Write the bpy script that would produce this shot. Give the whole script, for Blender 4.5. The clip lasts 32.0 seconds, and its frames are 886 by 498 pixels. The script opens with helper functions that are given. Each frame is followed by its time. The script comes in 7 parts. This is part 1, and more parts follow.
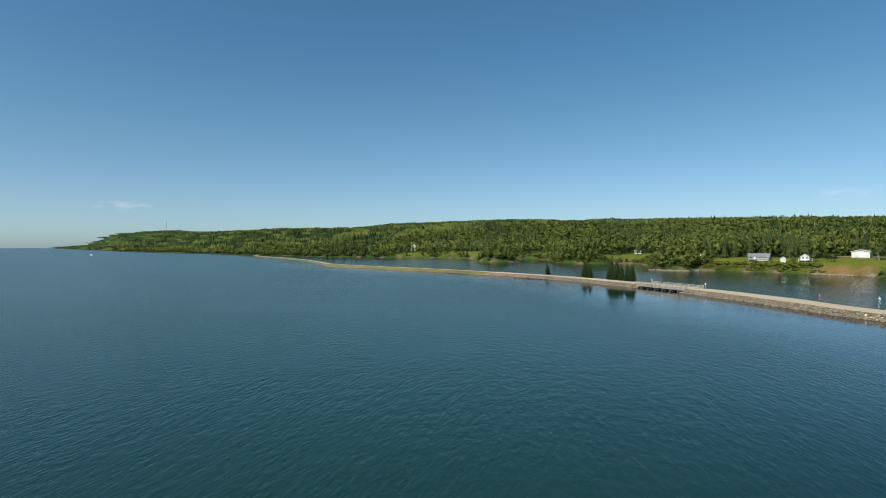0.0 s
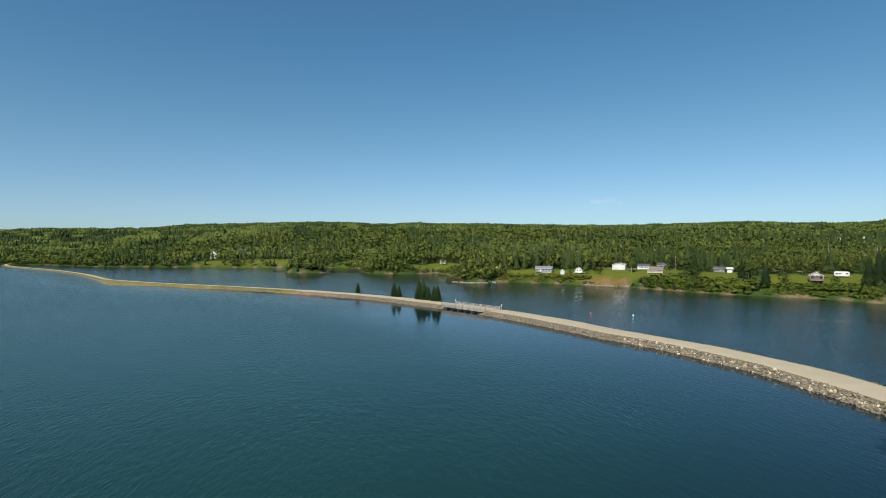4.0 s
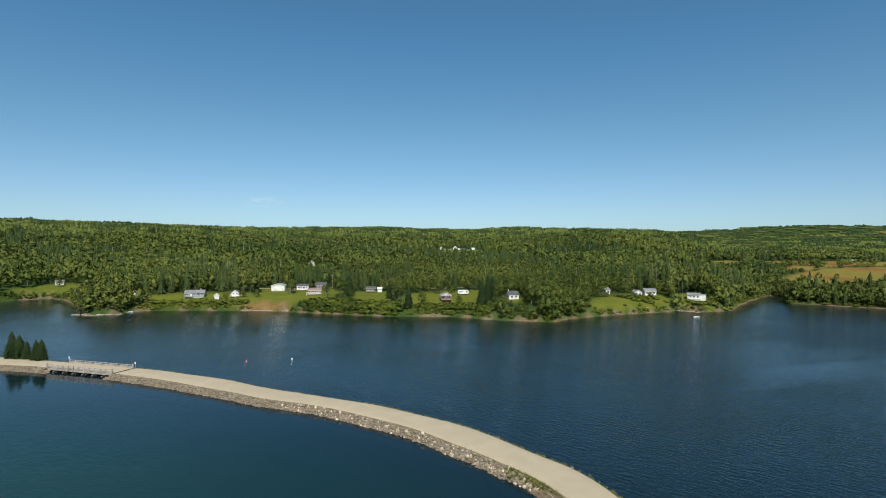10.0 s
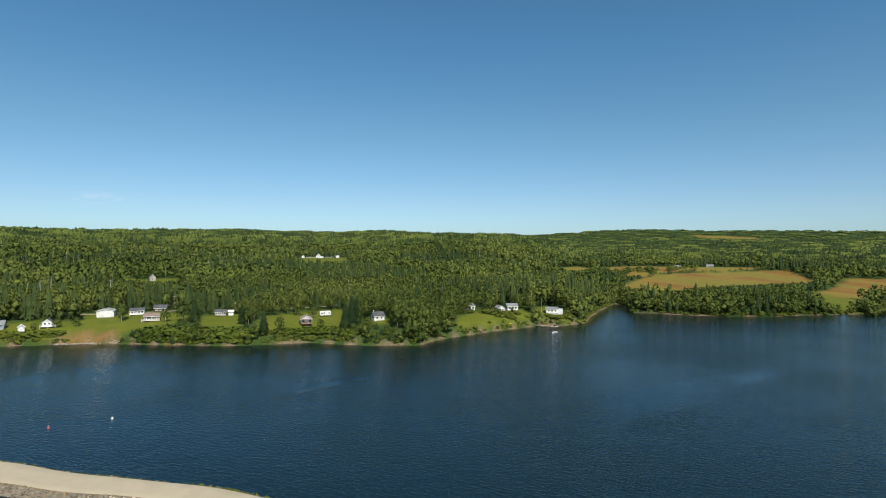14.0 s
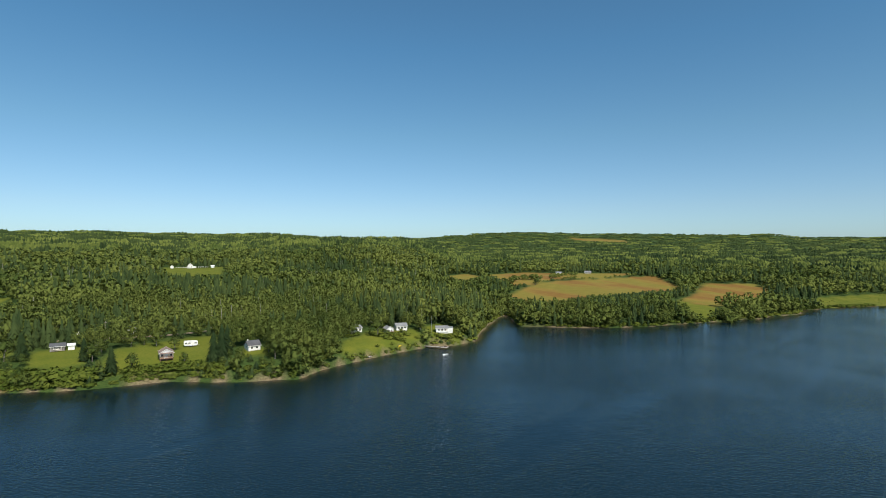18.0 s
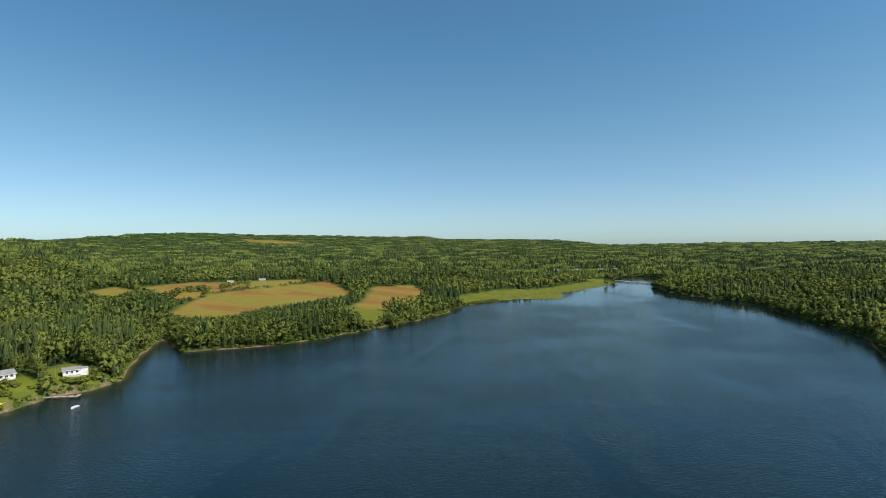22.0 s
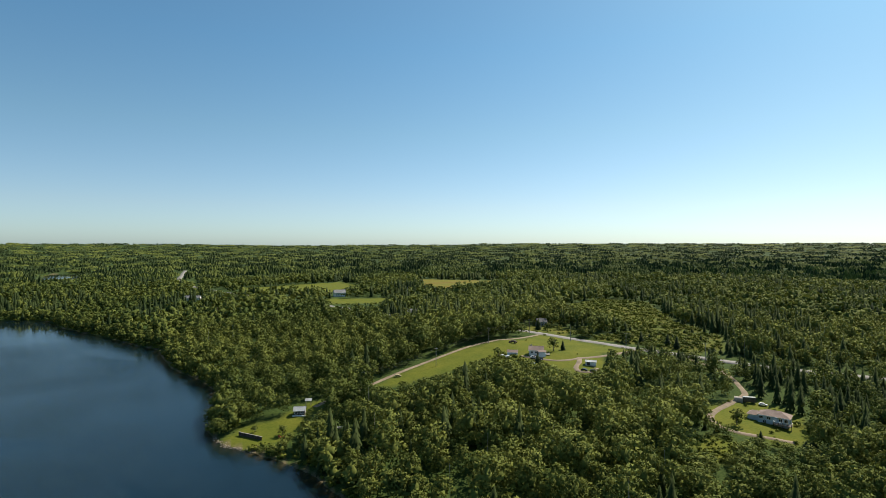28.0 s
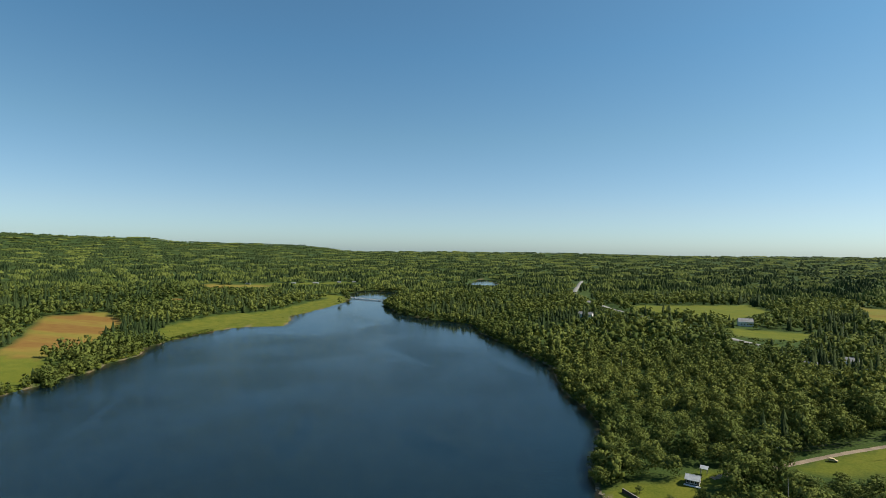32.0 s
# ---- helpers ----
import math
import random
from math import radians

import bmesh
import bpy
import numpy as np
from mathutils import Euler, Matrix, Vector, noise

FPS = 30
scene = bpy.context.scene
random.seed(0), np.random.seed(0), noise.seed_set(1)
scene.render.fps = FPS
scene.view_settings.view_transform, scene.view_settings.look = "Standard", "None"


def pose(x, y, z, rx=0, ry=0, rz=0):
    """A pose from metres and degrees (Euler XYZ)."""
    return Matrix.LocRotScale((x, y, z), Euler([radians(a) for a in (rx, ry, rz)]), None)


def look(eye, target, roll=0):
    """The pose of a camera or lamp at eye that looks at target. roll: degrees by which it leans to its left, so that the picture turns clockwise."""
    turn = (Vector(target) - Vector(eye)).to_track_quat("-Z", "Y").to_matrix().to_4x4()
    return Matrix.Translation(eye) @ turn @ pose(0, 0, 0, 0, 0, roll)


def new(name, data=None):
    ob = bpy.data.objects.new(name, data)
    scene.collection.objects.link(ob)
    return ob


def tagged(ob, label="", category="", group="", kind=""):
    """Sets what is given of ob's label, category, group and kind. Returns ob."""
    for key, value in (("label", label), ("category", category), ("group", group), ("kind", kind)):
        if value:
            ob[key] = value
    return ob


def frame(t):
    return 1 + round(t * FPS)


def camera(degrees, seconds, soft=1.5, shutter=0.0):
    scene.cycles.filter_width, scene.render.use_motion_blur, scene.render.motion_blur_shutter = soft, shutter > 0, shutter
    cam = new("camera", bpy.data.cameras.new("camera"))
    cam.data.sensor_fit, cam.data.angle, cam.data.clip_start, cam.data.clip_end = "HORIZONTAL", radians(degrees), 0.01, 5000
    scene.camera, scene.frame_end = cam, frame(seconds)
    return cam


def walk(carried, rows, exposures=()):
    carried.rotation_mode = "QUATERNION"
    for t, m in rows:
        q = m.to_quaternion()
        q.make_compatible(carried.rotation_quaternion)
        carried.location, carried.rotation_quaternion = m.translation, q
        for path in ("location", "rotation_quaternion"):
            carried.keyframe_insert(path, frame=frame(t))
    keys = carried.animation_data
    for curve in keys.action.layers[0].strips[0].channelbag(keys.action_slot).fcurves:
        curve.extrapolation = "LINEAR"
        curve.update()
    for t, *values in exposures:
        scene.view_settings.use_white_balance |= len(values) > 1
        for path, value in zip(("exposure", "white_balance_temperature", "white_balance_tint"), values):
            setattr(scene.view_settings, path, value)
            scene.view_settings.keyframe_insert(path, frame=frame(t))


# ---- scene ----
METRES = 1.25  # metres to one unit of the plan below
cam = camera(78.35, 32.0, soft=0.55)
PATH = [
    (0.0, 3.57, -10.18, 14.20, -53.083, -0.408, 0.110),
    (0.5, 3.78, -10.32, 15.08, -50.533, -0.388, 0.083),
    (1.0, 3.96, -10.45, 15.95, -47.412, -0.395, 0.071),
    (1.5, 4.10, -10.52, 16.84, -43.654, -0.405, 0.058),
    (2.0, 4.16, -10.51, 17.75, -41.056, -0.410, 0.048),
    (2.5, 4.12, -10.41, 18.69, -39.332, -0.373, 0.062),
    (3.5, 3.13, -9.40, 20.70, -35.719, -0.333, 0.061),
    (4.5, 1.74, -7.70, 22.82, -30.190, -0.351, 0.055),
    (5.0, 1.29, -6.95, 23.85, -26.151, -0.410, 0.042),
    (5.5, 0.94, -6.20, 24.88, -22.036, -0.436, 0.050),
    (6.0, 0.63, -5.41, 25.89, -17.862, -0.456, 0.062),
    (6.5, 0.42, -4.58, 26.91, -14.039, -0.485, 0.049),
    (7.0, 0.25, -3.74, 27.93, -10.452, -0.496, 0.040),
    (7.5, 0.14, -2.87, 28.93, -7.165, -0.492, 0.067),
    (8.0, 0.06, -1.96, 29.94, -3.982, -0.492, 0.071),
    (8.5, 0.02, -1.00, 30.96, -1.521, -0.487, 0.006),
    (9.0, 0.00, -0.00, 32.00, -0.000, -0.452, -0.059),
    (9.5, 0.03, 1.03, 33.05, 0.835, -0.424, -0.119),
    (10.0, 0.06, 2.11, 34.12, 1.344, -0.399, -0.150),
    (10.5, 0.20, 3.24, 35.20, 2.022, -0.367, -0.137),
    (11.0, 0.42, 4.50, 36.30, 3.757, -0.338, -0.108),
    (11.5, 0.59, 5.84, 37.40, 6.509, -0.323, -0.115),
    (12.0, 0.77, 7.27, 38.49, 9.240, -0.323, -0.124),
    (12.5, 1.01, 8.78, 39.55, 11.492, -0.300, -0.114),
    (13.0, 1.25, 10.34, 40.58, 13.151, -0.307, -0.084),
    (13.5, 1.63, 12.01, 41.60, 14.445, -0.290, -0.065),
    (14.0, 2.12, 13.72, 42.63, 15.412, -0.255, -0.033),
    (14.5, 2.66, 15.46, 43.65, 16.701, -0.221, -0.011),
    (15.5, 3.79, 18.85, 45.89, 19.328, -0.169, 0.036),
    (16.5, 5.29, 22.15, 48.19, 22.061, -0.151, 0.075),
    (17.0, 6.15, 23.78, 49.29, 22.759, -0.141, 0.118),
    (17.5, 7.08, 25.42, 50.38, 24.528, -0.153, 0.110),
    (18.0, 8.07, 27.08, 51.50, 27.000, -0.165, 0.064),
    (18.5, 9.14, 28.76, 52.64, 29.846, -0.150, 0.089),
    (19.0, 10.28, 30.41, 53.76, 32.688, -0.154, 0.127),
    (19.5, 11.52, 31.98, 54.83, 35.997, -0.167, 0.147),
    (20.0, 12.86, 33.44, 55.85, 39.704, -0.187, 0.170),
    (20.5, 14.34, 34.79, 56.78, 43.947, -0.182, 0.209),
    (21.0, 15.96, 36.03, 57.64, 48.474, -0.214, 0.239),
    (21.5, 17.66, 37.17, 58.42, 53.715, -0.241, 0.344),
    (22.0, 19.45, 38.16, 59.14, 60.249, -0.278, 0.414),
    (22.5, 21.33, 39.01, 59.79, 67.286, -0.328, 0.450),
    (23.0, 23.24, 39.72, 60.40, 75.151, -0.390, 0.427),
    (23.5, 25.21, 40.24, 61.01, 83.889, -0.458, 0.359),
    (24.0, 27.27, 40.58, 61.65, 92.041, -0.491, 0.323),
    (24.5, 29.38, 40.70, 62.35, 99.909, -0.541, 0.228),
    (25.0, 31.45, 40.56, 63.12, 105.143, -0.538, 0.142),
    (25.5, 33.46, 40.21, 63.97, 109.766, -0.499, 0.041),
    (26.0, 35.42, 39.75, 64.89, 114.931, -0.477, -0.024),
    (26.5, 37.35, 39.18, 65.85, 120.312, -0.480, -0.137),
    (27.5, 40.87, 37.42, 67.99, 126.677, -0.405, -0.217),
    (28.5, 44.39, 35.12, 70.50, 124.538, -0.264, -0.240),
    (29.0, 46.31, 34.05, 71.80, 121.802, -0.196, -0.253),
    (29.5, 48.28, 33.00, 73.12, 118.077, -0.113, -0.304),
    (30.0, 50.34, 32.03, 74.46, 113.431, -0.041, -0.391),
    (30.5, 52.51, 31.17, 75.81, 108.147, 0.020, -0.508),
    (31.0, 54.77, 30.41, 77.17, 101.663, 0.090, -0.630),
    (31.5, 57.06, 29.74, 78.54, 94.659, 0.115, -0.754),
    (32.0, 59.34, 29.09, 79.90, 86.292, 0.117, -0.871),
]

def aim(x, y, z, turn, tilt, lean):
    a, b = radians(turn), radians(tilt)
    return look((x, y, z), (x + 100 * math.sin(a) * math.cos(b), y + 100 * math.cos(a) * math.cos(b), z + 100 * math.sin(b)), -lean)


walk(cam, [(t, aim(x * METRES, y * METRES, z * METRES, *turns)) for t, x, y, z, *turns in PATH], [(0, 0.20, 6500, 10), (10, 0.17, 6500, 10), (14, 0.25, 6500, 10), (18, 0.31, 6550, 10), (23, 0.44, 6800, 11), (26, 0.46, 7100, 12), (29, 0.40, 7100, 12), (32, 0.37, 6900, 11)])

# ---- sky and sun ----
SUN_TURN, SUN_UP = 175.0, 48.0
world = bpy.data.worlds.new("sky")
scene.world = world
world.use_nodes = True
sky = world.node_tree.nodes.new("ShaderNodeTexSky")
sky.sky_type, sky.sun_disc = "NISHITA", False
sky.sun_elevation, sky.sun_rotation = radians(SUN_UP), radians(SUN_TURN)
sky.altitude, sky.air_density, sky.dust_density, sky.ozone_density = 50, 0.8, 0.55, 3.0
back = world.node_tree.nodes["Background"]
back.inputs["Strength"].default_value = 0.095
clear_air = world.node_tree.nodes.new("ShaderNodeMix")
clear_air.data_type, clear_air.blend_type = "RGBA", "MULTIPLY"
clear_air.inputs[0].default_value, clear_air.inputs[7].default_value = 1.0, (0.725, 0.985, 1.03, 1)
world.node_tree.links.new(sky.outputs[0], clear_air.inputs[6])
# thin haze, brightest towards the sun and the horizon
haze = world.node_tree.nodes.new("ShaderNodeTexSky")
haze.sky_type, haze.sun_disc = "NISHITA", False
haze.sun_elevation, haze.sun_rotation = sky.sun_elevation, sky.sun_rotation
haze.altitude, haze.air_density, haze.dust_density, haze.ozone_density = 50, 0.0, 3.0, 0.0
hazy_air = world.node_tree.nodes.new("ShaderNodeMix")
hazy_air.data_type, hazy_air.blend_type = "RGBA", "MULTIPLY"
hazy_air.inputs[0].default_value, hazy_air.inputs[7].default_value = 1.0, (0.070, 0.080, 0.084, 1)
both_airs = world.node_tree.nodes.new("ShaderNodeMix")
both_airs.data_type, both_airs.blend_type = "RGBA", "ADD"
both_airs.inputs[0].default_value = 1.0
world.node_tree.links.new(haze.outputs[0], hazy_air.inputs[6])
world.node_tree.links.new(clear_air.outputs[2], both_airs.inputs[6])
world.node_tree.links.new(hazy_air.outputs[2], both_airs.inputs[7])
# air whitens towards the horizon and deepens overhead
up_way = world.node_tree.nodes.new("ShaderNodeTexCoord")
up_part = world.node_tree.nodes.new("ShaderNodeSeparateXYZ")
world.node_tree.links.new(up_way.outputs["Generated"], up_part.inputs[0])
air = world.node_tree.nodes.new("ShaderNodeValToRGB")
for k, (place, tint) in enumerate(((0.0, (1.03, 0.965, 1.07, 1)), (0.07, (1.12, 0.965, 0.975, 1)), (0.20, (1.02, 1.03, 0.955, 1)), (0.34, (0.86, 1.05, 1.03, 1)))):
    e = air.color_ramp.elements[k] if k < 2 else air.color_ramp.elements.new(place)
    e.position, e.color = place, tint
world.node_tree.links.new(up_part.outputs[2], air.inputs[0])
toned_air = world.node_tree.nodes.new("ShaderNodeMix")
toned_air.data_type, toned_air.blend_type = "RGBA", "MULTIPLY"
toned_air.inputs[0].default_value = 1.0
world.node_tree.links.new(both_airs.outputs[2], toned_air.inputs[6])
world.node_tree.links.new(air.outputs[0], toned_air.inputs[7])
# a few faint wisps of cloud low in the north and west
wisp_air = toned_air.outputs[2]
for bearing, rise, wide, deep, thick in ((-17.0, 0.075, 26.0, 90.0, 0.34), (-83.5, 0.064, 22.0, 90.0, 0.30)):
    n, k = world.node_tree.nodes, world.node_tree.links
    a = radians(bearing)
    along, fleece = n.new("ShaderNodeVectorMath"), n.new("ShaderNodeTexNoise")
    along.operation = "DOT_PRODUCT"
    along.inputs[1].default_value = (math.cos(a), -math.sin(a), 0)
    k.new(up_way.outputs["Generated"], along.inputs[0])
    ahead = n.new("ShaderNodeVectorMath")
    ahead.operation = "DOT_PRODUCT"
    ahead.inputs[1].default_value = (math.sin(a), math.cos(a), 0)
    k.new(up_way.outputs["Generated"], ahead.inputs[0])
    stretched = n.new("ShaderNodeMapping")
    stretched.inputs["Scale"].default_value = (1, 1, 4)
    k.new(up_way.outputs["Generated"], stretched.inputs["Vector"])
    k.new(stretched.outputs["Vector"], fleece.inputs["Vector"])
    fleece.inputs["Scale"].default_value, fleece.inputs["Detail"].default_value = 34.0, 5

    def sum_of(kind, p, q):
        m = n.new("ShaderNodeMath")
        m.operation = kind
        for i, v in enumerate((p, q)):
            if isinstance(v, bpy.types.NodeSocket):
                k.new(v, m.inputs[i])
            else:
                m.inputs[i].default_value = v
        return m.outputs[0]

    side_way = sum_of("MULTIPLY", along.outputs["Value"], wide)
    up_off = sum_of("MULTIPLY", sum_of("SUBTRACT", up_part.outputs[2], rise), deep)
    reach = sum_of("ADD", sum_of("MULTIPLY", side_way, side_way), sum_of("MULTIPLY", up_off, up_off))
    body = sum_of("MAXIMUM", sum_of("SUBTRACT", 1.0, reach), 0.0)
    body = sum_of("MULTIPLY", body, sum_of("MAXIMUM", sum_of("SUBTRACT", sum_of("MULTIPLY", fleece.outputs["Fac"], 3.2), 1.35), 0.0))
    body = sum_of("MULTIPLY", sum_of("MULTIPLY", body, sum_of("GREATER_THAN", ahead.outputs["Value"], 0.0)), thick)
    cloud = n.new("ShaderNodeMix")
    cloud.data_type = "RGBA"
    k.new(body, cloud.inputs[0])
    k.new(wisp_air, cloud.inputs[6])
    cloud.inputs[7].default_value = (8.4, 8.6, 9.0, 1)
    wisp_air = cloud.outputs[2]
world.node_tree.links.new(wisp_air, back.inputs["Color"])
sun = new("sun", bpy.data.lights.new("sun", "SUN"))
sun.data.energy, sun.data.angle, sun.data.color = 5.0, radians(0.53), (1.0, 0.94, 0.84)
sun.matrix_world = aim(0, 0, 300, SUN_TURN + 180, -SUN_UP, 0)



# ---- materials ----
def material(name, rough=0.8, metal=0.0):
    m = bpy.data.materials.new(name)
    m.use_nodes = True
    p = m.node_tree.nodes["Principled BSDF"]
    p.inputs["Roughness"].default_value, p.inputs["Metallic"].default_value = rough, metal
    return m, m.node_tree.nodes, m.node_tree.links, p


def place_noise(nodes, links, scale, detail=4, stretch=None):
    at = nodes.new("ShaderNodeNewGeometry")
    tex = nodes.new("ShaderNodeTexNoise")
    tex.inputs["Scale"].default_value, tex.inputs["Detail"].default_value = scale / METRES, detail
    src = at.outputs["Position"]
    if stretch:
        mp = nodes.new("ShaderNodeMapping")
        mp.inputs["Scale"].default_value, mp.inputs["Rotation"].default_value = stretch[0], stretch[1]
        links.new(src, mp.inputs["Vector"])
        src = mp.outputs["Vector"]
    links.new(src, tex.inputs["Vector"])
    return tex.outputs["Fac"]


def ramp(nodes, links, fac, stops):
    r = nodes.new("ShaderNodeValToRGB")
    while len(r.color_ramp.elements) < len(stops):
        r.color_ramp.elements.new(0.5)
    for k, (pos, c) in enumerate(sorted(stops)):
        r.color_ramp.elements[k].position = pos
    for k, (pos, c) in enumerate(sorted(stops)):
        r.color_ramp.elements[k].color = (*c, 1)
    links.new(fac, r.inputs["Fac"])
    return r.outputs["Color"]


def blend(nodes, links, fac, a, b, kind="MIX"):
    m = nodes.new("ShaderNodeMix")
    m.data_type, m.blend_type = "RGBA", kind
    for value, sock in ((fac, m.inputs[0]), (a, m.inputs[6]), (b, m.inputs[7])):
        if isinstance(value, bpy.types.NodeSocket):
            links.new(value, sock)
        else:
            sock.default_value = value if isinstance(value, (int, float)) else (*value, 1)
    return m.outputs[2]


def relief(nodes, links, p, fac, strength, depth):
    b = nodes.new("ShaderNodeBump")
    b.inputs["Strength"].default_value, b.inputs["Distance"].default_value = strength, depth * METRES
    links.new(fac, b.inputs["Height"])
    links.new(b.outputs["Normal"], p.inputs["Normal"])


def surface(name, dark, light, rough=0.8, metal=0.0, grain=6.0, stain=0.4, bump=0.02, vary=0.0, stretch=None, patch=0.35):
    """A worn surface: grain between two colours, broad stains, fine relief; vary: how far alike pieces differ."""
    m, nodes, links, p = material(name, rough, metal)
    fine = place_noise(nodes, links, grain, 5, stretch)
    c = ramp(nodes, links, fine, [(0.3, dark), (0.7, light)])
    broad = place_noise(nodes, links, stain, 3)
    c = blend(nodes, links, patch, c, ramp(nodes, links, broad, [(0.35, tuple(v * 0.6 for v in dark)), (0.65, tuple(min(1, v * 1.15) for v in light))]))
    if vary:
        info = nodes.new("ShaderNodeObjectInfo")
        c = blend(nodes, links, vary, c, ramp(nodes, links, info.outputs["Random"], [(0, tuple(v * 0.5 for v in dark)), (1, tuple(min(1, v * 1.4) for v in light))]))
    links.new(c, p.inputs["Base Color"])
    relief(nodes, links, p, fine, 0.5, bump)
    return m


def foliage(name, dark, light, size=0.12, spread=0.28):
    """Leaves: colour drifts from tree to tree and from clump to clump, with some light coming through."""
    m, nodes, links, p = material(name, 0.78)
    tree = place_noise(nodes, links, size, 1)
    geo = nodes.new("ShaderNodeNewGeometry")
    mixed = nodes.new("ShaderNodeMath")
    mixed.operation = "MULTIPLY_ADD"
    links.new(geo.outputs["Random Per Island"], mixed.inputs[0])
    mixed.inputs[1].default_value = spread
    sub = nodes.new("ShaderNodeMath")
    sub.operation = "SUBTRACT"
    links.new(tree, sub.inputs[0])
    sub.inputs[1].default_value = spread * 0.5
    links.new(sub.outputs[0], mixed.inputs[2])
    tone = nodes.new("ShaderNodeAttribute")
    tone.attribute_name = "tone"
    toned = nodes.new("ShaderNodeMath")
    toned.operation = "MULTIPLY_ADD"
    links.new(tone.outputs["Fac"], toned.inputs[0])
    toned.inputs[1].default_value = 0.42
    links.new(mixed.outputs[0], toned.inputs[2])
    c = ramp(nodes, links, toned.outputs[0], [(0.40, dark), (1.1, light)])
    broad = place_noise(nodes, links, 0.008, 2)
    c = blend(nodes, links, 0.4, c, ramp(nodes, links, broad, [(0.38, tuple(v * 0.8 for v in dark)), (0.62, (light[0] * 1.15, light[1] * 1.05, light[2]))]))
    links.new(c, p.inputs["Base Color"])
    p.inputs["Specular IOR Level"].default_value = 0.07
    through_leaf = nodes.new("ShaderNodeBsdfTranslucent")
    links.new(c, through_leaf.inputs["Color"])
    both = nodes.new("ShaderNodeMixShader")
    both.inputs[0].default_value = 0.20
    links.new(p.outputs[0], both.inputs[1])
    links.new(through_leaf.outputs[0], both.inputs[2])
    links.new(both.outputs[0], nodes["Material Output"].inputs["Surface"])
    return m


LEAF = foliage("broadleaf", (0.050, 0.077, 0.017), (0.139, 0.168, 0.039))
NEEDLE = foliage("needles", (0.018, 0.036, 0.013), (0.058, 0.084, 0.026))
SHRUB = foliage("shrub_leaf", (0.046, 0.074, 0.011), (0.140, 0.165, 0.028), 0.3)
BARK = surface("bark", (0.07, 0.06, 0.05), (0.22, 0.20, 0.17), 0.9, grain=8)
GRAVEL = surface("gravel", (0.345, 0.287, 0.195), (0.405, 0.342, 0.238), 0.95, grain=9, stain=0.3, bump=0.03, patch=0.12)
ROCK = surface("rock", (0.085, 0.068, 0.046), (0.50, 0.42, 0.30), 0.9, grain=2.5, stain=0.9, bump=0.05, vary=0.6)
ASPHALT = surface("asphalt", (0.14, 0.135, 0.125), (0.24, 0.23, 0.21), 0.9, grain=5, stain=0.2)
TRACK = surface("dirt_track", (0.14, 0.105, 0.068), (0.255, 0.20, 0.137), 0.95, grain=4, stain=0.3)


def ground_material():
    m, nodes, links, p = material("ground", 0.95)
    p.inputs["Specular IOR Level"].default_value = 0.08
    cover = nodes.new("ShaderNodeAttribute")
    cover.attribute_name = "cover"
    part_of = nodes.new("ShaderNodeSeparateColor")
    links.new(cover.outputs["Color"], part_of.inputs["Color"])
    fine, mid, broad = place_noise(nodes, links, 1.2, 5), place_noise(nodes, links, 0.11, 4), place_noise(nodes, links, 0.025, 4, ((1.0, 0.3, 1.0), (0, 0, radians(-38))))
    floor = ramp(nodes, links, fine, [(0.3, (0.020, 0.040, 0.010)), (0.7, (0.055, 0.085, 0.020))])
    lawn = ramp(nodes, links, mid, [(0.3, (0.068, 0.096, 0.011)), (0.7, (0.130, 0.134, 0.018))])
    lawn = blend(nodes, links, 0.4, lawn, ramp(nodes, links, fine, [(0.3, (0.055, 0.080, 0.009)), (0.7, (0.142, 0.142, 0.024))]))
    field = ramp(nodes, links, broad, [(0.42, (0.175, 0.092, 0.024)), (0.56, (0.165, 0.148, 0.026)), (0.49, (0.20, 0.140, 0.030))])
    field = blend(nodes, links, 0.3, field, ramp(nodes, links, mid, [(0.3, (0.11, 0.065, 0.02)), (0.7, (0.20, 0.145, 0.04))]))
    sand = ramp(nodes, links, fine, [(0.3, (0.13, 0.088, 0.055)), (0.7, (0.26, 0.195, 0.125))])
    c = blend(nodes, links, part_of.outputs[0], floor, lawn)
    heath = ramp(nodes, links, mid, [(0.35, (0.058, 0.082, 0.012)), (0.65, (0.120, 0.116, 0.022))])
    c = blend(nodes, links, cover.outputs["Alpha"], c, heath)
    c = blend(nodes, links, part_of.outputs[1], c, field)
    c = blend(nodes, links, part_of.outputs[2], c, sand)
    geo = nodes.new("ShaderNodeNewGeometry")
    xyz = nodes.new("ShaderNodeSeparateXYZ")
    links.new(geo.outputs["Position"], xyz.inputs[0])
    deep = nodes.new("ShaderNodeMapRange")
    for k, v in enumerate((-0.3, -2.2, 0.0, 1.0)):
        deep.inputs[k + 1].default_value = v
    links.new(xyz.outputs[2], deep.inputs[0])
    weed = ramp(nodes, links, mid, [(0.4, (0.012, 0.022, 0.018)), (0.6, (0.03, 0.05, 0.035))])
    c = blend(nodes, links, deep.outputs[0], c, weed)
    links.new(c, p.inputs["Base Color"])
    relief(nodes, links, p, fine, 0.6, 0.15)
    return m


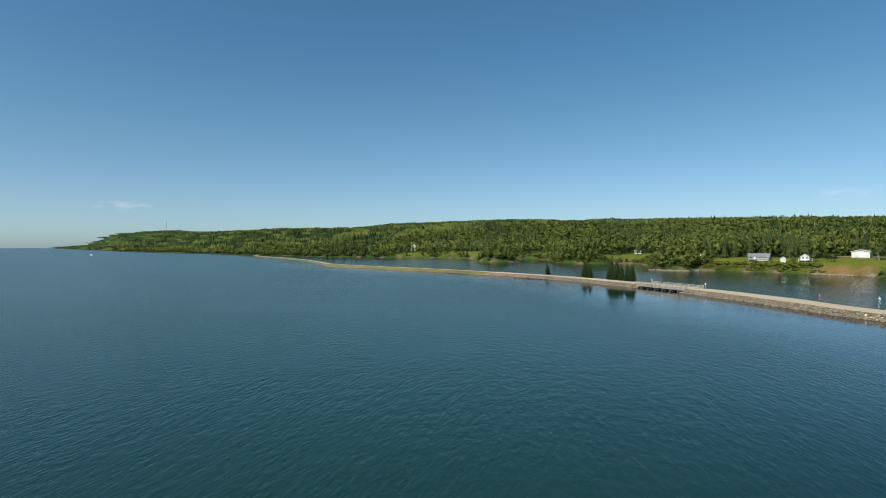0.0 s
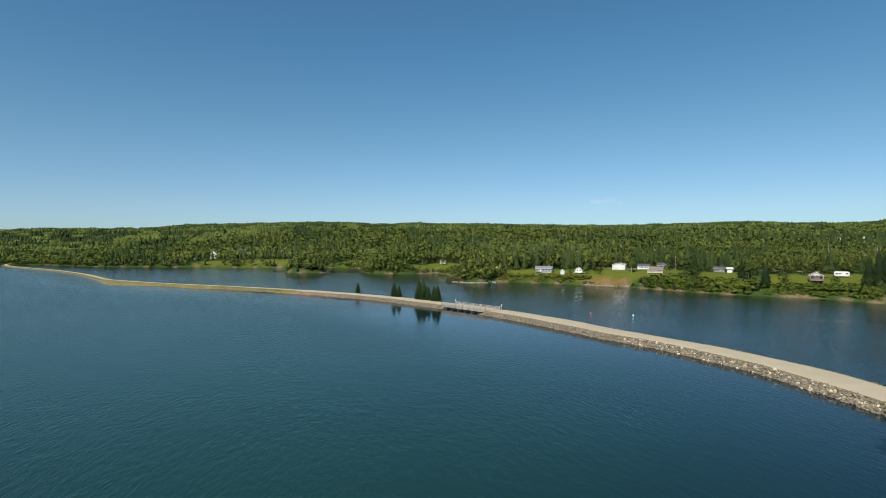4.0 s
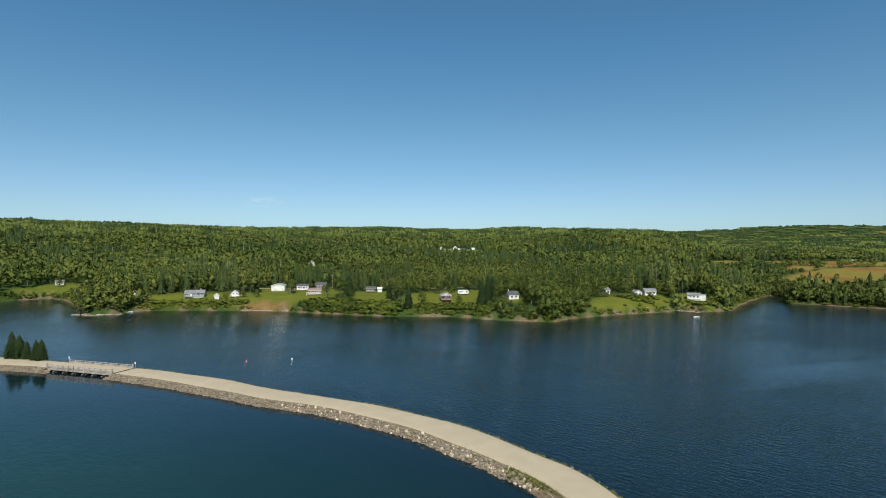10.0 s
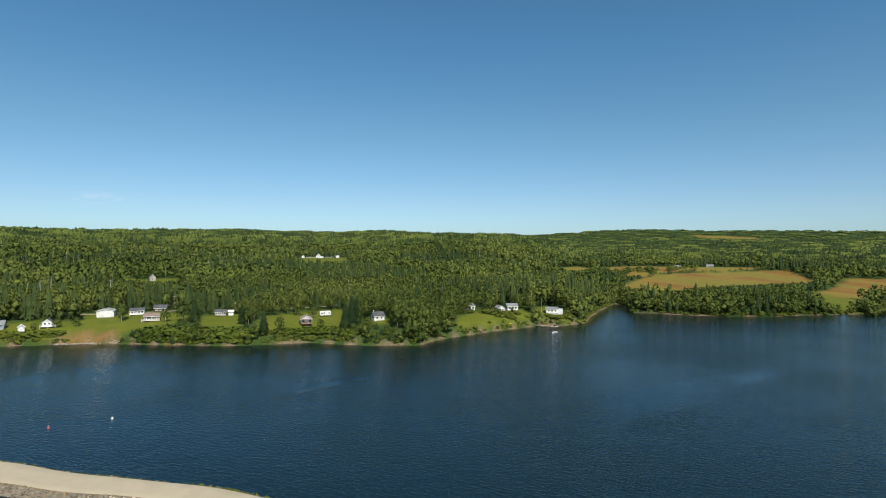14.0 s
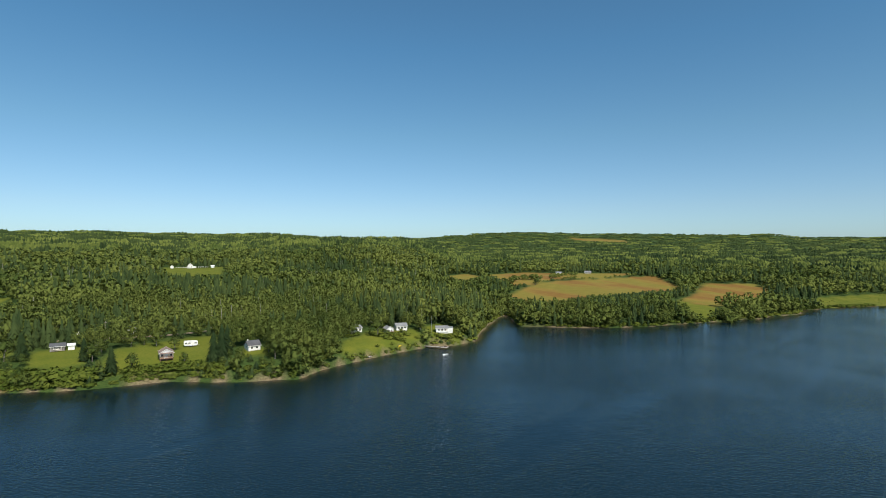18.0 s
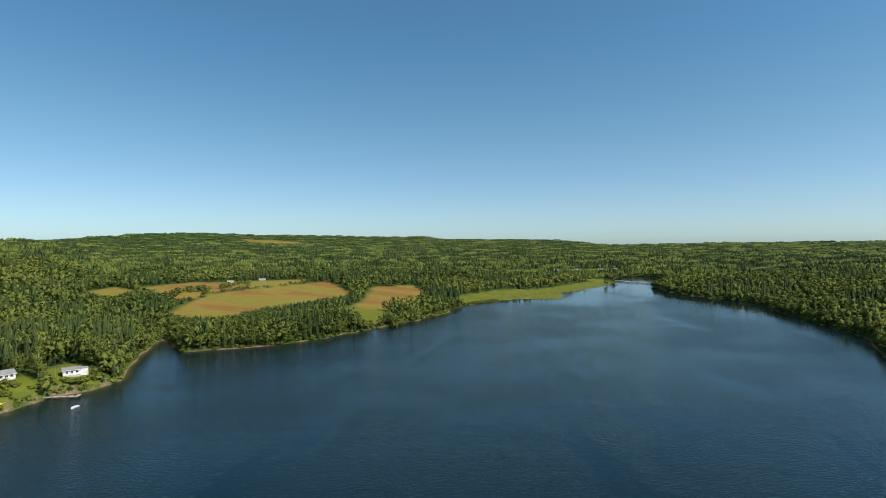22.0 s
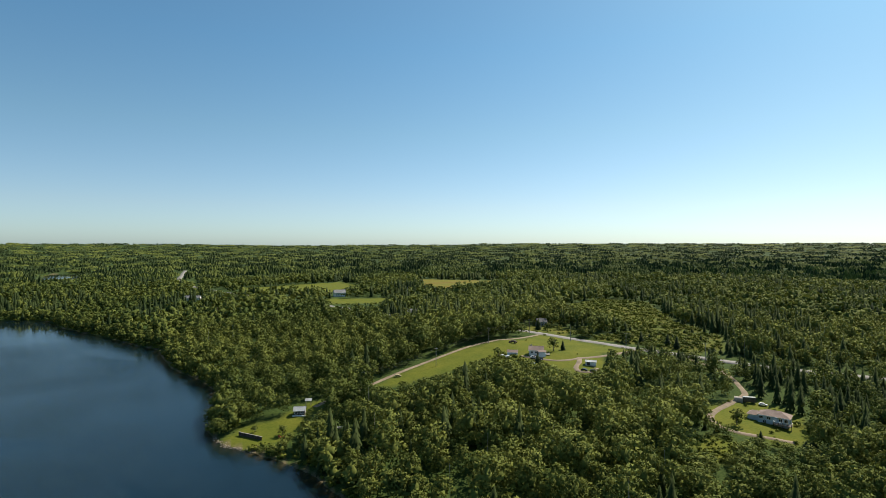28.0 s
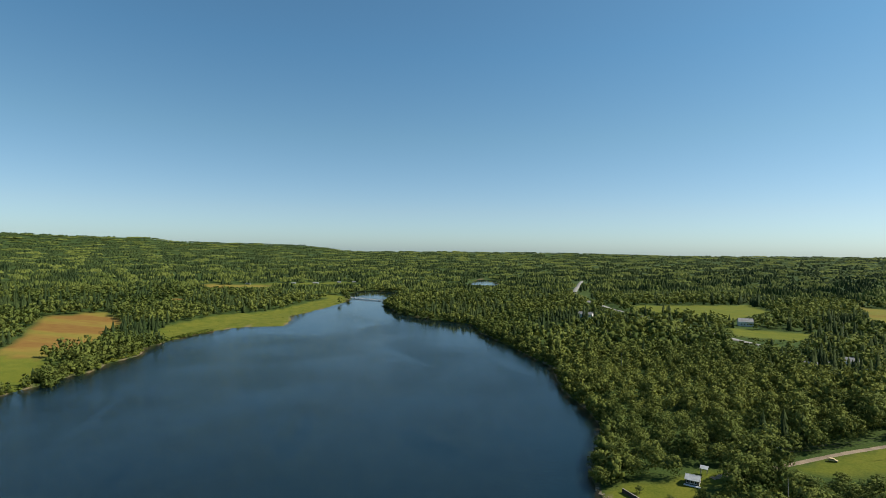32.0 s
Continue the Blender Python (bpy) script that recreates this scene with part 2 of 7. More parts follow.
def crests(nodes, links, scale, detail, turn, long, wobble=0.0):
    """Noise drawn out along crests that run at an angle on the plan."""
    at = nodes.new("ShaderNodeNewGeometry")
    spin, draw = nodes.new("ShaderNodeMapping"), nodes.new("ShaderNodeMapping")
    spin.inputs["Rotation"].default_value = (0, 0, radians(-turn))
    draw.inputs["Scale"].default_value = (1 / long, 1, 1)
    tex = nodes.new("ShaderNodeTexNoise")
    tex.inputs["Scale"].default_value, tex.inputs["Detail"].default_value, tex.inputs["Distortion"].default_value = scale / METRES, detail, wobble
    links.new(at.outputs["Position"], spin.inputs["Vector"])
    links.new(spin.outputs["Vector"], draw.inputs["Vector"])
    links.new(draw.outputs["Vector"], tex.inputs["Vector"])
    return tex.outputs["Fac"]


def water_material():
    m, nodes, links, p = material("water", 0.09)
    p.inputs["IOR"].default_value = 1.333

    def calc(kind, a, b, c=None):
        n = nodes.new("ShaderNodeMath")
        n.operation = kind
        for k, v in enumerate((a, b, c)):
            if isinstance(v, bpy.types.NodeSocket):
                links.new(v, n.inputs[k])
            elif v is not None:
                n.inputs[k].default_value = v
        return n.outputs[0]

    def own(name):
        n = nodes.new("ShaderNodeAttribute")
        n.attribute_name = name
        return n.outputs["Fac"]

    body = place_noise(nodes, links, 0.012, 3)
    closed = ramp(nodes, links, body, [(0.35, (0.0025, 0.0105, 0.0155)), (0.65, (0.004, 0.0145, 0.021))])
    open_sea = ramp(nodes, links, body, [(0.35, (0.005, 0.027, 0.025)), (0.65, (0.008, 0.038, 0.032))])
    links.new(blend(nodes, links, own("open_side"), closed, open_sea), p.inputs["Base Color"])
    links.new(calc("MULTIPLY_ADD", own("calm"), -0.08, calc("MULTIPLY_ADD", own("open_side"), 0.16, 0.07)), p.inputs["Roughness"])
    # short wind ripples, a weak longer swell, and slicks where the water lies still
    small, wide = crests(nodes, links, 2.9, 2, -50, 3.0, 0.3), crests(nodes, links, 1.25, 2, -44, 2.6)
    gusts, slicks = place_noise(nodes, links, 0.022, 3), crests(nodes, links, 0.035, 3, 24, 4.0, 0.6)
    windy = nodes.new("ShaderNodeMapRange")
    for k, v in enumerate((0.35, 0.62, 0.62, 1.08)):
        windy.inputs[k + 1].default_value = v
    links.new(gusts, windy.inputs[0])
    slick = nodes.new("ShaderNodeMapRange")
    for k, v in enumerate((0.60, 0.68, 1.0, 0.5)):
        slick.inputs[k + 1].default_value = v
    links.new(slicks, slick.inputs[0])
    force = calc("MULTIPLY", calc("MULTIPLY", windy.outputs[0], slick.outputs[0]), calc("MULTIPLY_ADD", own("calm"), -0.88, 1.0))
    relief(nodes, links, p, calc("MULTIPLY", calc("MULTIPLY_ADD", wide, 1.3, small), calc("MULTIPLY", force, calc("MULTIPLY_ADD", own("open_side"), -0.3, 1.0))), 0.9, 0.115)
    clear = nodes.new("ShaderNodeBsdfTransparent")
    clear.inputs["Color"].default_value = (0.84, 0.82, 0.74, 1)
    both = nodes.new("ShaderNodeMixShader")
    depth = nodes.new("ShaderNodeMapRange")
    depth.inputs[3].default_value, depth.inputs[4].default_value = 0.08, 0.60
    links.new(own("shallow"), depth.inputs[0])
    links.new(depth.outputs[0], both.inputs[0])
    links.new(p.outputs[0], both.inputs[1])
    links.new(clear.outputs[0], both.inputs[2])
    links.new(both.outputs[0], nodes["Material Output"].inputs["Surface"])
    return m


GROUND, SEA = ground_material(), water_material()

DRY_GRASS = surface("dry_grass", (0.085, 0.085, 0.018), (0.20, 0.165, 0.05), 0.95, grain=2.5, stain=0.25, bump=0.08)
SOIL = surface("bank_soil", (0.10, 0.066, 0.040), (0.26, 0.185, 0.115), 0.95, grain=3, stain=0.5, bump=0.05)
TURF = foliage("turf", (0.066, 0.105, 0.014), (0.20, 0.215, 0.045), 0.4)
WHITE = surface("white_siding", (0.62, 0.62, 0.60), (0.78, 0.78, 0.76), 0.6, grain=3, stain=0.5, bump=0.01, stretch=((0.3, 0.3, 6), (0, 0, 0)))
# white bungalow walls coloured as in blue shade; also a blue marker board
PALE_BLUE = surface("pale_blue_shade_and_paint", (0.36, 0.46, 0.54), (0.46, 0.56, 0.63), 0.6, grain=3, bump=0.01, stretch=((0.3, 0.3, 6), (0, 0, 0)))
BLUE_GREY = surface("blue_grey_siding", (0.17, 0.22, 0.27), (0.25, 0.31, 0.36), 0.65, grain=3, bump=0.01, stretch=((0.3, 0.3, 6), (0, 0, 0)))
BEIGE = surface("beige_siding", (0.52, 0.42, 0.27), (0.66, 0.55, 0.38), 0.65, grain=3, bump=0.01)
CREAM = surface("cream_trim", (0.62, 0.60, 0.54), (0.76, 0.74, 0.68), 0.6, grain=4)
DARK_WOOD = surface("dark_wood", (0.045, 0.030, 0.022), (0.10, 0.07, 0.05), 0.75, grain=5)
GREY_WOOD = surface("weathered_wood", (0.20, 0.18, 0.155), (0.40, 0.37, 0.32), 0.85, grain=6, stretch=((1, 1, 0.3), (0, 0, 0)), vary=0.2)
BLEACHED = surface("bleached_wood", (0.36, 0.31, 0.24), (0.55, 0.50, 0.41), 0.85, grain=6)
DECK_WOOD = surface("deck_wood", (0.16, 0.085, 0.055), (0.28, 0.16, 0.10), 0.8, grain=6)
DARK_ROOF = surface("dark_shingle", (0.045, 0.047, 0.052), (0.095, 0.098, 0.105), 0.85, grain=7)
GREY_ROOF = surface("grey_shingle", (0.12, 0.125, 0.13), (0.22, 0.225, 0.23), 0.8, grain=7)
BROWN_ROOF = surface("brown_shingle", (0.15, 0.105, 0.085), (0.26, 0.19, 0.155), 0.85, grain=7)
TIN_ROOF = surface("tin_roof", (0.30, 0.32, 0.32), (0.44, 0.46, 0.46), 0.4, 0.3, grain=2)
CONCRETE = surface("concrete", (0.30, 0.29, 0.27), (0.46, 0.45, 0.42), 0.9, grain=4)
RUBBER = surface("rubber", (0.015, 0.015, 0.015), (0.03, 0.03, 0.03), 0.8)
PINK = surface("pink_float", (0.62, 0.10, 0.13), (0.75, 0.16, 0.19), 0.4)
YELLOW = surface("yellow_hull", (0.70, 0.50, 0.03), (0.80, 0.60, 0.06), 0.4)
RED = surface("red_paint", (0.38, 0.06, 0.04), (0.50, 0.10, 0.07), 0.5)
PAINT_DARK = surface("dark_car_paint", (0.02, 0.022, 0.025), (0.035, 0.037, 0.042), 0.25, grain=1)
PAINT_WHITE = surface("white_car_paint", (0.72, 0.72, 0.72), (0.80, 0.80, 0.80), 0.3, grain=1)
PAINT_TAN = surface("tan_car_paint", (0.45, 0.36, 0.20), (0.55, 0.45, 0.26), 0.35, grain=1)
BIRCH = surface("birch_bark", (0.25, 0.24, 0.21), (0.45, 0.43, 0.40), 0.8, grain=5)
GLASS, g_nodes, g_links, g_p = material("window_glass", 0.06)
g_p.inputs["Base Color"].default_value = (0.02, 0.026, 0.03, 1)
CHROME = surface("galvanised_steel", (0.45, 0.46, 0.46), (0.6, 0.61, 0.61), 0.4, 0.8, grain=2)

# ---- the lie of the land ----
N_SHORE = [(-4900, 60), (-2600, 118), (-1600, 160), (-1150, 215), (-880, 250), (-809, 246), (-770, 262), (-600, 275), (-530, 316),
           (-462, 340), (-420, 355), (-400, 380), (-360, 390), (-335, 370), (-300, 330), (-280, 318), (-254, 328), (-240, 350),
           (-222, 338), (-178, 289), (-168, 268), (-154, 270), (-148, 284), (-123, 287), (-90, 286), (-54, 273), (-20, 262),
           (10, 261), (26, 251), (55, 242), (67, 254), (82, 262), (109, 274), (129, 281), (144, 278), (160, 285), (180, 313),
           (200, 336), (236, 372), (222, 338), (212, 321), (238, 299), (260, 286)]
E_SHORE = [(293, 279), (340, 276), (393, 270), (404, 276), (440, 272), (463, 286), (500, 287), (560, 276), (590, 258), (600, 224),
           (640, 231), (680, 245), (775, 231), (867, 224), (926, 234), (1014, 258), (1090, 235), (1065, 175), (1010, 168), (919, 178)]
S_SHORE = [(885, 173), (809, 158), (767, 138), (730, 129), (683, 88), (654, 47), (640, 34), (582, 24), (520, 3), (462, -15),
           (435, -24), (407, -21), (378, -20), (335, -27), (313, -28), (290, -22), (258, -12), (242, -12), (229, -17), (212, -25),
           (199, -28), (182, -28), (165, -32), (150, -39), (128, -52), (104, -72), (84, -100), (60, -200), (0, -500), (-100, -1500),
           (-300, -4900)]
WATER = N_SHORE + E_SHORE + S_SHORE + [(-4900, -4900)]
LAKE = [(1262, 106), (1270, 36), (1245, -8), (1400, -20), (1540, -22), (1570, 30), (1420, 38), (1310, 60), (1300, 108)]
# the skyline by bearing: degrees, distance and height of the ridge
RIDGE = np.array([(-180, 3000, 30), (-95, 4600, 4), (-88.5, 4500, 26), (-87.3, 4500, 60), (-85, 3500, 100), (-83, 3200, 84), (-81, 2800, 80), (-78, 2800, 70),
                  (-74, 2600, 73), (-71, 2600, 84), (-63, 2600, 88), (-59, 2500, 101), (-53, 2500, 114), (-47, 2450, 124), (-41, 2500, 118)])
RIDGE_B = np.array([(-35, 2300, 109), (-26, 2000, 94), (-20, 2050, 90), (-14, 2400, 98), (-4.5, 2450, 107), (2, 2900, 110), (8.5, 2000, 87), (15, 1500, 66),
                    (21, 1900, 76), (25, 2500, 84), (28.8, 4000, 137), (32, 3950, 150), (36.5, 4000, 152), (41.4, 4000, 142), (46.6, 4000, 138)])
RIDGE_C = np.array([(52, 4000, 124), (57.7, 4000, 126), (60, 4000, 102), (66.7, 4000, 100), (72, 4000, 92), (76.7, 4500, 56), (85, 4700, 60), (100, 4700, 62),
                    (116, 4700, 60), (127, 4000, 68), (130, 4000, 76), (138, 4000, 80), (150, 4000, 84), (165, 3500, 80), (180, 3000, 30)])
RIDGES = np.concatenate([RIDGE, RIDGE_B, RIDGE_C])
drawn_in = np.minimum(RIDGES[:, 1], 3750) / RIDGES[:, 1]
level = np.interp(RIDGES[:, 0], [-90, -60, 0, 60], [14, 20, 34, 60])
RIDGES[:, 1] *= drawn_in
RIDGES[:, 2] = level + (RIDGES[:, 2] - level) * drawn_in


def edge_distance(x, y, ring):
    """Distance to a closed line, negative inside it."""
    x, y = np.asarray(x, float), np.asarray(y, float)
    near, inside = np.full(x.shape, 1e12), np.zeros(x.shape, bool)
    for (ax, ay), (bx, by) in zip(ring, ring[1:] + ring[:1]):
        dx, dy = bx - ax, by - ay
        k = np.clip(((x - ax) * dx + (y - ay) * dy) / (dx * dx + dy * dy + 1e-9), 0, 1)
        near = np.minimum(near, (x - ax - k * dx) ** 2 + (y - ay - k * dy) ** 2)
        if ay != by:
            inside ^= ((ay > y) != (by > y)) & (x < ax + (y - ay) * dx / dy)
    return np.where(inside, -1, 1) * np.sqrt(near)


def ripple(x, y, size, seed=0.0):
    """A cheap smooth unevenness between -1 and 1."""
    x, y = x / size + seed, y / size - seed * 0.7
    return (np.sin(x * 1.3 + 1.7 * np.sin(y * 0.9 + seed)) + np.sin(y * 1.7 + 1.3 * np.sin(x * 1.1 - seed)) + np.sin((x + y) * 0.8 + seed * 3)) / 3


def ease(a, b, v):
    k = np.clip((v - a) / (b - a), 0, 1)
    return k * k * (3 - 2 * k)


def land_distance(x, y):
    """Distance to the shore: above zero on land."""
    wob = ripple(x, y, 7.0) * 1.1 + ripple(x, y, 2.6, 3.0) * 0.5
    d = edge_distance(x, y, WATER)
    islet = 1 - np.sqrt(((x + 345) / 23) ** 2 + ((y - 309) / 15) ** 2)
    d = np.maximum(d, islet * 15)
    d = np.minimum(d, edge_distance(x, y, LAKE))
    far = np.clip(np.hypot(x - 20, y - 20) / 250, 1, 6)
    return d + wob * far * 0.6


def height(x, y):
    x, y = np.asarray(x, float), np.asarray(y, float)
    d = land_distance(x, y)
    r, az = np.hypot(x - 20, y - 20), np.degrees(np.arctan2(x - 20, y - 20))
    far, top = np.interp(az, RIDGES[:, 0], RIDGES[:, 1]), np.interp(az, RIDGES[:, 0], RIDGES[:, 2])
    p = np.interp(az, [-90, 24, 29, 180], [1.15, 1.15, 2.4, 2.4])
    hill = top * np.minimum(r / far, 1) ** p * (1 - 0.15 * np.clip((r - far) / 1500, 0, 1))
    north = 1.0 + 5 * (1 - np.exp(-np.maximum(d, 0) / 8)) + 0.045 * np.minimum(d, 40) + 0.012 * np.clip(d - 40, 0, 300)
    east = 0.7 + 0.062 * np.minimum(d, 260)
    south = 0.9 + 0.105 * np.minimum(d, 145) * ease(-5, 25, d) + 0.3 * ripple(x, y, 60.0)
    we = ease(170, 260, x) * ease(120, 200, y)
    ws = ease(200, 140, y - ease(700, 950, x) * 120) * ease(-300, 40, x)
    low = north * (1 - we) + east * we
    low = low * (1 - ws) + south * ws
    low = low * (1 - 0.55 * ease(600, 1100, x)) * (1 - 0.6 * ease(-350, -700, x))
    marsh = ease(430, 500, x) * ease(1000, 900, x) * ease(190, 215, y) * ease(60, 20, d)
    low = low * (1 - marsh) + (0.35 + 0.012 * d) * marsh
    rise = np.maximum(low, 0) + np.maximum(hill - 0.5 * np.maximum(low, 0), 0) * ease(30, 400, d) + 0.8 * ripple(x, y, 45.0) * ease(20, 120, d)
    rise += ripple(x, y, 260.0, 5.0) * 4.0 * ease(300, 1200, d)
    bank = rise * ease(-0.5, 5, d)
    bed = -np.clip(0.22 * -d, 0, 5) - 0.25
    shoal = np.exp(-(((x - 14) / 6.5) ** 2 + ((y - 65) / 11) ** 2))
    shoal = shoal * (1 + 0.3 * ripple(x, y, 2.4, 4.0))
    bed = bed + (-0.42 - bed) * np.clip(shoal * 1.3, 0, 1)
    return np.where(d > 0, bank + 0.02, np.maximum(bed, -5)) * 1.0 + np.where(d > 0, 0, 0.25 * ease(-2.5, 0, d))



# ---- building helpers ----
def mesh_of(name, verts, tris, mats, smooth=False, slots=None):
    """A mesh from arrays of points and triangles."""
    verts, tris = np.asarray(verts, np.float32), np.asarray(tris, np.int32)
    me = bpy.data.meshes.new(name)
    me.vertices.add(len(verts))
    me.vertices.foreach_set("co", verts.ravel())
    me.loops.add(tris.size)
    me.loops.foreach_set("vertex_index", tris.ravel())
    me.polygons.add(len(tris))
    me.polygons.foreach_set("loop_start", np.arange(0, tris.size, tris.shape[1], dtype=np.int32))
    if slots is not None:
        me.polygons.foreach_set("material_index", np.asarray(slots, np.int32))
    me.polygons.foreach_set("use_smooth", np.full(len(tris), smooth))
    for m in mats if isinstance(mats, (list, tuple)) else [mats]:
        me.materials.append(m)
    me.update(calc_edges=True)
    return me


def inside(ring, x, y):
    return edge_distance(x, y, ring) < 0


# ---- clearings: outlines on the plan ----
LAWNS = {
    "farm": [(250, -76), (259, -100), (265, -121), (269, -144), (267, -160), (264, -184), (270, -203), (240, -204), (205, -207), (212, -185), (196, -170), (197, -150), (216, -150), (232, -146), (243, -134), (241, -115), (243, -97)],
    "hut": [(243, -14), (248, -24), (247, -34), (252, -46), (253, -56), (246, -56), (240, -44), (231, -38), (226, -26), (231, -15)],
    "bungalow": [(-150, 289), (-118, 290), (-96, 290), (-88, 300), (-100, 310), (-140, 312), (-156, 300)],
    "garage": [(-98, 292), (-70, 286), (-52, 290), (-48, 315), (-60, 330), (-100, 330)],
    "dark_house": [(-40, 280), (-22, 278), (-18, 310), (-42, 312)],
    "cabin": [(-14, 268), (8, 266), (26, 268), (31, 284), (28, 316), (4, 312), (-12, 300)],
    "white_cottage": [(34, 266), (45, 264), (48, 275), (36, 277)],
    "terrace": [(78, 265), (112, 278), (128, 284), (132, 300), (112, 304), (100, 297), (84, 284)],
    "point": [(132, 284), (148, 282), (156, 292), (150, 308), (136, 304)],
    "west": [(-530, 320), (-462, 344), (-420, 358), (-404, 380), (-440, 402), (-520, 392), (-560, 350)],
    "inlet": [(-395, 386), (-362, 394), (-352, 410), (-380, 415)],
    "cove": [(-262, 332), (-240, 354), (-228, 346), (-224, 372), (-252, 380)],
    "hill": [(2, 640), (34, 622), (60, 640), (70, 728), (6, 724)],
    "tower": [(-126, 494), (-92, 490), (-90, 508), (-128, 512)],
    "marsh": [(502, 284), (562, 274), (587, 256), (597, 214), (612, 220), (680, 244), (775, 233), (867, 226), (930, 238), (900, 262), (760, 275), (690, 284), (640, 312), (560, 324), (512, 318)],
    "far_marsh": [(891, 302), (956, 299), (965, 272), (950, 247), (930, 240), (900, 262)],
    "green": [(760, -160), (800, -325), (690, -300), (600, -216), (650, -160)],
    "green_low": [(548, -188), (530, -250), (482, -214), (495, -172)],
    "drive": [(144, -152), (148, -168), (146, -190), (124, -186), (112, -166), (119, -152)],
    "bright": [(137, -128), (134, -144), (124, -142), (123, -124)],
    "heath": [(244, -216), (246, -264), (208, -290), (186, -250), (190, -226)],
    "scrub": [(361, -320), (386, -414), (344, -420), (249, -315), (222, -300), (225, -250), (264, -276), (303, -287)],
    "village": [(1085, 462), (1120, 392), (1185, 345), (1240, 292), (1262, 312), (1200, 375), (1130, 440), (1095, 478)],
    "shop_west": [(286, -204), (300, -210), (296, -232), (262, -236), (262, -214)],
}
FIELDS = {
    "upper": [(309, 612), (363, 654), (346, 587), (303, 559)],
    "middle": [(330, 500), (350, 560), (368, 626), (442, 640), (485, 598), (557, 542), (467, 516), (430, 528), (385, 520), (366, 498)],
    "large": [(283, 441), (330, 480), (374, 508), (467, 516), (552, 512), (500, 435), (468, 407), (393, 392), (345, 398), (298, 394)],
    "east": [(404, 352), (446, 372), (486, 398), (552, 442), (606, 420), (556, 366), (520, 340), (446, 314), (402, 320)],
    "quarry": [(2155, 2602), (2253, 2483), (2249, 2238), (2057, 1984), (2045, 2165), (2036, 2389)],
    "strip": [(1004, 530), (1063, 534), (1047, 498), (1067, 452), (1076, 414), (1032, 417), (1010, 449), (973, 468), (950, 487)],
    "small_brown": [(742, 429), (758, 421), (735, 406), (714, 409)],
    "ripe": [(814, -474), (656, -528), (563, -342), (621, -359)],
}
BANKS = [[(-97, 284), (-97, 291), (-84, 291.5), (-74, 288), (-71, 282), (-80, 280)], [(-52, 274), (-52, 279), (-43, 277), (-42, 270)]]


def cover(x, y):
    """How much of each ground cover lies at a place: lawn, field, sand."""
    lawn, field = np.zeros(x.shape), np.zeros(x.shape)
    wob = ripple(x, y, 9.0, 2.0) * 1.5
    for ring in LAWNS.values():
        lawn = np.maximum(lawn, ease(2.0, -2.0, edge_distance(x, y, ring) + wob))
    for name, ring in FIELDS.items():
        part_in = ease(3.0, -3.0, edge_distance(x, y, ring) + wob)
        field = np.maximum(field, part_in * (0.5 if name == "ripe" else 1.0))
        lawn = np.maximum(lawn, part_in * (name == "ripe"))
    rough = np.zeros(x.shape)
    for name in ("heath", "scrub", "shop_west", "marsh"):
        rough = np.maximum(rough, ease(2.0, -2.0, edge_distance(x, y, LAWNS[name]) + wob) * (0.35 if name == "marsh" else 0.9))
    lawn = np.maximum(lawn, ease(4, -4, edge_distance(x, y, [(400, 356), (410, 324), (386, 298), (354, 282), (334, 277), (337, 292), (362, 328)])))
    d = land_distance(x, y)
    sand = ease(1.4, 0.5, d + ripple(x, y, 5.0, 1.0) * 0.6) * ease(-2.5, -0.5, d) * 0.8
    sand = np.maximum(sand, ease(27, 13, np.hypot(x - 14, (y - 64) * 0.6)))
    for ring in BANKS:
        raw = ease(1.0, -1.0, edge_distance(x, y, ring) + wob * 0.5)
        field, sand = np.maximum(field, raw), np.maximum(sand, raw * 0.22)
    return lawn, field, sand, rough


# ---- ground and water ----
MIDDLE = (30.0, 20.0)


def build_ground():
    turns = np.concatenate([np.arange(-100, 170, 0.45), np.arange(170, 260, 2.0)])
    rings = 28.0 * np.exp(np.linspace(0, math.log(3950 / 28.0), 205))
    a, r = np.meshgrid(np.radians(turns), rings)
    x, y = MIDDLE[0] + r * np.sin(a), MIDDLE[1] + r * np.cos(a)
    z = height(x, y)
    n, k = len(turns), len(rings)
    verts = np.stack([x.ravel(), y.ravel(), z.ravel()], 1)
    verts = np.concatenate([verts, [(MIDDLE[0], MIDDLE[1], -5)]])
    i, j = np.meshgrid(np.arange(n), np.arange(k - 1))
    p, q = (j * n + i).ravel(), (j * n + (i + 1) % n).ravel()
    tris = np.concatenate([np.stack([p, q, q + n], 1), np.stack([p, q + n, p + n], 1),
                           np.stack([np.arange(n), np.full(n, n * k), (np.arange(n) + 1) % n], 1)])
    tris = tris[:, ::-1]
    ob = new("ground", mesh_of("ground", verts, tris, GROUND, True))
    tint = ob.data.color_attributes.new("cover", "FLOAT_COLOR", "POINT")
    lawn, field, sand, rough = cover(verts[:, 0], verts[:, 1])
    tint.data.foreach_set("color", np.stack([lawn, field, sand, rough], 1).astype(np.float32).ravel())
    tagged(ob, "wooded land with lawns, brown fields and lake bed", "ground", kind="structure")


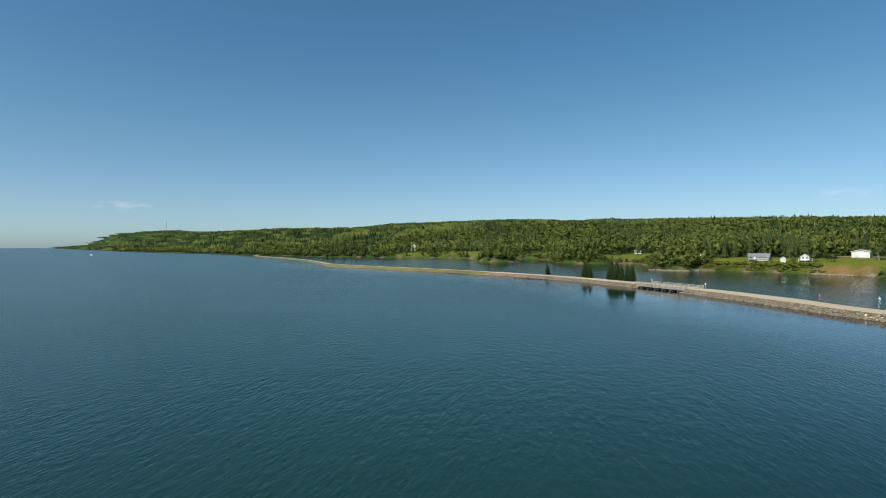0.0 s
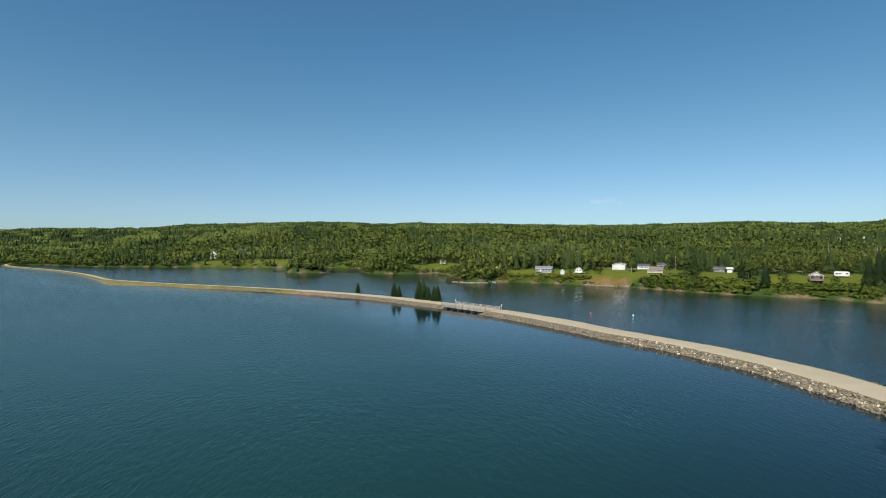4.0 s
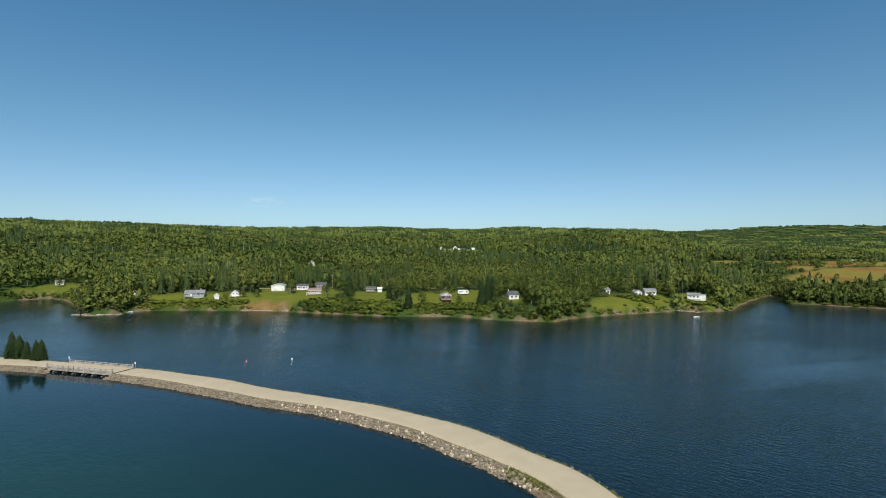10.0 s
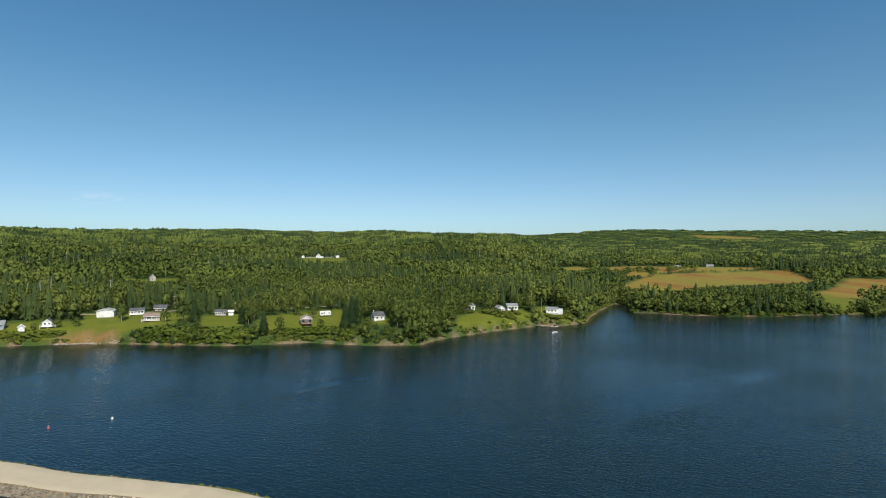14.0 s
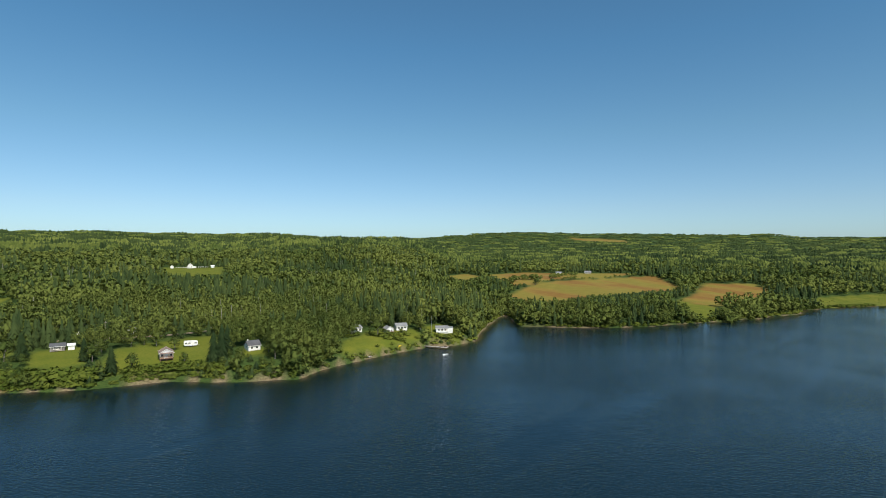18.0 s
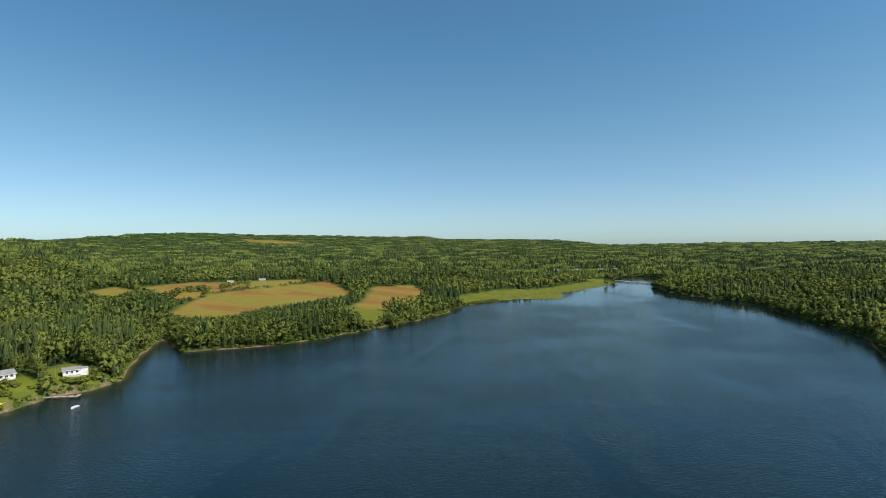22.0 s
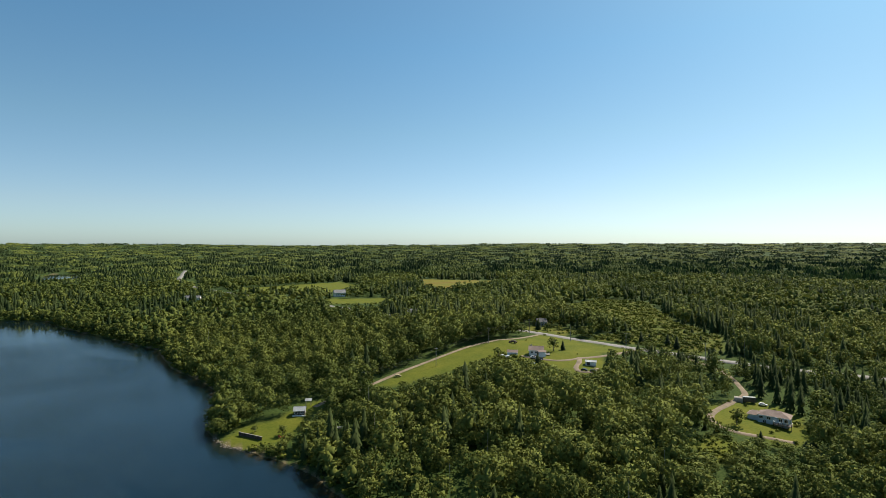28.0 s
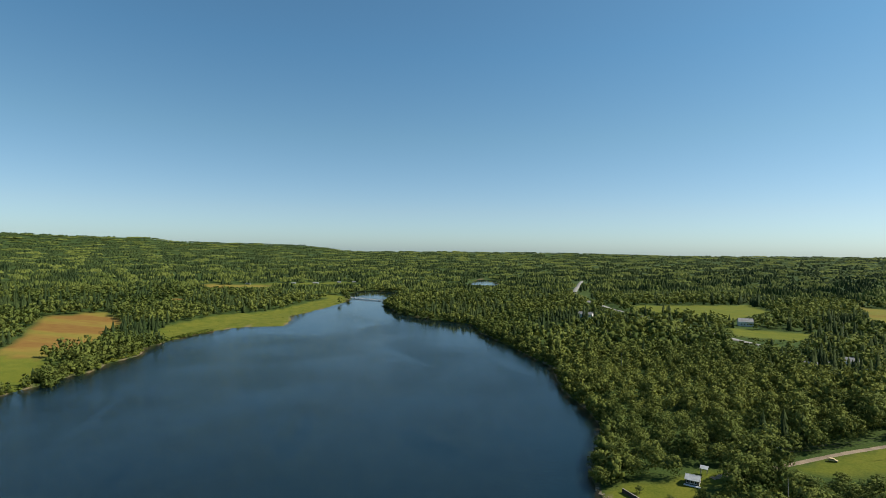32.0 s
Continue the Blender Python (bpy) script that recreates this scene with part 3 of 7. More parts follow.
def build_water():
    n = 480
    a = np.linspace(0, 2 * math.pi, n, endpoint=False)
    rings = np.concatenate([[6, 20, 30, 36, 40, 43, 46, 49, 52], 55 * np.exp(np.linspace(0, math.log(4900 / 55), 75)), [9000, 16000, 30000]])
    r, t = np.meshgrid(rings, a, indexing="ij")
    x, y = MIDDLE[0] + r * np.sin(t), MIDDLE[1] + r * np.cos(t)
    verts = np.concatenate([np.stack([x.ravel(), y.ravel(), np.zeros(x.size)], 1), [(MIDDLE[0], MIDDLE[1], 0)]])
    i, j = np.meshgrid(np.arange(n), np.arange(len(rings) - 1))
    p, q = (j * n + i).ravel(), (j * n + (i + 1) % n).ravel()
    k = np.arange(n)
    tris = np.concatenate([np.stack([q + n, q, p], 1), np.stack([p + n, q + n, p], 1), np.stack([(k + 1) % n, np.full(n, n * len(rings)), k], 1)])
    me = mesh_of("water", verts, tris, SEA)
    sea = [q for q in LINE] + [(-4900, 118), (-4900, -4900), (118, -4900)]
    x, y, off = verts[:, 0], verts[:, 1], edge_distance(verts[:, 0], verts[:, 1], sea)
    side = ease(0, -52, off)
    shore = -land_distance(x, y)
    calm = ease(-58, -22, off) * ease(4, 0, off) * ease(-150, -90, x) * 0.9
    calm = np.maximum(calm, ease(110, 20, shore) * ease(420, 560, x))
    calm = np.maximum(calm, np.maximum(ease(30, 4, shore) * 0.55 * (off > 0), ease(860, 930, x)))
    me.attributes.new("calm", "FLOAT", "POINT").data.foreach_set("value", calm.astype(np.float32))
    me.attributes.new("open_side", "FLOAT", "POINT").data.foreach_set("value", side.astype(np.float32))
    depth = height(verts[:, 0], verts[:, 1])
    me.attributes.new("shallow", "FLOAT", "POINT").data.foreach_set("value", ease(-1.9, -0.35, depth).astype(np.float32))
    tagged(new("water", me), "dark blue rippled sea and lagoon water", "water", kind="structure")



# ---- causeway ----
LINE = [(118, -110), (100, -84), (80, -48), (62, -14), (45, 18), (31, 42), (24.6, 58), (22.8, 66), (21.3, 72.5), (18.3, 79.5), (13.5, 86), (8.2, 92.8),
        (1.7, 100), (-7, 107), (-15, 112.6), (-24, 117.5), (-36, 123.2), (-52, 132.8), (-68.5, 141), (-81, 146), (-104, 153.5), (-117, 157), (-131, 161),
        (-152, 164), (-175, 165.5), (-200, 165.5), (-235, 164), (-262, 161), (-300, 159), (-345, 160), (-372, 164), (-455, 187), (-570, 208), (-690, 220), (-770, 240), (-806, 258)]


def smooth_line(pts, step):
    """Evenly spaced points on a smooth curve through the given ones."""
    p = np.array(pts, float)
    p = np.concatenate([[2 * p[0] - p[1]], p, [2 * p[-1] - p[-2]]])
    out = []
    for a, b, c, d in zip(p[:-3], p[1:-2], p[2:-1], p[3:]):
        for k in np.linspace(0, 1, 12, endpoint=False):
            out.append(0.5 * (2 * b + (c - a) * k + (2 * a - 5 * b + 4 * c - d) * k * k + (3 * b - a - 3 * c + d) * k ** 3))
    out = np.array(out + [p[-2]])
    s = np.concatenate([[0], np.cumsum(np.hypot(*np.diff(out, axis=0).T))])
    at = np.arange(0, s[-1], step)
    line = np.stack([np.interp(at, s, out[:, 0]), np.interp(at, s, out[:, 1])], 1)
    way = np.gradient(line, axis=0)
    way /= np.hypot(*way.T)[:, None]
    return line, way, np.stack([way[:, 1], -way[:, 0]], 1)


def strip(name, line, side, offsets, mats, slots, label, category, kind="structure"):
    """A long body swept along a line: offsets(i) gives its section as (sideways, up) pairs."""
    sec = np.array([offsets(i) for i in range(len(line))])
    m = sec.shape[1]
    verts = np.concatenate([line[:, None, :] + side[:, None, :] * sec[:, :, :1], sec[:, :, 1:]], 2).reshape(-1, 3)
    tris, which = [], []
    for i in range(len(line) - 1):
        for j in range(m - 1):
            p = i * m + j
            tris += [(p, p + 1, p + 1 + m), (p, p + 1 + m, p + m)]
            which += [slots[j]] * 2
    ob = new(name, mesh_of(name, verts, np.array(tris), mats, True, which))
    return tagged(ob, label, category, kind=kind)


build_ground()
build_water()
ROAD_Z = 1.2
bank_line, bank_way, bank_side = smooth_line(LINE, 1.5)

# ---- woods ----
rng = np.random.default_rng(7)


def card_cloud(n, centre, radius, size, gen, flat=0.75, fine=False):
    """Small folded leaf sprays over a rounded lump."""
    d = gen.normal(size=(n, 3))
    d[:, 2] = np.abs(d[:, 2]) * 0.9 - 0.25
    d /= np.linalg.norm(d, axis=1)[:, None]
    at = centre + d * radius * gen.uniform(0.75, 1.08, (n, 1))
    nor = d + gen.normal(size=(n, 3)) * 0.55
    nor /= np.linalg.norm(nor, axis=1)[:, None]
    u = np.cross(nor, gen.normal(size=(n, 3)))
    u /= np.linalg.norm(u, axis=1)[:, None]
    v = np.cross(nor, u)
    s = size * gen.uniform(0.6, 1.3, (n, 1))
    if fine:
        three = np.stack([at - u * s - v * s * 0.5, at + u * s * 0.8 - v * s * 0.4 - nor * s * 0.2, at + v * s], 1)
        return three.reshape(-1, 3), np.arange(n * 3).reshape(-1, 3)
    quad = np.stack([at - u * s, at - v * s * flat - nor * s * 0.25, at + u * s, at + v * s * flat - nor * s * 0.25], 1)
    tri = np.arange(n)[:, None, None] * 4 + np.array([[0, 1, 2], [0, 2, 3]])
    return quad.reshape(-1, 3), tri.reshape(-1, 3)


def merge(pieces):
    vs, ts, base = [], [], 0
    for v, t in pieces:
        vs.append(v)
        ts.append(np.asarray(t) + base)
        base += len(v)
    return np.concatenate(vs), np.concatenate(ts)


def stem(height_, radius, sides=3, lean=0.0):
    a = np.linspace(0, 2 * math.pi, sides, endpoint=False)
    low = np.stack([np.cos(a) * radius, np.sin(a) * radius, np.zeros(sides)], 1)
    top = low * (0.35, 0.35, 1) + (lean, 0, height_)
    i = np.arange(sides)
    j = (i + 1) % sides
    return np.concatenate([low, top]), np.concatenate([np.stack([i, j, j + sides], 1), np.stack([i, j + sides, i + sides], 1)])


def core(centre, radius, gen):
    """A rough inner mass that closes the crown behind its sprays."""
    v = np.array([(0, 0, 1), (0.9, 0, 0.2), (0.28, 0.86, 0.2), (-0.73, 0.53, 0.2), (-0.73, -0.53, 0.2), (0.28, -0.86, 0.2), (0, 0, -0.8)], float)
    v = v * radius * gen.uniform(0.75, 1.0, (7, 1)) + centre
    t = [(0, k, k % 5 + 1) for k in range(1, 6)] + [(6, k % 5 + 1, k) for k in range(1, 6)]
    return v, np.array(t)


def broadleaf(gen, lobes, cards, size, inner=0.20, fine=False):
    """Crown of a deciduous tree 1 high, about 0.6 wide, as lobes of sprays."""
    out = [core(np.array([0, 0, 0.58]), np.array([inner, inner, 0.14 + inner]), gen)]
    ways = [out[0][0] - (0, 0, 0.58)]
    for k in range(lobes):
        s = (k + 0.5) / lobes
        a, h = 2.4 * k + gen.uniform(-0.5, 0.5), 0.24 + 0.66 * s
        w = 0.21 * math.sin(math.pi * (0.22 + 0.72 * s)) ** 0.8
        c = np.array([math.cos(a) * w, math.sin(a) * w, h + gen.uniform(-0.04, 0.04)])
        out.append(card_cloud(max(1, cards // lobes), c, np.array([0.13, 0.13, 0.13]) * gen.uniform(0.75, 1.2), size, gen, 0.75, fine))
        ways.append(out[-1][0] - c)
    ways = np.concatenate(ways)
    return (*merge(out), ways / np.linalg.norm(ways, axis=1)[:, None])


def conifer(gen, tiers, blades, wide=0.2):
    """Crown of a spruce 1 high: drooping ragged tiers round a spire."""
    out = []
    for k in range(tiers):
        h = 0.1 + 0.86 * (k / tiers) ** 0.92
        w = wide * (1 - k / tiers) ** 0.85 * gen.uniform(0.72, 1.22) + 0.012
        rise = 0.95 / tiers * 1.9
        a = np.linspace(0, 2 * math.pi, blades, endpoint=False) + gen.uniform(0, 1)
        reach = w * gen.uniform(0.5, 1.2, blades)
        tip = np.stack([np.cos(a) * reach, np.sin(a) * reach, h - w * 0.35 + gen.uniform(-0.02, 0.02, blades)], 1)
        b = a + math.pi / blades
        dip = np.stack([np.cos(b) * w * 0.55, np.sin(b) * w * 0.55, np.full(blades, h + w * 0.05)], 1)
        v = np.concatenate([tip, dip, [(0, 0, min(1.0, h + rise))]])
        i = np.arange(blades)
        t = np.concatenate([np.stack([i, i + blades, np.full(blades, 2 * blades)], 1), np.stack([i + blades, (i + 1) % blades, np.full(blades, 2 * blades)], 1)])
        out.append((v, t))
    return merge(out)


def rounded(shape, lift=0.45, grain=0.45, up=0.0):
    """Turn a crown's sprays outwards and let them shade as one rounded mass."""
    v, t = np.asarray(shape[0], float), np.asarray(shape[1]).copy()
    a, b, c = v[t[:, 0]], v[t[:, 1]], v[t[:, 2]]
    face = np.cross(b - a, c - a)
    face /= np.linalg.norm(face, axis=1)[:, None] + 1e-9
    middle = (a + b + c) / 3 - (0, 0, lift)
    wrong = (face * middle).sum(1) < 0
    t[wrong] = t[wrong][:, ::-1]
    face[wrong] *= -1
    own = np.zeros(v.shape)
    for k in range(3):
        np.add.at(own, t[:, k], face)
    own /= np.linalg.norm(own, axis=1)[:, None] + 1e-9
    out = (v - (0, 0, lift)) * (1, 1, 0.8)
    out /= np.linalg.norm(out, axis=1)[:, None] + 1e-9
    out = out + own * grain + (0, 0, up)
    if len(shape) > 2:
        out = out * 0.7 + shape[2] * 0.8
    return v, t, out / (np.linalg.norm(out, axis=1)[:, None] + 1e-9)


def scatter(name, kinds, which, at, tall, wide, mats, label, category="trees"):
    """Many trees as one body. kinds: shapes one high; which: the shape of each tree."""
    vs, ts, base, tones, ns = [], [], 0, [], []
    spin = rng.uniform(0, 2 * math.pi, len(at))
    for k, (v, t, *way) in enumerate(kinds):
        own = np.nonzero(which == k)[0]
        if not len(own):
            continue
        c, s = np.cos(spin[own])[:, None], np.sin(spin[own])[:, None]
        x = (v[None, :, 0] * c - v[None, :, 1] * s) * wide[own][:, None]
        y = (v[None, :, 0] * s + v[None, :, 1] * c) * wide[own][:, None]
        z = v[None, :, 2] * tall[own][:, None]
        p = np.stack([x, y, z], 2) + at[own][:, None, :]
        vs.append(p.reshape(-1, 3))
        if way:
            n = way[0]
            ns.append(np.stack([n[None, :, 0] * c - n[None, :, 1] * s, n[None, :, 0] * s + n[None, :, 1] * c, np.broadcast_to(n[None, :, 2], x.shape)], 2).reshape(-1, 3))
        tones.append(np.repeat(rng.uniform(0, 1, len(own)), len(v)))
        ts.append((t[None] + (np.arange(len(own)) * len(v))[:, None, None] + base).reshape(-1, 3))
        base += len(own) * len(v)
    if vs:
        me = mesh_of(name, np.concatenate(vs), np.concatenate(ts), mats, bool(ns))
        if ns:
            me.normals_split_custom_set_from_vertices(np.concatenate(ns).astype(np.float32))
        me.attributes.new("tone", "FLOAT", "POINT").data.foreach_set("value", np.concatenate(tones).astype(np.float32))
        return tagged(new(name, me), label, category, kind="stuff")


def tree_places(r0, r1, least, ratio):
    """Jittered places, closer together near the middle of the plan."""
    xs, ys, gaps, r = [], [], [], r0
    while r < r1:
        gap = max(least, ratio * r)
        n = int(radians(268) * r / gap)
        a = np.radians(-99 + 268 * (np.arange(n) + rng.uniform(0, 1, n)) / n)
        rr = r + rng.uniform(-0.5, 0.5, n) * gap
        xs.append(MIDDLE[0] + rr * np.sin(a))
        ys.append(MIDDLE[1] + rr * np.cos(a))
        gaps.append(np.full(n, gap))
        r += gap
    return np.concatenate(xs), np.concatenate(ys), np.concatenate(gaps)


def wooded(x, y):
    """Where trees stand: on land, off the clearings and roads."""
    d = land_distance(x, y)
    lawn, field, _, _ = cover(x, y)
    ok = (d > 0.7) & (lawn < 0.3) & (field < 0.3)
    for ring in BANKS:
        ok &= ~inside(ring, x, y)
    for line, gap in ROADS:
        ok &= path_distance(x, y, line) > gap
    for cx, cy, gap in YARDS:
        ok &= np.hypot(x - cx, y - cy) > gap
    return ok, d


def path_distance(x, y, line):
    near = np.full(x.shape, 1e12)
    for (ax, ay), (bx, by) in zip(line, line[1:]):
        dx, dy = bx - ax, by - ay
        k = np.clip(((x - ax) * dx + (y - ay) * dy) / (dx * dx + dy * dy), 0, 1)
        near = np.minimum(near, (x - ax - k * dx) ** 2 + (y - ay - k * dy) ** 2)
    return np.sqrt(near)


LANE = [(247, -50), (252, -63), (252, -72), (257, -88), (261, -102), (265, -121), (269, -142), (270, -155), (269, -166), (267, -182), (271, -203)]
HIGHWAY = [(700, -122), (655, -130), (596, -138), (500, -160), (400, -185), (330, -200), (272, -206), (253, -206.5), (238, -208), (223, -209.5), (209, -211), (196, -218), (180, -228), (150, -250), (100, -300)]
FAR_ROAD = [(1420, -226), (1380, -218), (1031, -142), (800, -122), (700, -122)]
DRIVE = [(196, -218), (170, -215), (150, -196), (147, -186), (146, -176), (145, -164), (143, -156), (138, -151), (131, -151), (124, -155), (116, -160)]
FARM_DRIVE = [(236, -153), (228, -155), (217, -160), (212, -172), (209, -188), (208, -210)]
SHOP_LOOP = [(214, -170), (209, -164), (205, -157), (200, -154), (197, -158), (200, -166)]
NORTH_LANE = [(-130, 335), (-84, 330), (-50, 336), (-20, 332), (10, 328), (40, 335)]
ROADS = [(DRIVE, 2.6), (FARM_DRIVE, 3.0), (SHOP_LOOP, 3.0), (NORTH_LANE, 3.5), (LANE, 4.0), (HIGHWAY, 6.5), (FAR_ROAD, 14.0)]
YARDS = [(130, -170, 13), (252, -50, 6), (-64, 318, 12), (-30, 335, 8), (40, 274, 7), (98, 300, 6), (33, 718, 14), (-326, 756, 14), (-108, 500, 10), (566, -211, 16), (391, -188, 6), (380, -159, 5.5), (317, -177, 6.5), (295, -228, 6), (-155, 291, 4.5), (-249, 371, 6), (-410, 468, 7), (490, 560, 30), (636, -84, 14), (-592, 389, 16), (-596, 434, 16), (-577, 359, 9), (-8, 341, 8)]


HIGHWAY_VIEW = [(700, -130), (650, -138), (650, -124), (700, -114)]
POND = [(926, 234), (1014, 258), (1090, 235), (1065, 175), (1010, 168), (885, 173)]


def clear_height(x, y):
    """Young growth along the clearings stays low."""
    top = np.full(x.shape, 99.0)
    r = np.hypot(x - 45, y - 35)
    ux, uy = (x - 45) / r, (y - 35) / r
    for name, ring in LAWNS.items():
        if name in ("west", "inlet", "marsh", "far_marsh"):
            continue
        cx, cy = np.mean([p[0] for p in ring]), np.mean([p[1] for p in ring])
        near = np.nonzero(np.hypot(x - cx, y - cy) < 130)[0]
        far = math.hypot(cx, cy) > 480
        slope = (0.24 if cy < 100 else 0.14) if not far else (0.04 if name == "hill" else 0.075)
        for step in range(3, 46 if not far else 100, 3):
            hit = inside(ring, x[near] + ux[near] * step, y[near] + uy[near] * step)
            top[near[hit]] = np.minimum(top[near[hit]], 1.6 + slope * step)
    for name, ring in FIELDS.items():
        cx, cy = np.mean([p[0] for p in ring]), np.mean([p[1] for p in ring])
        near = np.nonzero((np.hypot(x - cx, y - cy) < 200) & ((name != "east") | (x < 380)))[0]
        for step in range(5, 100, 5):
            hit = inside(ring, x[near] + ux[near] * step, y[near] + uy[near] * step)
            top[near[hit]] = np.minimum(top[near[hit]], 2.5 + 0.085 * step)
    for ring, slope in ((POND, 0.075), (LAKE, 0.05), (HIGHWAY_VIEW, 0.10)):
        for step in range(5, 130, 5):
            hit = inside(ring, x + ux * step, y + uy * step)
            top[hit] = np.minimum(top[hit], 2.0 + slope * step)
    return top * rng.uniform(0.75, 1.15, x.shape)


def plant_shrubs():
    """Low bushes along the shores and over rough ground."""
    g = np.random.default_rng(11)
    kinds = [rounded(merge([card_cloud(21, np.array([0, 0, 0.4]), np.array([0.5, 0.5, 0.55]), 0.2, g), core(np.array([0, 0, 0.4]), np.array([0.4, 0.4, 0.45]), g)]), 0.2) for _ in range(4)]
    xs, ys, hs = [], [], []
    ring = N_SHORE[10:] + E_SHORE[:8]
    for shore, lo, hi in ((ring, 0.6, 8.0), (S_SHORE[4:26], 0.5, 6.0)):
        line, way, side = smooth_line(shore, 1.3)
        for _ in range(2 if lo > 0.55 else 1):
            off = rng.uniform(-2, hi, len(line))
            for s in (-1, 1):
                xs.append(line[:, 0] + side[:, 0] * off * s + rng.uniform(-0.6, 0.6, len(line)))
                ys.append(line[:, 1] + side[:, 1] * off * s + rng.uniform(-0.6, 0.6, len(line)))
                hs.append(rng.uniform(1.0, 2.6, len(line)))
    for name, n, low, high in (("heath", 600, 0.6, 2.4), ("scrub", 1700, 0.8, 3.4), ("bright", 120, 0.6, 1.6), ("drive", 130, 0.5, 1.6), ("farm", 60, 0.5, 1.4), ("shop_west", 90, 0.8, 2.5), ("marsh", 500, 0.4, 1.0), ("cove", 25, 0.8, 2.0)):
        ring = np.array(LAWNS[name])
        x, y = rng.uniform(ring[:, 0].min(), ring[:, 0].max(), n), rng.uniform(ring[:, 1].min(), ring[:, 1].max(), n)
        ok = inside(LAWNS[name], x, y)
        xs.append(x[ok]), ys.append(y[ok]), hs.append(rng.uniform(low, high, ok.sum()))
    x, y = rng.uniform(212, 246, 260), rng.uniform(-152, -128, 260)
    xs.append(x), ys.append(y), hs.append(-rng.uniform(0.6, 1.7, 260))
    line, way, side = smooth_line([(-62, 276), (-54, 273), (-20, 262), (10, 261), (26, 251)], 1.0)
    for off, lo, hi in ((2.0, 1.6, 3.0), (4.0, 2.2, 3.8), (6.0, 2.2, 4.2), (8.0, 1.6, 3.6)):
        k = np.where(line[:, 0] < -14, 1.0, 0.62) * np.where((line[:, 0] > -16) & (line[:, 0] < -6), 0.25, 1.0)
        xs.append(line[:, 0] - side[:, 0] * off + rng.uniform(-0.6, 0.6, len(line)))
        ys.append(line[:, 1] - side[:, 1] * off + rng.uniform(-0.6, 0.6, len(line)))
        hs.append(-rng.uniform(lo, hi, len(line)) * k)
    line, way, side = smooth_line([(-149, 287), (-123, 289.5), (-104, 290), (-97, 288.5)], 0.8)
    for off, lo, hi in ((0.5, 0.8, 1.8), (2.2, 1.2, 2.6)):
        xs.append(line[:, 0] - side[:, 0] * off + rng.uniform(-0.6, 0.6, len(line)))
        ys.append(line[:, 1] - side[:, 1] * off + rng.uniform(-0.6, 0.6, len(line)))
        hs.append(-rng.uniform(lo, hi, len(line)) * (0.55 + 0.45 * ripple(line[:, 0], line[:, 1], 3.0) > 0.35))
    # bushes dividing the terraced lawns and under the big trees there
    for pts in ([(101, 293), (106, 289), (112, 285), (118, 282)], [(108, 292), (116, 290), (121, 293)], [(135, 286), (141, 284), (150, 286)], [(88, 290), (95, 294)]):
        line, way, side = smooth_line(pts, 0.55)
        xs.append(line[:, 0] + rng.normal(size=len(line)) * 0.9), ys.append(line[:, 1] + rng.normal(size=len(line)) * 0.9)
        hs.append(-rng.uniform(0.8, 2.4, len(line)))
    x, y, h = np.concatenate(xs), np.concatenate(ys), np.concatenate(hs)
    hedge = h < -0.5
    h = np.abs(h)
    d = land_distance(x, y)
    scrubby = inside(LAWNS["scrub"], x, y) | inside(LAWNS["heath"], x, y)
    h = np.where(hedge | scrubby, h, np.minimum(h, clear_height(x, y) * 0.9))
    keep = (d > 0.9) & ~((x > 244) & (x < 256) & (y < -36) & (y > -60))
    for gx, gy, gap in ((-160, 272, 14), (128, 281, 4), (92, 270, 3), (112, 279, 3), (75, 258, 5), (240, -18, 12), (62, 249, 9), (-80, 286, 12)):
        keep &= np.hypot(x - gx, y - gy) > gap
    lawn, _, _, _ = cover(x, y)
    keep &= hedge | scrubby | (lawn < 0.6) | (rng.uniform(0, 1, len(x)) < np.where(y > 100, 0.08, 0.45)) | (np.abs(x - 700) < 300)
    x, y, h = x[keep], y[keep], h[keep]
    at = np.stack([x, y, height(x, y) - 0.15], 1)
    scatter("shrubs", kinds, rng.integers(0, 4, len(x)), at, h, h * rng.uniform(0.9, 1.7, len(x)), SHRUB, "low green shrubs along the shore and rough ground", "shrubs")


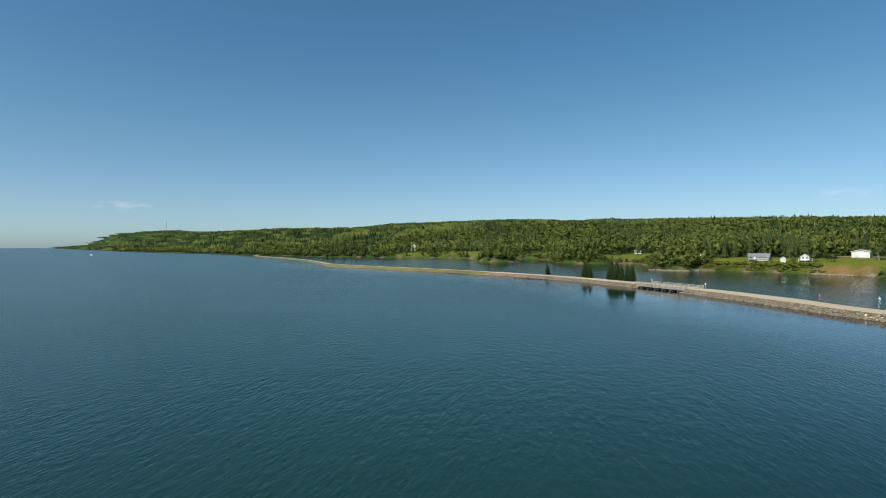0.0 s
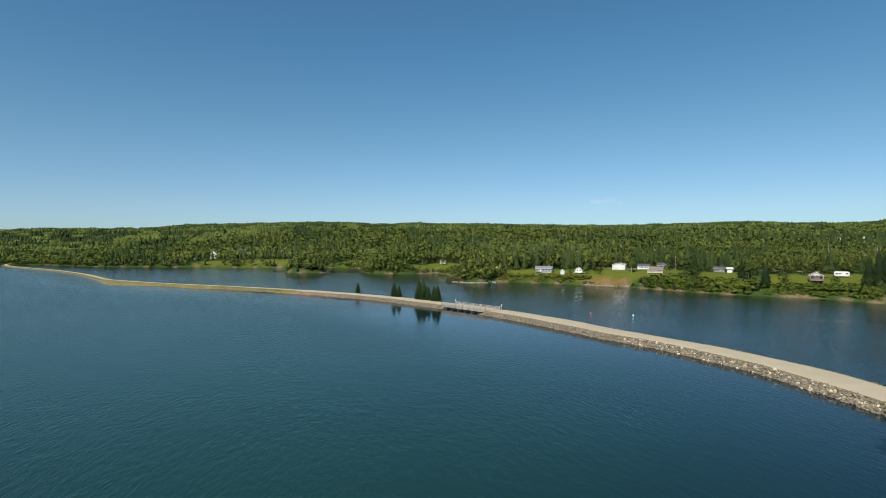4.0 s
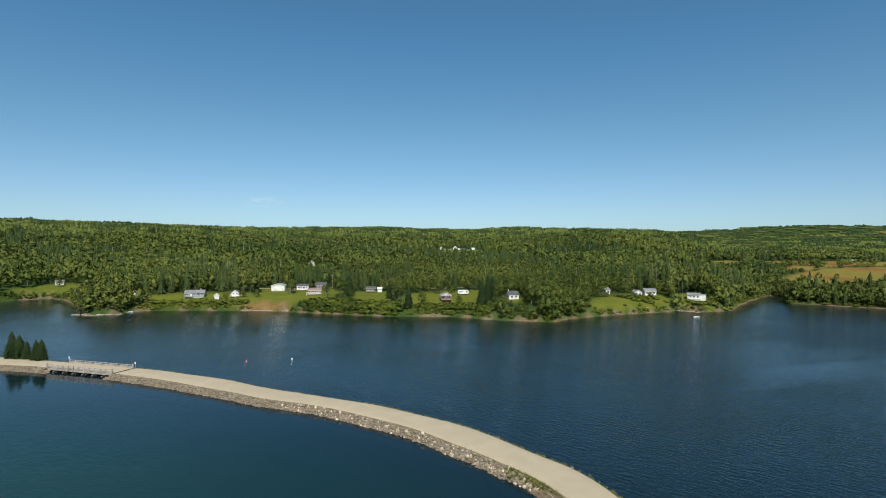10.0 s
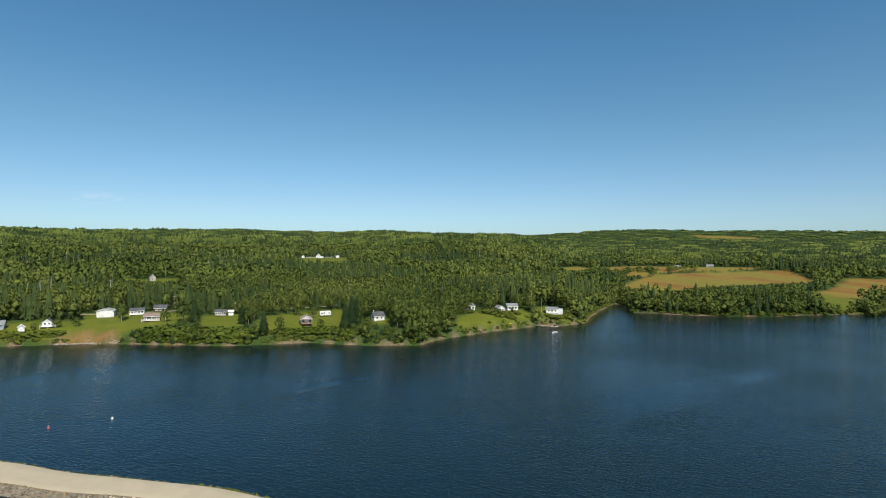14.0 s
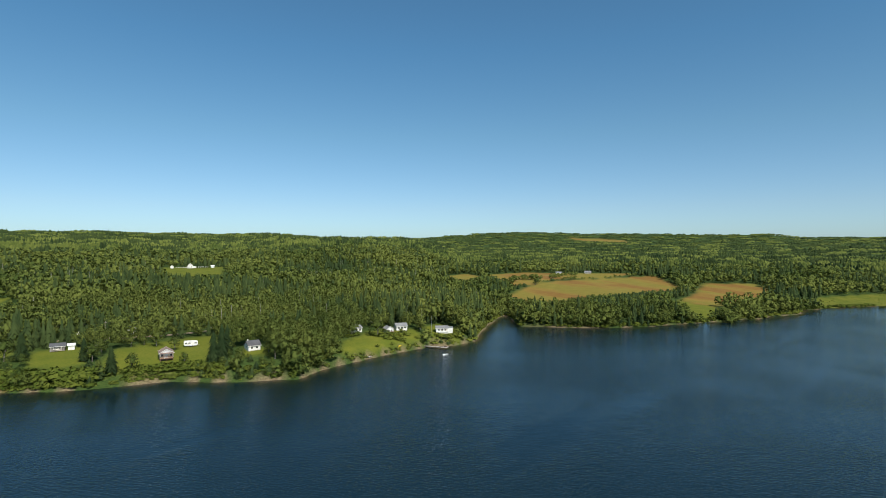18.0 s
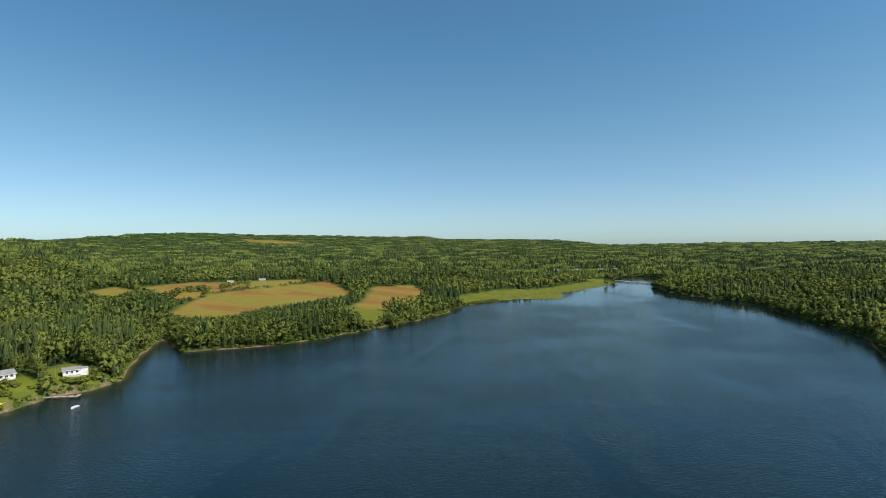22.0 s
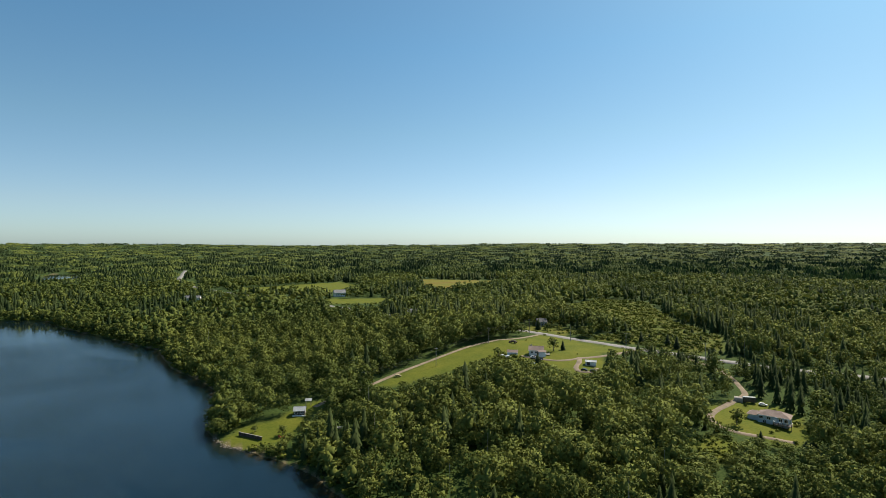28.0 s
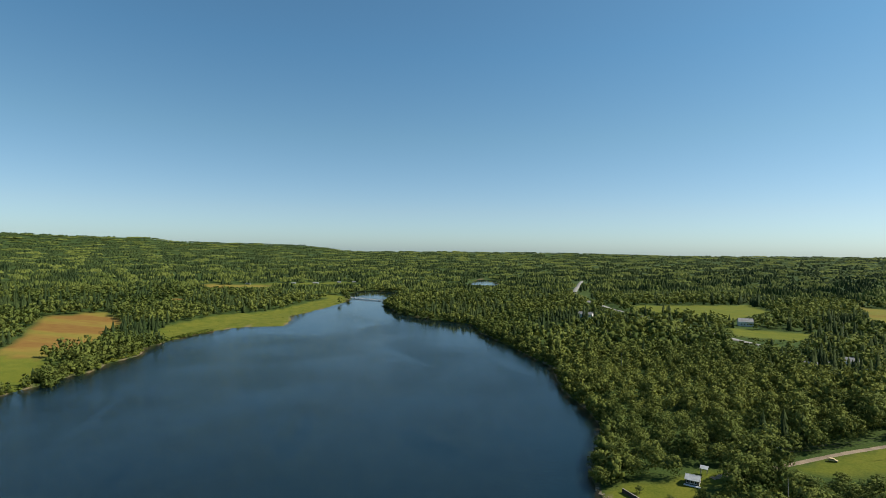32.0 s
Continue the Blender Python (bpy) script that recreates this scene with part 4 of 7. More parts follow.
def plant_woods():
    g = np.random.default_rng(3)
    rich = [rounded(broadleaf(g, 15, 420, 0.036, 0.13, True)) for _ in range(6)]
    fair = [rounded(broadleaf(g, 10, 130, 0.058, 0.15, True)) for _ in range(5)]
    plain = [rounded(broadleaf(g, 6, 36, 0.105, 0.19, True)) for _ in range(5)]
    rough, spiky_far = [], []
    for _ in range(6):
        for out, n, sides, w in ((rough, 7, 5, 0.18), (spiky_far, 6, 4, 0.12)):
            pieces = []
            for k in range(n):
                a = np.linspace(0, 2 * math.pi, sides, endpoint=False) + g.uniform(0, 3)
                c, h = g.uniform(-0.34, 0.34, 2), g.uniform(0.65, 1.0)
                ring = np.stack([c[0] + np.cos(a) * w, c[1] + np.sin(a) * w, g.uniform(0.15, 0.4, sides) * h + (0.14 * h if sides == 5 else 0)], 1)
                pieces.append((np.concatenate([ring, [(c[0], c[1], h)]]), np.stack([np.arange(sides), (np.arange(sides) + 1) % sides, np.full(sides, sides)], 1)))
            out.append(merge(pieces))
    fir, fir_plain = [rounded(conifer(g, 8, 8, 0.23), 0.2, 1.8, 0.05) for _ in range(4)], [rounded(conifer(g, 5, 6, 0.22), 0.2, 1.6, 0.05) for _ in range(3)]
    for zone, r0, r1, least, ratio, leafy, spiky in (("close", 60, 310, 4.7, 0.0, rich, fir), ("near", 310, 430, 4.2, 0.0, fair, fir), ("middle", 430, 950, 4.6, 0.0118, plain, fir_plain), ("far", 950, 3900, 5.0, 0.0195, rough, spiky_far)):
        x, y, gap = tree_places(r0, r1, least, ratio)
        ok, d = wooded(x, y)
        ok &= ~((y < 110) & (x > 60) & (np.hypot(x, y) < 620)) | (rng.uniform(0, 1, len(x)) < 0.62)
        x, y, gap, d = x[ok], y[ok], gap[ok], d[ok]
        roomy = np.where((y < 110) & (x > 60) & (np.hypot(x, y) < 620), 1.35, 1.0)
        stand = ripple(x, y, 38.0, 1.0) * 0.62 + ripple(x, y, 11.0, 4.0) * 0.4 + rng.uniform(-0.4, 0.4, len(x))
        # spruce share grows with distance: darker far woods stand in for haze
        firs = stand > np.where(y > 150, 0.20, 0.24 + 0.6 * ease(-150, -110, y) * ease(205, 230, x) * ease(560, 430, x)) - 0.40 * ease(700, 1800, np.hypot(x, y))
        grown = rng.uniform(0.55, 1.2, len(x)) * (0.6 + 0.4 * ease(1, 14, d)) * (1 + 0.25 * ripple(x, y, 55.0, 6.0))
        tall = np.where(firs, 13.0, 11.5) * grown
        tall = np.minimum(tall * (1 - 0.18 * ease(1200, 2600, np.hypot(x, y))), clear_height(x, y))
        wide = np.where(firs, 11.0 * grown, np.maximum(8.6 * grown + 0.8, gap * (1.65 if zone != 'far' else 1.15)) * roomy) * np.clip(tall / 7, 0.45, 1)
        wide = np.where(firs, np.maximum(wide, gap * (1.7 if zone != 'far' else 1.15)), wide)
        at = np.stack([x, y, height(x, y) - 0.3], 1)
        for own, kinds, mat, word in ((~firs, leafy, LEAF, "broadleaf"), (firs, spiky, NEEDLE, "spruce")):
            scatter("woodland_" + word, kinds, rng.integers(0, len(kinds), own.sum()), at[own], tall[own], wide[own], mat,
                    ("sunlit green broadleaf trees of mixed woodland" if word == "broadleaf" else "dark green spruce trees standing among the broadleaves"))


def pale_stems():
    """Bare birch stems standing out of the canopy."""
    g = np.random.default_rng(21)
    x, y = g.uniform(-420, 420, 420), g.uniform(250, 700, 420)
    x2, y2 = g.uniform(120, 520, 120), g.uniform(-330, -10, 120)
    x, y = np.concatenate([x, x2]), np.concatenate([y, y2])
    ok, d = wooded(x, y)
    ok &= (d > 6) & (ripple(x, y, 60.0, 2.5) > -0.1) & (clear_height(x, y) > 9)
    x, y = x[ok], y[ok]
    kinds = [stem(1.0, 0.011, 3, 0.03), stem(1.0, 0.009, 3, -0.05)]
    tall = g.uniform(9.5, 14, len(x))
    scatter("bare_stems", kinds, g.integers(0, 2, len(x)), np.stack([x, y, height(x, y)], 1), tall, tall, BIRCH, "thin pale birch stems standing above the canopy", "trees")


def plant_islet():
    """The wooded islet off the western shore."""
    g = np.random.default_rng(17)
    kinds = [rounded(broadleaf(g, 9, 126, 0.07, 0.18, True)) for _ in range(4)]
    a, k = g.uniform(0, 2 * math.pi, 110), np.sqrt(g.uniform(0, 1, 110))
    x, y = -345 + np.cos(a) * k * 19, 309 + np.sin(a) * k * 11
    tall = (5.5 + 5.0 * (1 - k)) * g.uniform(0.8, 1.15, 110)
    scatter("islet_trees", kinds, g.integers(0, 4, 110), np.stack([x, y, np.maximum(height(x, y), 0.1) - 0.3], 1), tall, tall * 1.1, LEAF, "dense rounded trees covering the small islet")


def plant_belts():
    """Hedgerow trees between the brown fields."""
    g = np.random.default_rng(29)
    kinds = [rounded(broadleaf(g, 9, 110, 0.07, 0.18, True)) for _ in range(4)]
    at, tall = [], []
    for pts, n, low, high in (([(306, 492), (336, 516), (367, 538), (392, 534)], 60, 4, 8), ([(412, 534), (440, 552), (452, 542)], 30, 3.5, 6.5), ([(520, 530), (540, 512), (546, 486)], 22, 2.5, 5), ([(374, 512), (420, 522), (462, 513)], 26, 1.2, 2.8), ([(344, 270), (374, 275), (404, 284), (440, 282), (470, 294), (498, 300)], 80, 5.5, 9.5), ([(400, 298), (440, 306), (480, 322), (515, 336)], 60, 5.5, 9.0)):
        line, way, side = smooth_line(pts, 1.0)
        k = g.integers(0, len(line), n)
        p = line[k] + side[k] * g.normal(size=(n, 1)) * 3.0
        at.append(np.stack([p[:, 0], p[:, 1], height(p[:, 0], p[:, 1]) - 0.3], 1))
        tall.append(g.uniform(low, high, n))
    at, tall = np.concatenate(at), np.concatenate(tall)
    scatter("hedgerow", kinds, g.integers(0, 4, len(at)), at, tall, tall * 1.25, LEAF, "leafy hedgerow trees between the brown fields")


def plant_shoreline():
    """Trees standing at the water's edge of the farther shores."""
    g = np.random.default_rng(37)
    kinds = [rounded(broadleaf(g, 7, 56, 0.095, 0.18, True)) for _ in range(4)]
    xs, ys = [], []
    for shore in (N_SHORE[2:10], N_SHORE[9:18], N_SHORE[17:], E_SHORE[:4], E_SHORE[12:], S_SHORE[:26]):
        line, way, side = smooth_line(shore, 2.4)
        for s in (-1, 1):
            off = g.uniform(1.2, 9, len(line))
            xs.append(line[:, 0] + side[:, 0] * off * s)
            ys.append(line[:, 1] + side[:, 1] * off * s)
    x, y = np.concatenate(xs), np.concatenate(ys)
    ok, d = wooded(x, y)
    ok &= np.hypot(x - 600, y - 235) > 32
    x, y = x[ok], y[ok]
    tall = np.minimum(g.uniform(5.0, 10.5, len(x)), clear_height(x, y))
    scatter("shoreline_trees", kinds, g.integers(0, 4, len(x)), np.stack([x, y, height(x, y) - 0.4], 1), tall, np.maximum(tall, 3) * 1.15, LEAF, "leafy trees leaning over the water's edge")


plant_woods()
plant_shoreline()
plant_belts()
plant_islet()
plant_shrubs()
pale_stems()

def ribbon(name, pts, half, mat, label, lift=0.12):
    """A road laid over the land."""
    line, way, side = smooth_line(pts, 2.0)
    def section(i):
        x, y = line[i]
        w = half * (1 + 0.06 * math.sin(i * 0.7) + 0.05 * math.sin(i * 1.9))
        off = np.array([-w - 0.5, -w, 0, w, w + 0.5])
        z = height(x + side[i][0] * off, y + side[i][1] * off)
        top = max(z[1:4]) + lift
        return list(zip(off, (z[0] - 0.2, top, top + 0.05, top, z[4] - 0.2)))
    return strip(name, line, side, section, [mat], [0] * 4, label, "road")


ribbon("road", HIGHWAY, 2.8, ASPHALT, "weathered grey asphalt road through the fields")
ribbon("road", FAR_ROAD, 3.6, ASPHALT, "grey road climbing away between the trees", 0.6)
ribbon("track", LANE, 0.95, TRACK, "pale dirt lane along the tall trees")
ribbon("track", DRIVE, 0.95, TRACK, "curved gravel drive across a lawn")
ribbon("track", FARM_DRIVE, 0.9, TRACK, "gravel drive between farmhouse and road")
ribbon("track", SHOP_LOOP, 0.95, TRACK, "gravel turning loop beside a white shed")
ribbon("track", NORTH_LANE, 1.6, TRACK, "pale gravel lane behind the shore houses")

GAP_A, GAP_B = (-81.15, 146.0), (-100.2, 152.3)
first = int(np.argmin(np.hypot(*(bank_line - GAP_A).T)))
last = int(np.argmin(np.hypot(*(bank_line - GAP_B).T)))


def bank_section(i):
    w = 3.35 + 0.25 * math.sin(i * 0.13) + 0.15 * math.sin(i * 0.41)
    x, y = bank_line[i]
    beach = 2.7 * float(ease(78, 66, y)) * float(ease(-40, -10, y)) if x > 0 else 0.0
    spit = 11 * math.exp(-((x + 325) / 26) ** 2) + 3 * math.exp(-((x + 262) / 10) ** 2)
    w *= 1 - 0.38 * float(ease(-190, -320, x))
    low = 0.55 * float(ease(-240, -420, x))
    s = 1 + 0.08 * math.sin(i * 0.9) + 0.06 * math.sin(i * 2.3)
    top = ROAD_Z - low
    cap = 0.0 if i not in (first, last) else 0.9
    return [(-w - 1.9, -2.2), (-w - 1.5 * s, 0.1), (-w - 0.3, top - 0.12 - cap), (-w, top - cap), (-1.5, top + 0.06 - cap), (0, top + 0.02 - cap), (1.5, top + 0.06 - cap),
            (w, top - cap), (w + 0.4 + 0.5 * spit, top - 0.15 - cap), (w + 1.7 * s + beach + spit, 0.1), (w + 2.1 + beach * 1.25 + spit * 1.1, -2.2 + 0.25 * beach)]


CAUSEWAY = []
west = int(np.argmin(np.hypot(*(bank_line - (-192, 165.5)).T)))
for lo, hi, text in ((0, first + 1, "pale gravel causeway on a stone embankment beside the open water"), (last, west + 1, "pale gravel causeway between two spruce clumps and the bridge"), (west, len(bank_line), "narrow pale track on a grassy causeway reaching the wooded shore")):
    ob = strip("causeway", bank_line[lo:hi], -bank_side[lo:hi], lambda i, lo=lo: bank_section(i + lo), [SOIL, GRAVEL, DRY_GRASS], [0, 0, 0, 1, 1, 1, 1, 0, 0, 0] if lo < west else [0, 2, 2, 2, 1, 1, 2, 2, 2, 0], text, "causeway")
    CAUSEWAY.append(ob)

# ---- making things ----
def part(name, bm, mat, parent, label=""):
    me = bpy.data.meshes.new(name)
    bm.to_mesh(me)
    bm.free()
    for m in mat if isinstance(mat, (list, tuple)) else [mat]:
        me.materials.append(m)
    ob = new(name, me)
    ob.parent = parent
    return tagged(ob, label)


def base(name, x, y, z, turn, label, category, group=""):
    ob = new(name)
    ob.empty_display_size = 0.5
    ob.matrix_world = pose(x, y, z, 0, 0, turn)
    return tagged(ob, label, category, group)


def box(x0, x1, y0, y1, z0, z1, bm=None, bevel=0.0):
    own = bm or bmesh.new()
    v = [own.verts.new(p) for p in ((x0, y0, z0), (x1, y0, z0), (x1, y1, z0), (x0, y1, z0), (x0, y0, z1), (x1, y0, z1), (x1, y1, z1), (x0, y1, z1))]
    for f in ((3, 2, 1, 0), (4, 5, 6, 7), (0, 1, 5, 4), (1, 2, 6, 5), (2, 3, 7, 6), (3, 0, 4, 7)):
        own.faces.new([v[k] for k in f])
    if bevel:
        bmesh.ops.bevel(own, geom=list(own.edges), offset=bevel, segments=1, affect="EDGES")
    return own


def beam(a, b, w, h=None, bm=None):
    """A straight timber from a to b."""
    own = bm or bmesh.new()
    a, b = Vector(a), Vector(b)
    d = (b - a).normalized()
    s = d.cross(Vector((0, 0, 1)))
    s = s.normalized() if s.length > 1e-3 else Vector((1, 0, 0))
    u = s.cross(d).normalized()
    s, u = s * w / 2, u * (h or w) / 2
    v = [own.verts.new(p + q) for p in (a, b) for q in (s + u, s - u, -s - u, -s + u)]
    for f in ((0, 1, 2, 3), (7, 6, 5, 4), (0, 4, 5, 1), (1, 5, 6, 2), (2, 6, 7, 3), (3, 7, 4, 0)):
        own.faces.new([v[k] for k in f])
    return own


def tube(pts, r, sides=6, bm=None, tip=None):
    """A round stem along points, thinning to tip."""
    own = bm or bmesh.new()
    rings = []
    for k, p in enumerate(pts):
        q = Vector(pts[min(k + 1, len(pts) - 1)]) - Vector(pts[max(k - 1, 0)])
        m = q.to_track_quat("Z", "Y").to_matrix()
        rr = r + ((tip if tip is not None else r) - r) * k / (len(pts) - 1)
        rings.append([own.verts.new(Vector(p) + m @ Vector((rr * math.cos(2 * math.pi * j / sides), rr * math.sin(2 * math.pi * j / sides), 0))) for j in range(sides)])
    for a, b in zip(rings, rings[1:]):
        for j in range(sides):
            own.faces.new((a[j], a[(j + 1) % sides], b[(j + 1) % sides], b[j]))
    own.faces.new(rings[0][::-1])
    own.faces.new(rings[-1])
    return own


def prism(profile, x0, x1, bm=None):
    """A profile of (y, z) pairs drawn out along x."""
    own = bm or bmesh.new()
    a = [own.verts.new((x0, y, z)) for y, z in profile]
    b = [own.verts.new((x1, y, z)) for y, z in profile]
    n = len(profile)
    own.faces.new(a)
    own.faces.new(b[::-1])
    for k in range(n):
        own.faces.new((a[k], b[k], b[(k + 1) % n], a[(k + 1) % n]))
    bmesh.ops.recalc_face_normals(own, faces=own.faces)
    return own


def z_at(x, y):
    return float(height(np.array([x]), np.array([y]))[0])


def window(parent, face, along, sill, w, h, half_w, half_d, trim):
    """A framed pane on one face of a house: front, rear, left or right."""
    m = {"front": pose(along, -half_d, sill), "rear": pose(along, half_d, sill, 0, 0, 180), "right": pose(half_w, along, sill, 0, 0, 90), "left": pose(-half_w, along, sill, 0, 0, -90)}[face]
    bm = bmesh.new()
    for x0, x1, z0, z1 in ((-w / 2 - 0.1, w / 2 + 0.1, h, h + 0.12), (-w / 2 - 0.1, w / 2 + 0.1, -0.12, 0), (-w / 2 - 0.1, -w / 2, 0, h), (w / 2, w / 2 + 0.1, 0, h), (-0.03, 0.03, 0, h)):
        box(x0, x1, -0.07, 0.0, z0, z1, bm)
    fr = part("window", bm, trim, parent)
    fr.matrix_local = m
    part("pane", box(-w / 2, w / 2, -0.03, -0.003, 0, h), GLASS, fr, "dark reflecting glass")
    part("sill", box(-w / 2 - 0.15, w / 2 + 0.15, -0.14, -0.07, -0.15, -0.09), trim, fr)


def doorway(parent, face, along, w, h, half_w, half_d, mat, floor=0.15):
    m = {"front": pose(along, -half_d, floor), "rear": pose(along, half_d, floor, 0, 0, 180), "right": pose(half_w, along, floor, 0, 0, 90), "left": pose(-half_w, along, floor, 0, 0, -90)}[face]
    leaf = part("door", box(-w / 2, w / 2, -0.06, 0, 0, h, None, 0.015), mat, parent)
    leaf.matrix_local = m
    part("handle", box(w / 2 - 0.16, w / 2 - 0.1, -0.11, -0.06, h * 0.48, h * 0.52), CHROME, leaf)


def deck(parent, x0, x1, y0, y1, top, mat, rail_mat, rails=True, feet=0.0):
    part("deck", box(x0, x1, y0, y1, top - 0.15, top), mat, parent)
    for x in (x0 + 0.1, (x0 + x1) / 2, x1 - 0.1):
        part("deck_post", box(x - 0.07, x + 0.07, y0 + 0.03, y0 + 0.17, feet - 1.2, top + (1.0 if rails else -0.15)), mat, parent)
    if rails:
        part("deck_rail", box(x0, x1, y0 + 0.05, y0 + 0.13, top + 0.9, top + 1.0), rail_mat, parent)
        for x in (x0, x1 - 0.08):
            part("deck_rail", box(x, x + 0.08, y0, y1, top + 0.9, top + 1.0), rail_mat, parent)
        n = max(2, int((x1 - x0) / 0.4))
        for k in range(1, n):
            x = x0 + (x1 - x0) * k / n
            part("baluster", box(x - 0.025, x + 0.025, y0 + 0.06, y0 + 0.11, top, top + 0.9), rail_mat, parent)


def house(name, label, x, y, turn, w, d, wall_h, roof_h, wall, roof, ridge="x", trim=None, windows=(), doors=(), chimney=None, over=0.4, group="", category="house", lift=0.1, foot=CONCRETE):
    """A house with its front to local -y: footing, four walls, roof slopes, windows and doors."""
    trim = trim or CREAM
    z = z_at(x, y) + lift
    ob = base(name, x, y, z, turn, label, category, group)
    a, b, t = w / 2, d / 2, 0.18
    part("footing", box(-a + 0.05, a - 0.05, -b + 0.05, b - 0.05, -1.8, 0.0), foot, ob)
    if ridge == "x":
        for s in (-1, 1):
            part("wall", box(-a, a, min(s * b, s * (b - t)), max(s * b, s * (b - t)), 0, wall_h), wall, ob)
            part("wall", prism([(-b + t, 0), (b - t, 0), (b - t, wall_h), (0, wall_h + roof_h * (1 - t / b)), (-b + t, wall_h)], s * a, s * (a - t)), wall, ob)
        for s in (-1, 1):
            e = -roof_h * over / b
            part("roof_slope", prism([(s * (b + over), wall_h + e), (0, wall_h + roof_h), (0, wall_h + roof_h + 0.16), (s * (b + over), wall_h + e + 0.14)], -a - over, a + over), roof, ob)
        part("ridge_cap", box(-a - over, a + over, -0.14, 0.14, wall_h + roof_h + 0.12, wall_h + roof_h + 0.2), roof, ob)
        for s in (-1, 1):
            part("fascia", box(-a - over, a + over, min(s * (b + over), s * (b + over + 0.05)), max(s * (b + over), s * (b + over + 0.05)), wall_h + e - 0.05, wall_h + e + 0.14), trim, ob)
    elif ridge == "y":
        for s in (-1, 1):
            part("wall", box(min(s * a, s * (a - t)), max(s * a, s * (a - t)), -b, b, 0, wall_h), wall, ob)
            g = part("wall", prism([(-a + t, 0), (a - t, 0), (a - t, wall_h), (0, wall_h + roof_h * (1 - t / a)), (-a + t, wall_h)], b - t, b), wall, ob)
            g.matrix_local = pose(0, 0, 0, 0, 0, 90 * s)
        for s in (-1, 1):
            e = -roof_h * over / a
            g = part("roof_slope", prism([(s * (a + over), wall_h + e), (0, wall_h + roof_h), (0, wall_h + roof_h + 0.16), (s * (a + over), wall_h + e + 0.14)], -b - over, b + over), roof, ob)
            g.matrix_local = pose(0, 0, 0, 0, 0, 90)
        part("ridge_cap", box(-0.14, 0.14, -b - over, b + over, wall_h + roof_h + 0.12, wall_h + roof_h + 0.2), roof, ob)
        for s in (-1, 1):
            bm = bmesh.new()
            for q in (-1, 1):
                beam((q * (a + over), s * (b + over), wall_h - roof_h * over / a + 0.05), (0, s * (b + over), wall_h + roof_h + 0.05), 0.06, 0.22, bm)
            part("bargeboard", bm, trim, ob)
    else:
        for s in (-1, 1):
            part("wall", box(-a, a, min(s * b, s * (b - t)), max(s * b, s * (b - t)), 0, wall_h), wall, ob)
            part("wall", box(min(s * a, s * (a - t)), max(s * a, s * (a - t)), -b + t, b - t, 0, wall_h), wall, ob)
        bm = bmesh.new()
        o, k = over, max(0.3, a - b)
        low = [bm.verts.new(p) for p in ((-a - o, -b - o, wall_h), (a + o, -b - o, wall_h), (a + o, b + o, wall_h), (-a - o, b + o, wall_h))]
        up = [bm.verts.new((-k, 0, wall_h + roof_h)), bm.verts.new((k, 0, wall_h + roof_h))]
        for f in ((low[0], low[1], up[1], up[0]), (low[1], low[2], up[1]), (low[2], low[3], up[0], up[1]), (low[3], low[0], up[0]), (low[3], low[2], low[1], low[0])):
            bm.faces.new(f)
        part("roof", bm, roof, ob)
        part("fascia", box(-a - o, a + o, -b - o - 0.04, -b - o, wall_h - 0.12, wall_h + 0.06), trim, ob)
    for spec in windows:
        window(ob, *spec, a, b, trim)
    for face, along, dw, dh, mat in doors:
        doorway(ob, face, along, dw, dh, a, b, mat)
    ob.scale = (0.9, 0.9, 0.9)
    if chimney:
        part("chimney", box(chimney[0] - 0.3, chimney[0] + 0.3, chimney[1] - 0.3, chimney[1] + 0.3, wall_h, wall_h + roof_h + 0.9, None, 0.03), CONCRETE, ob)
    return ob


def row(face, n, span, sill, w, h):
    return [(face, -span / 2 + span * (k + 0.5) / n, sill, w, h) for k in range(n)]


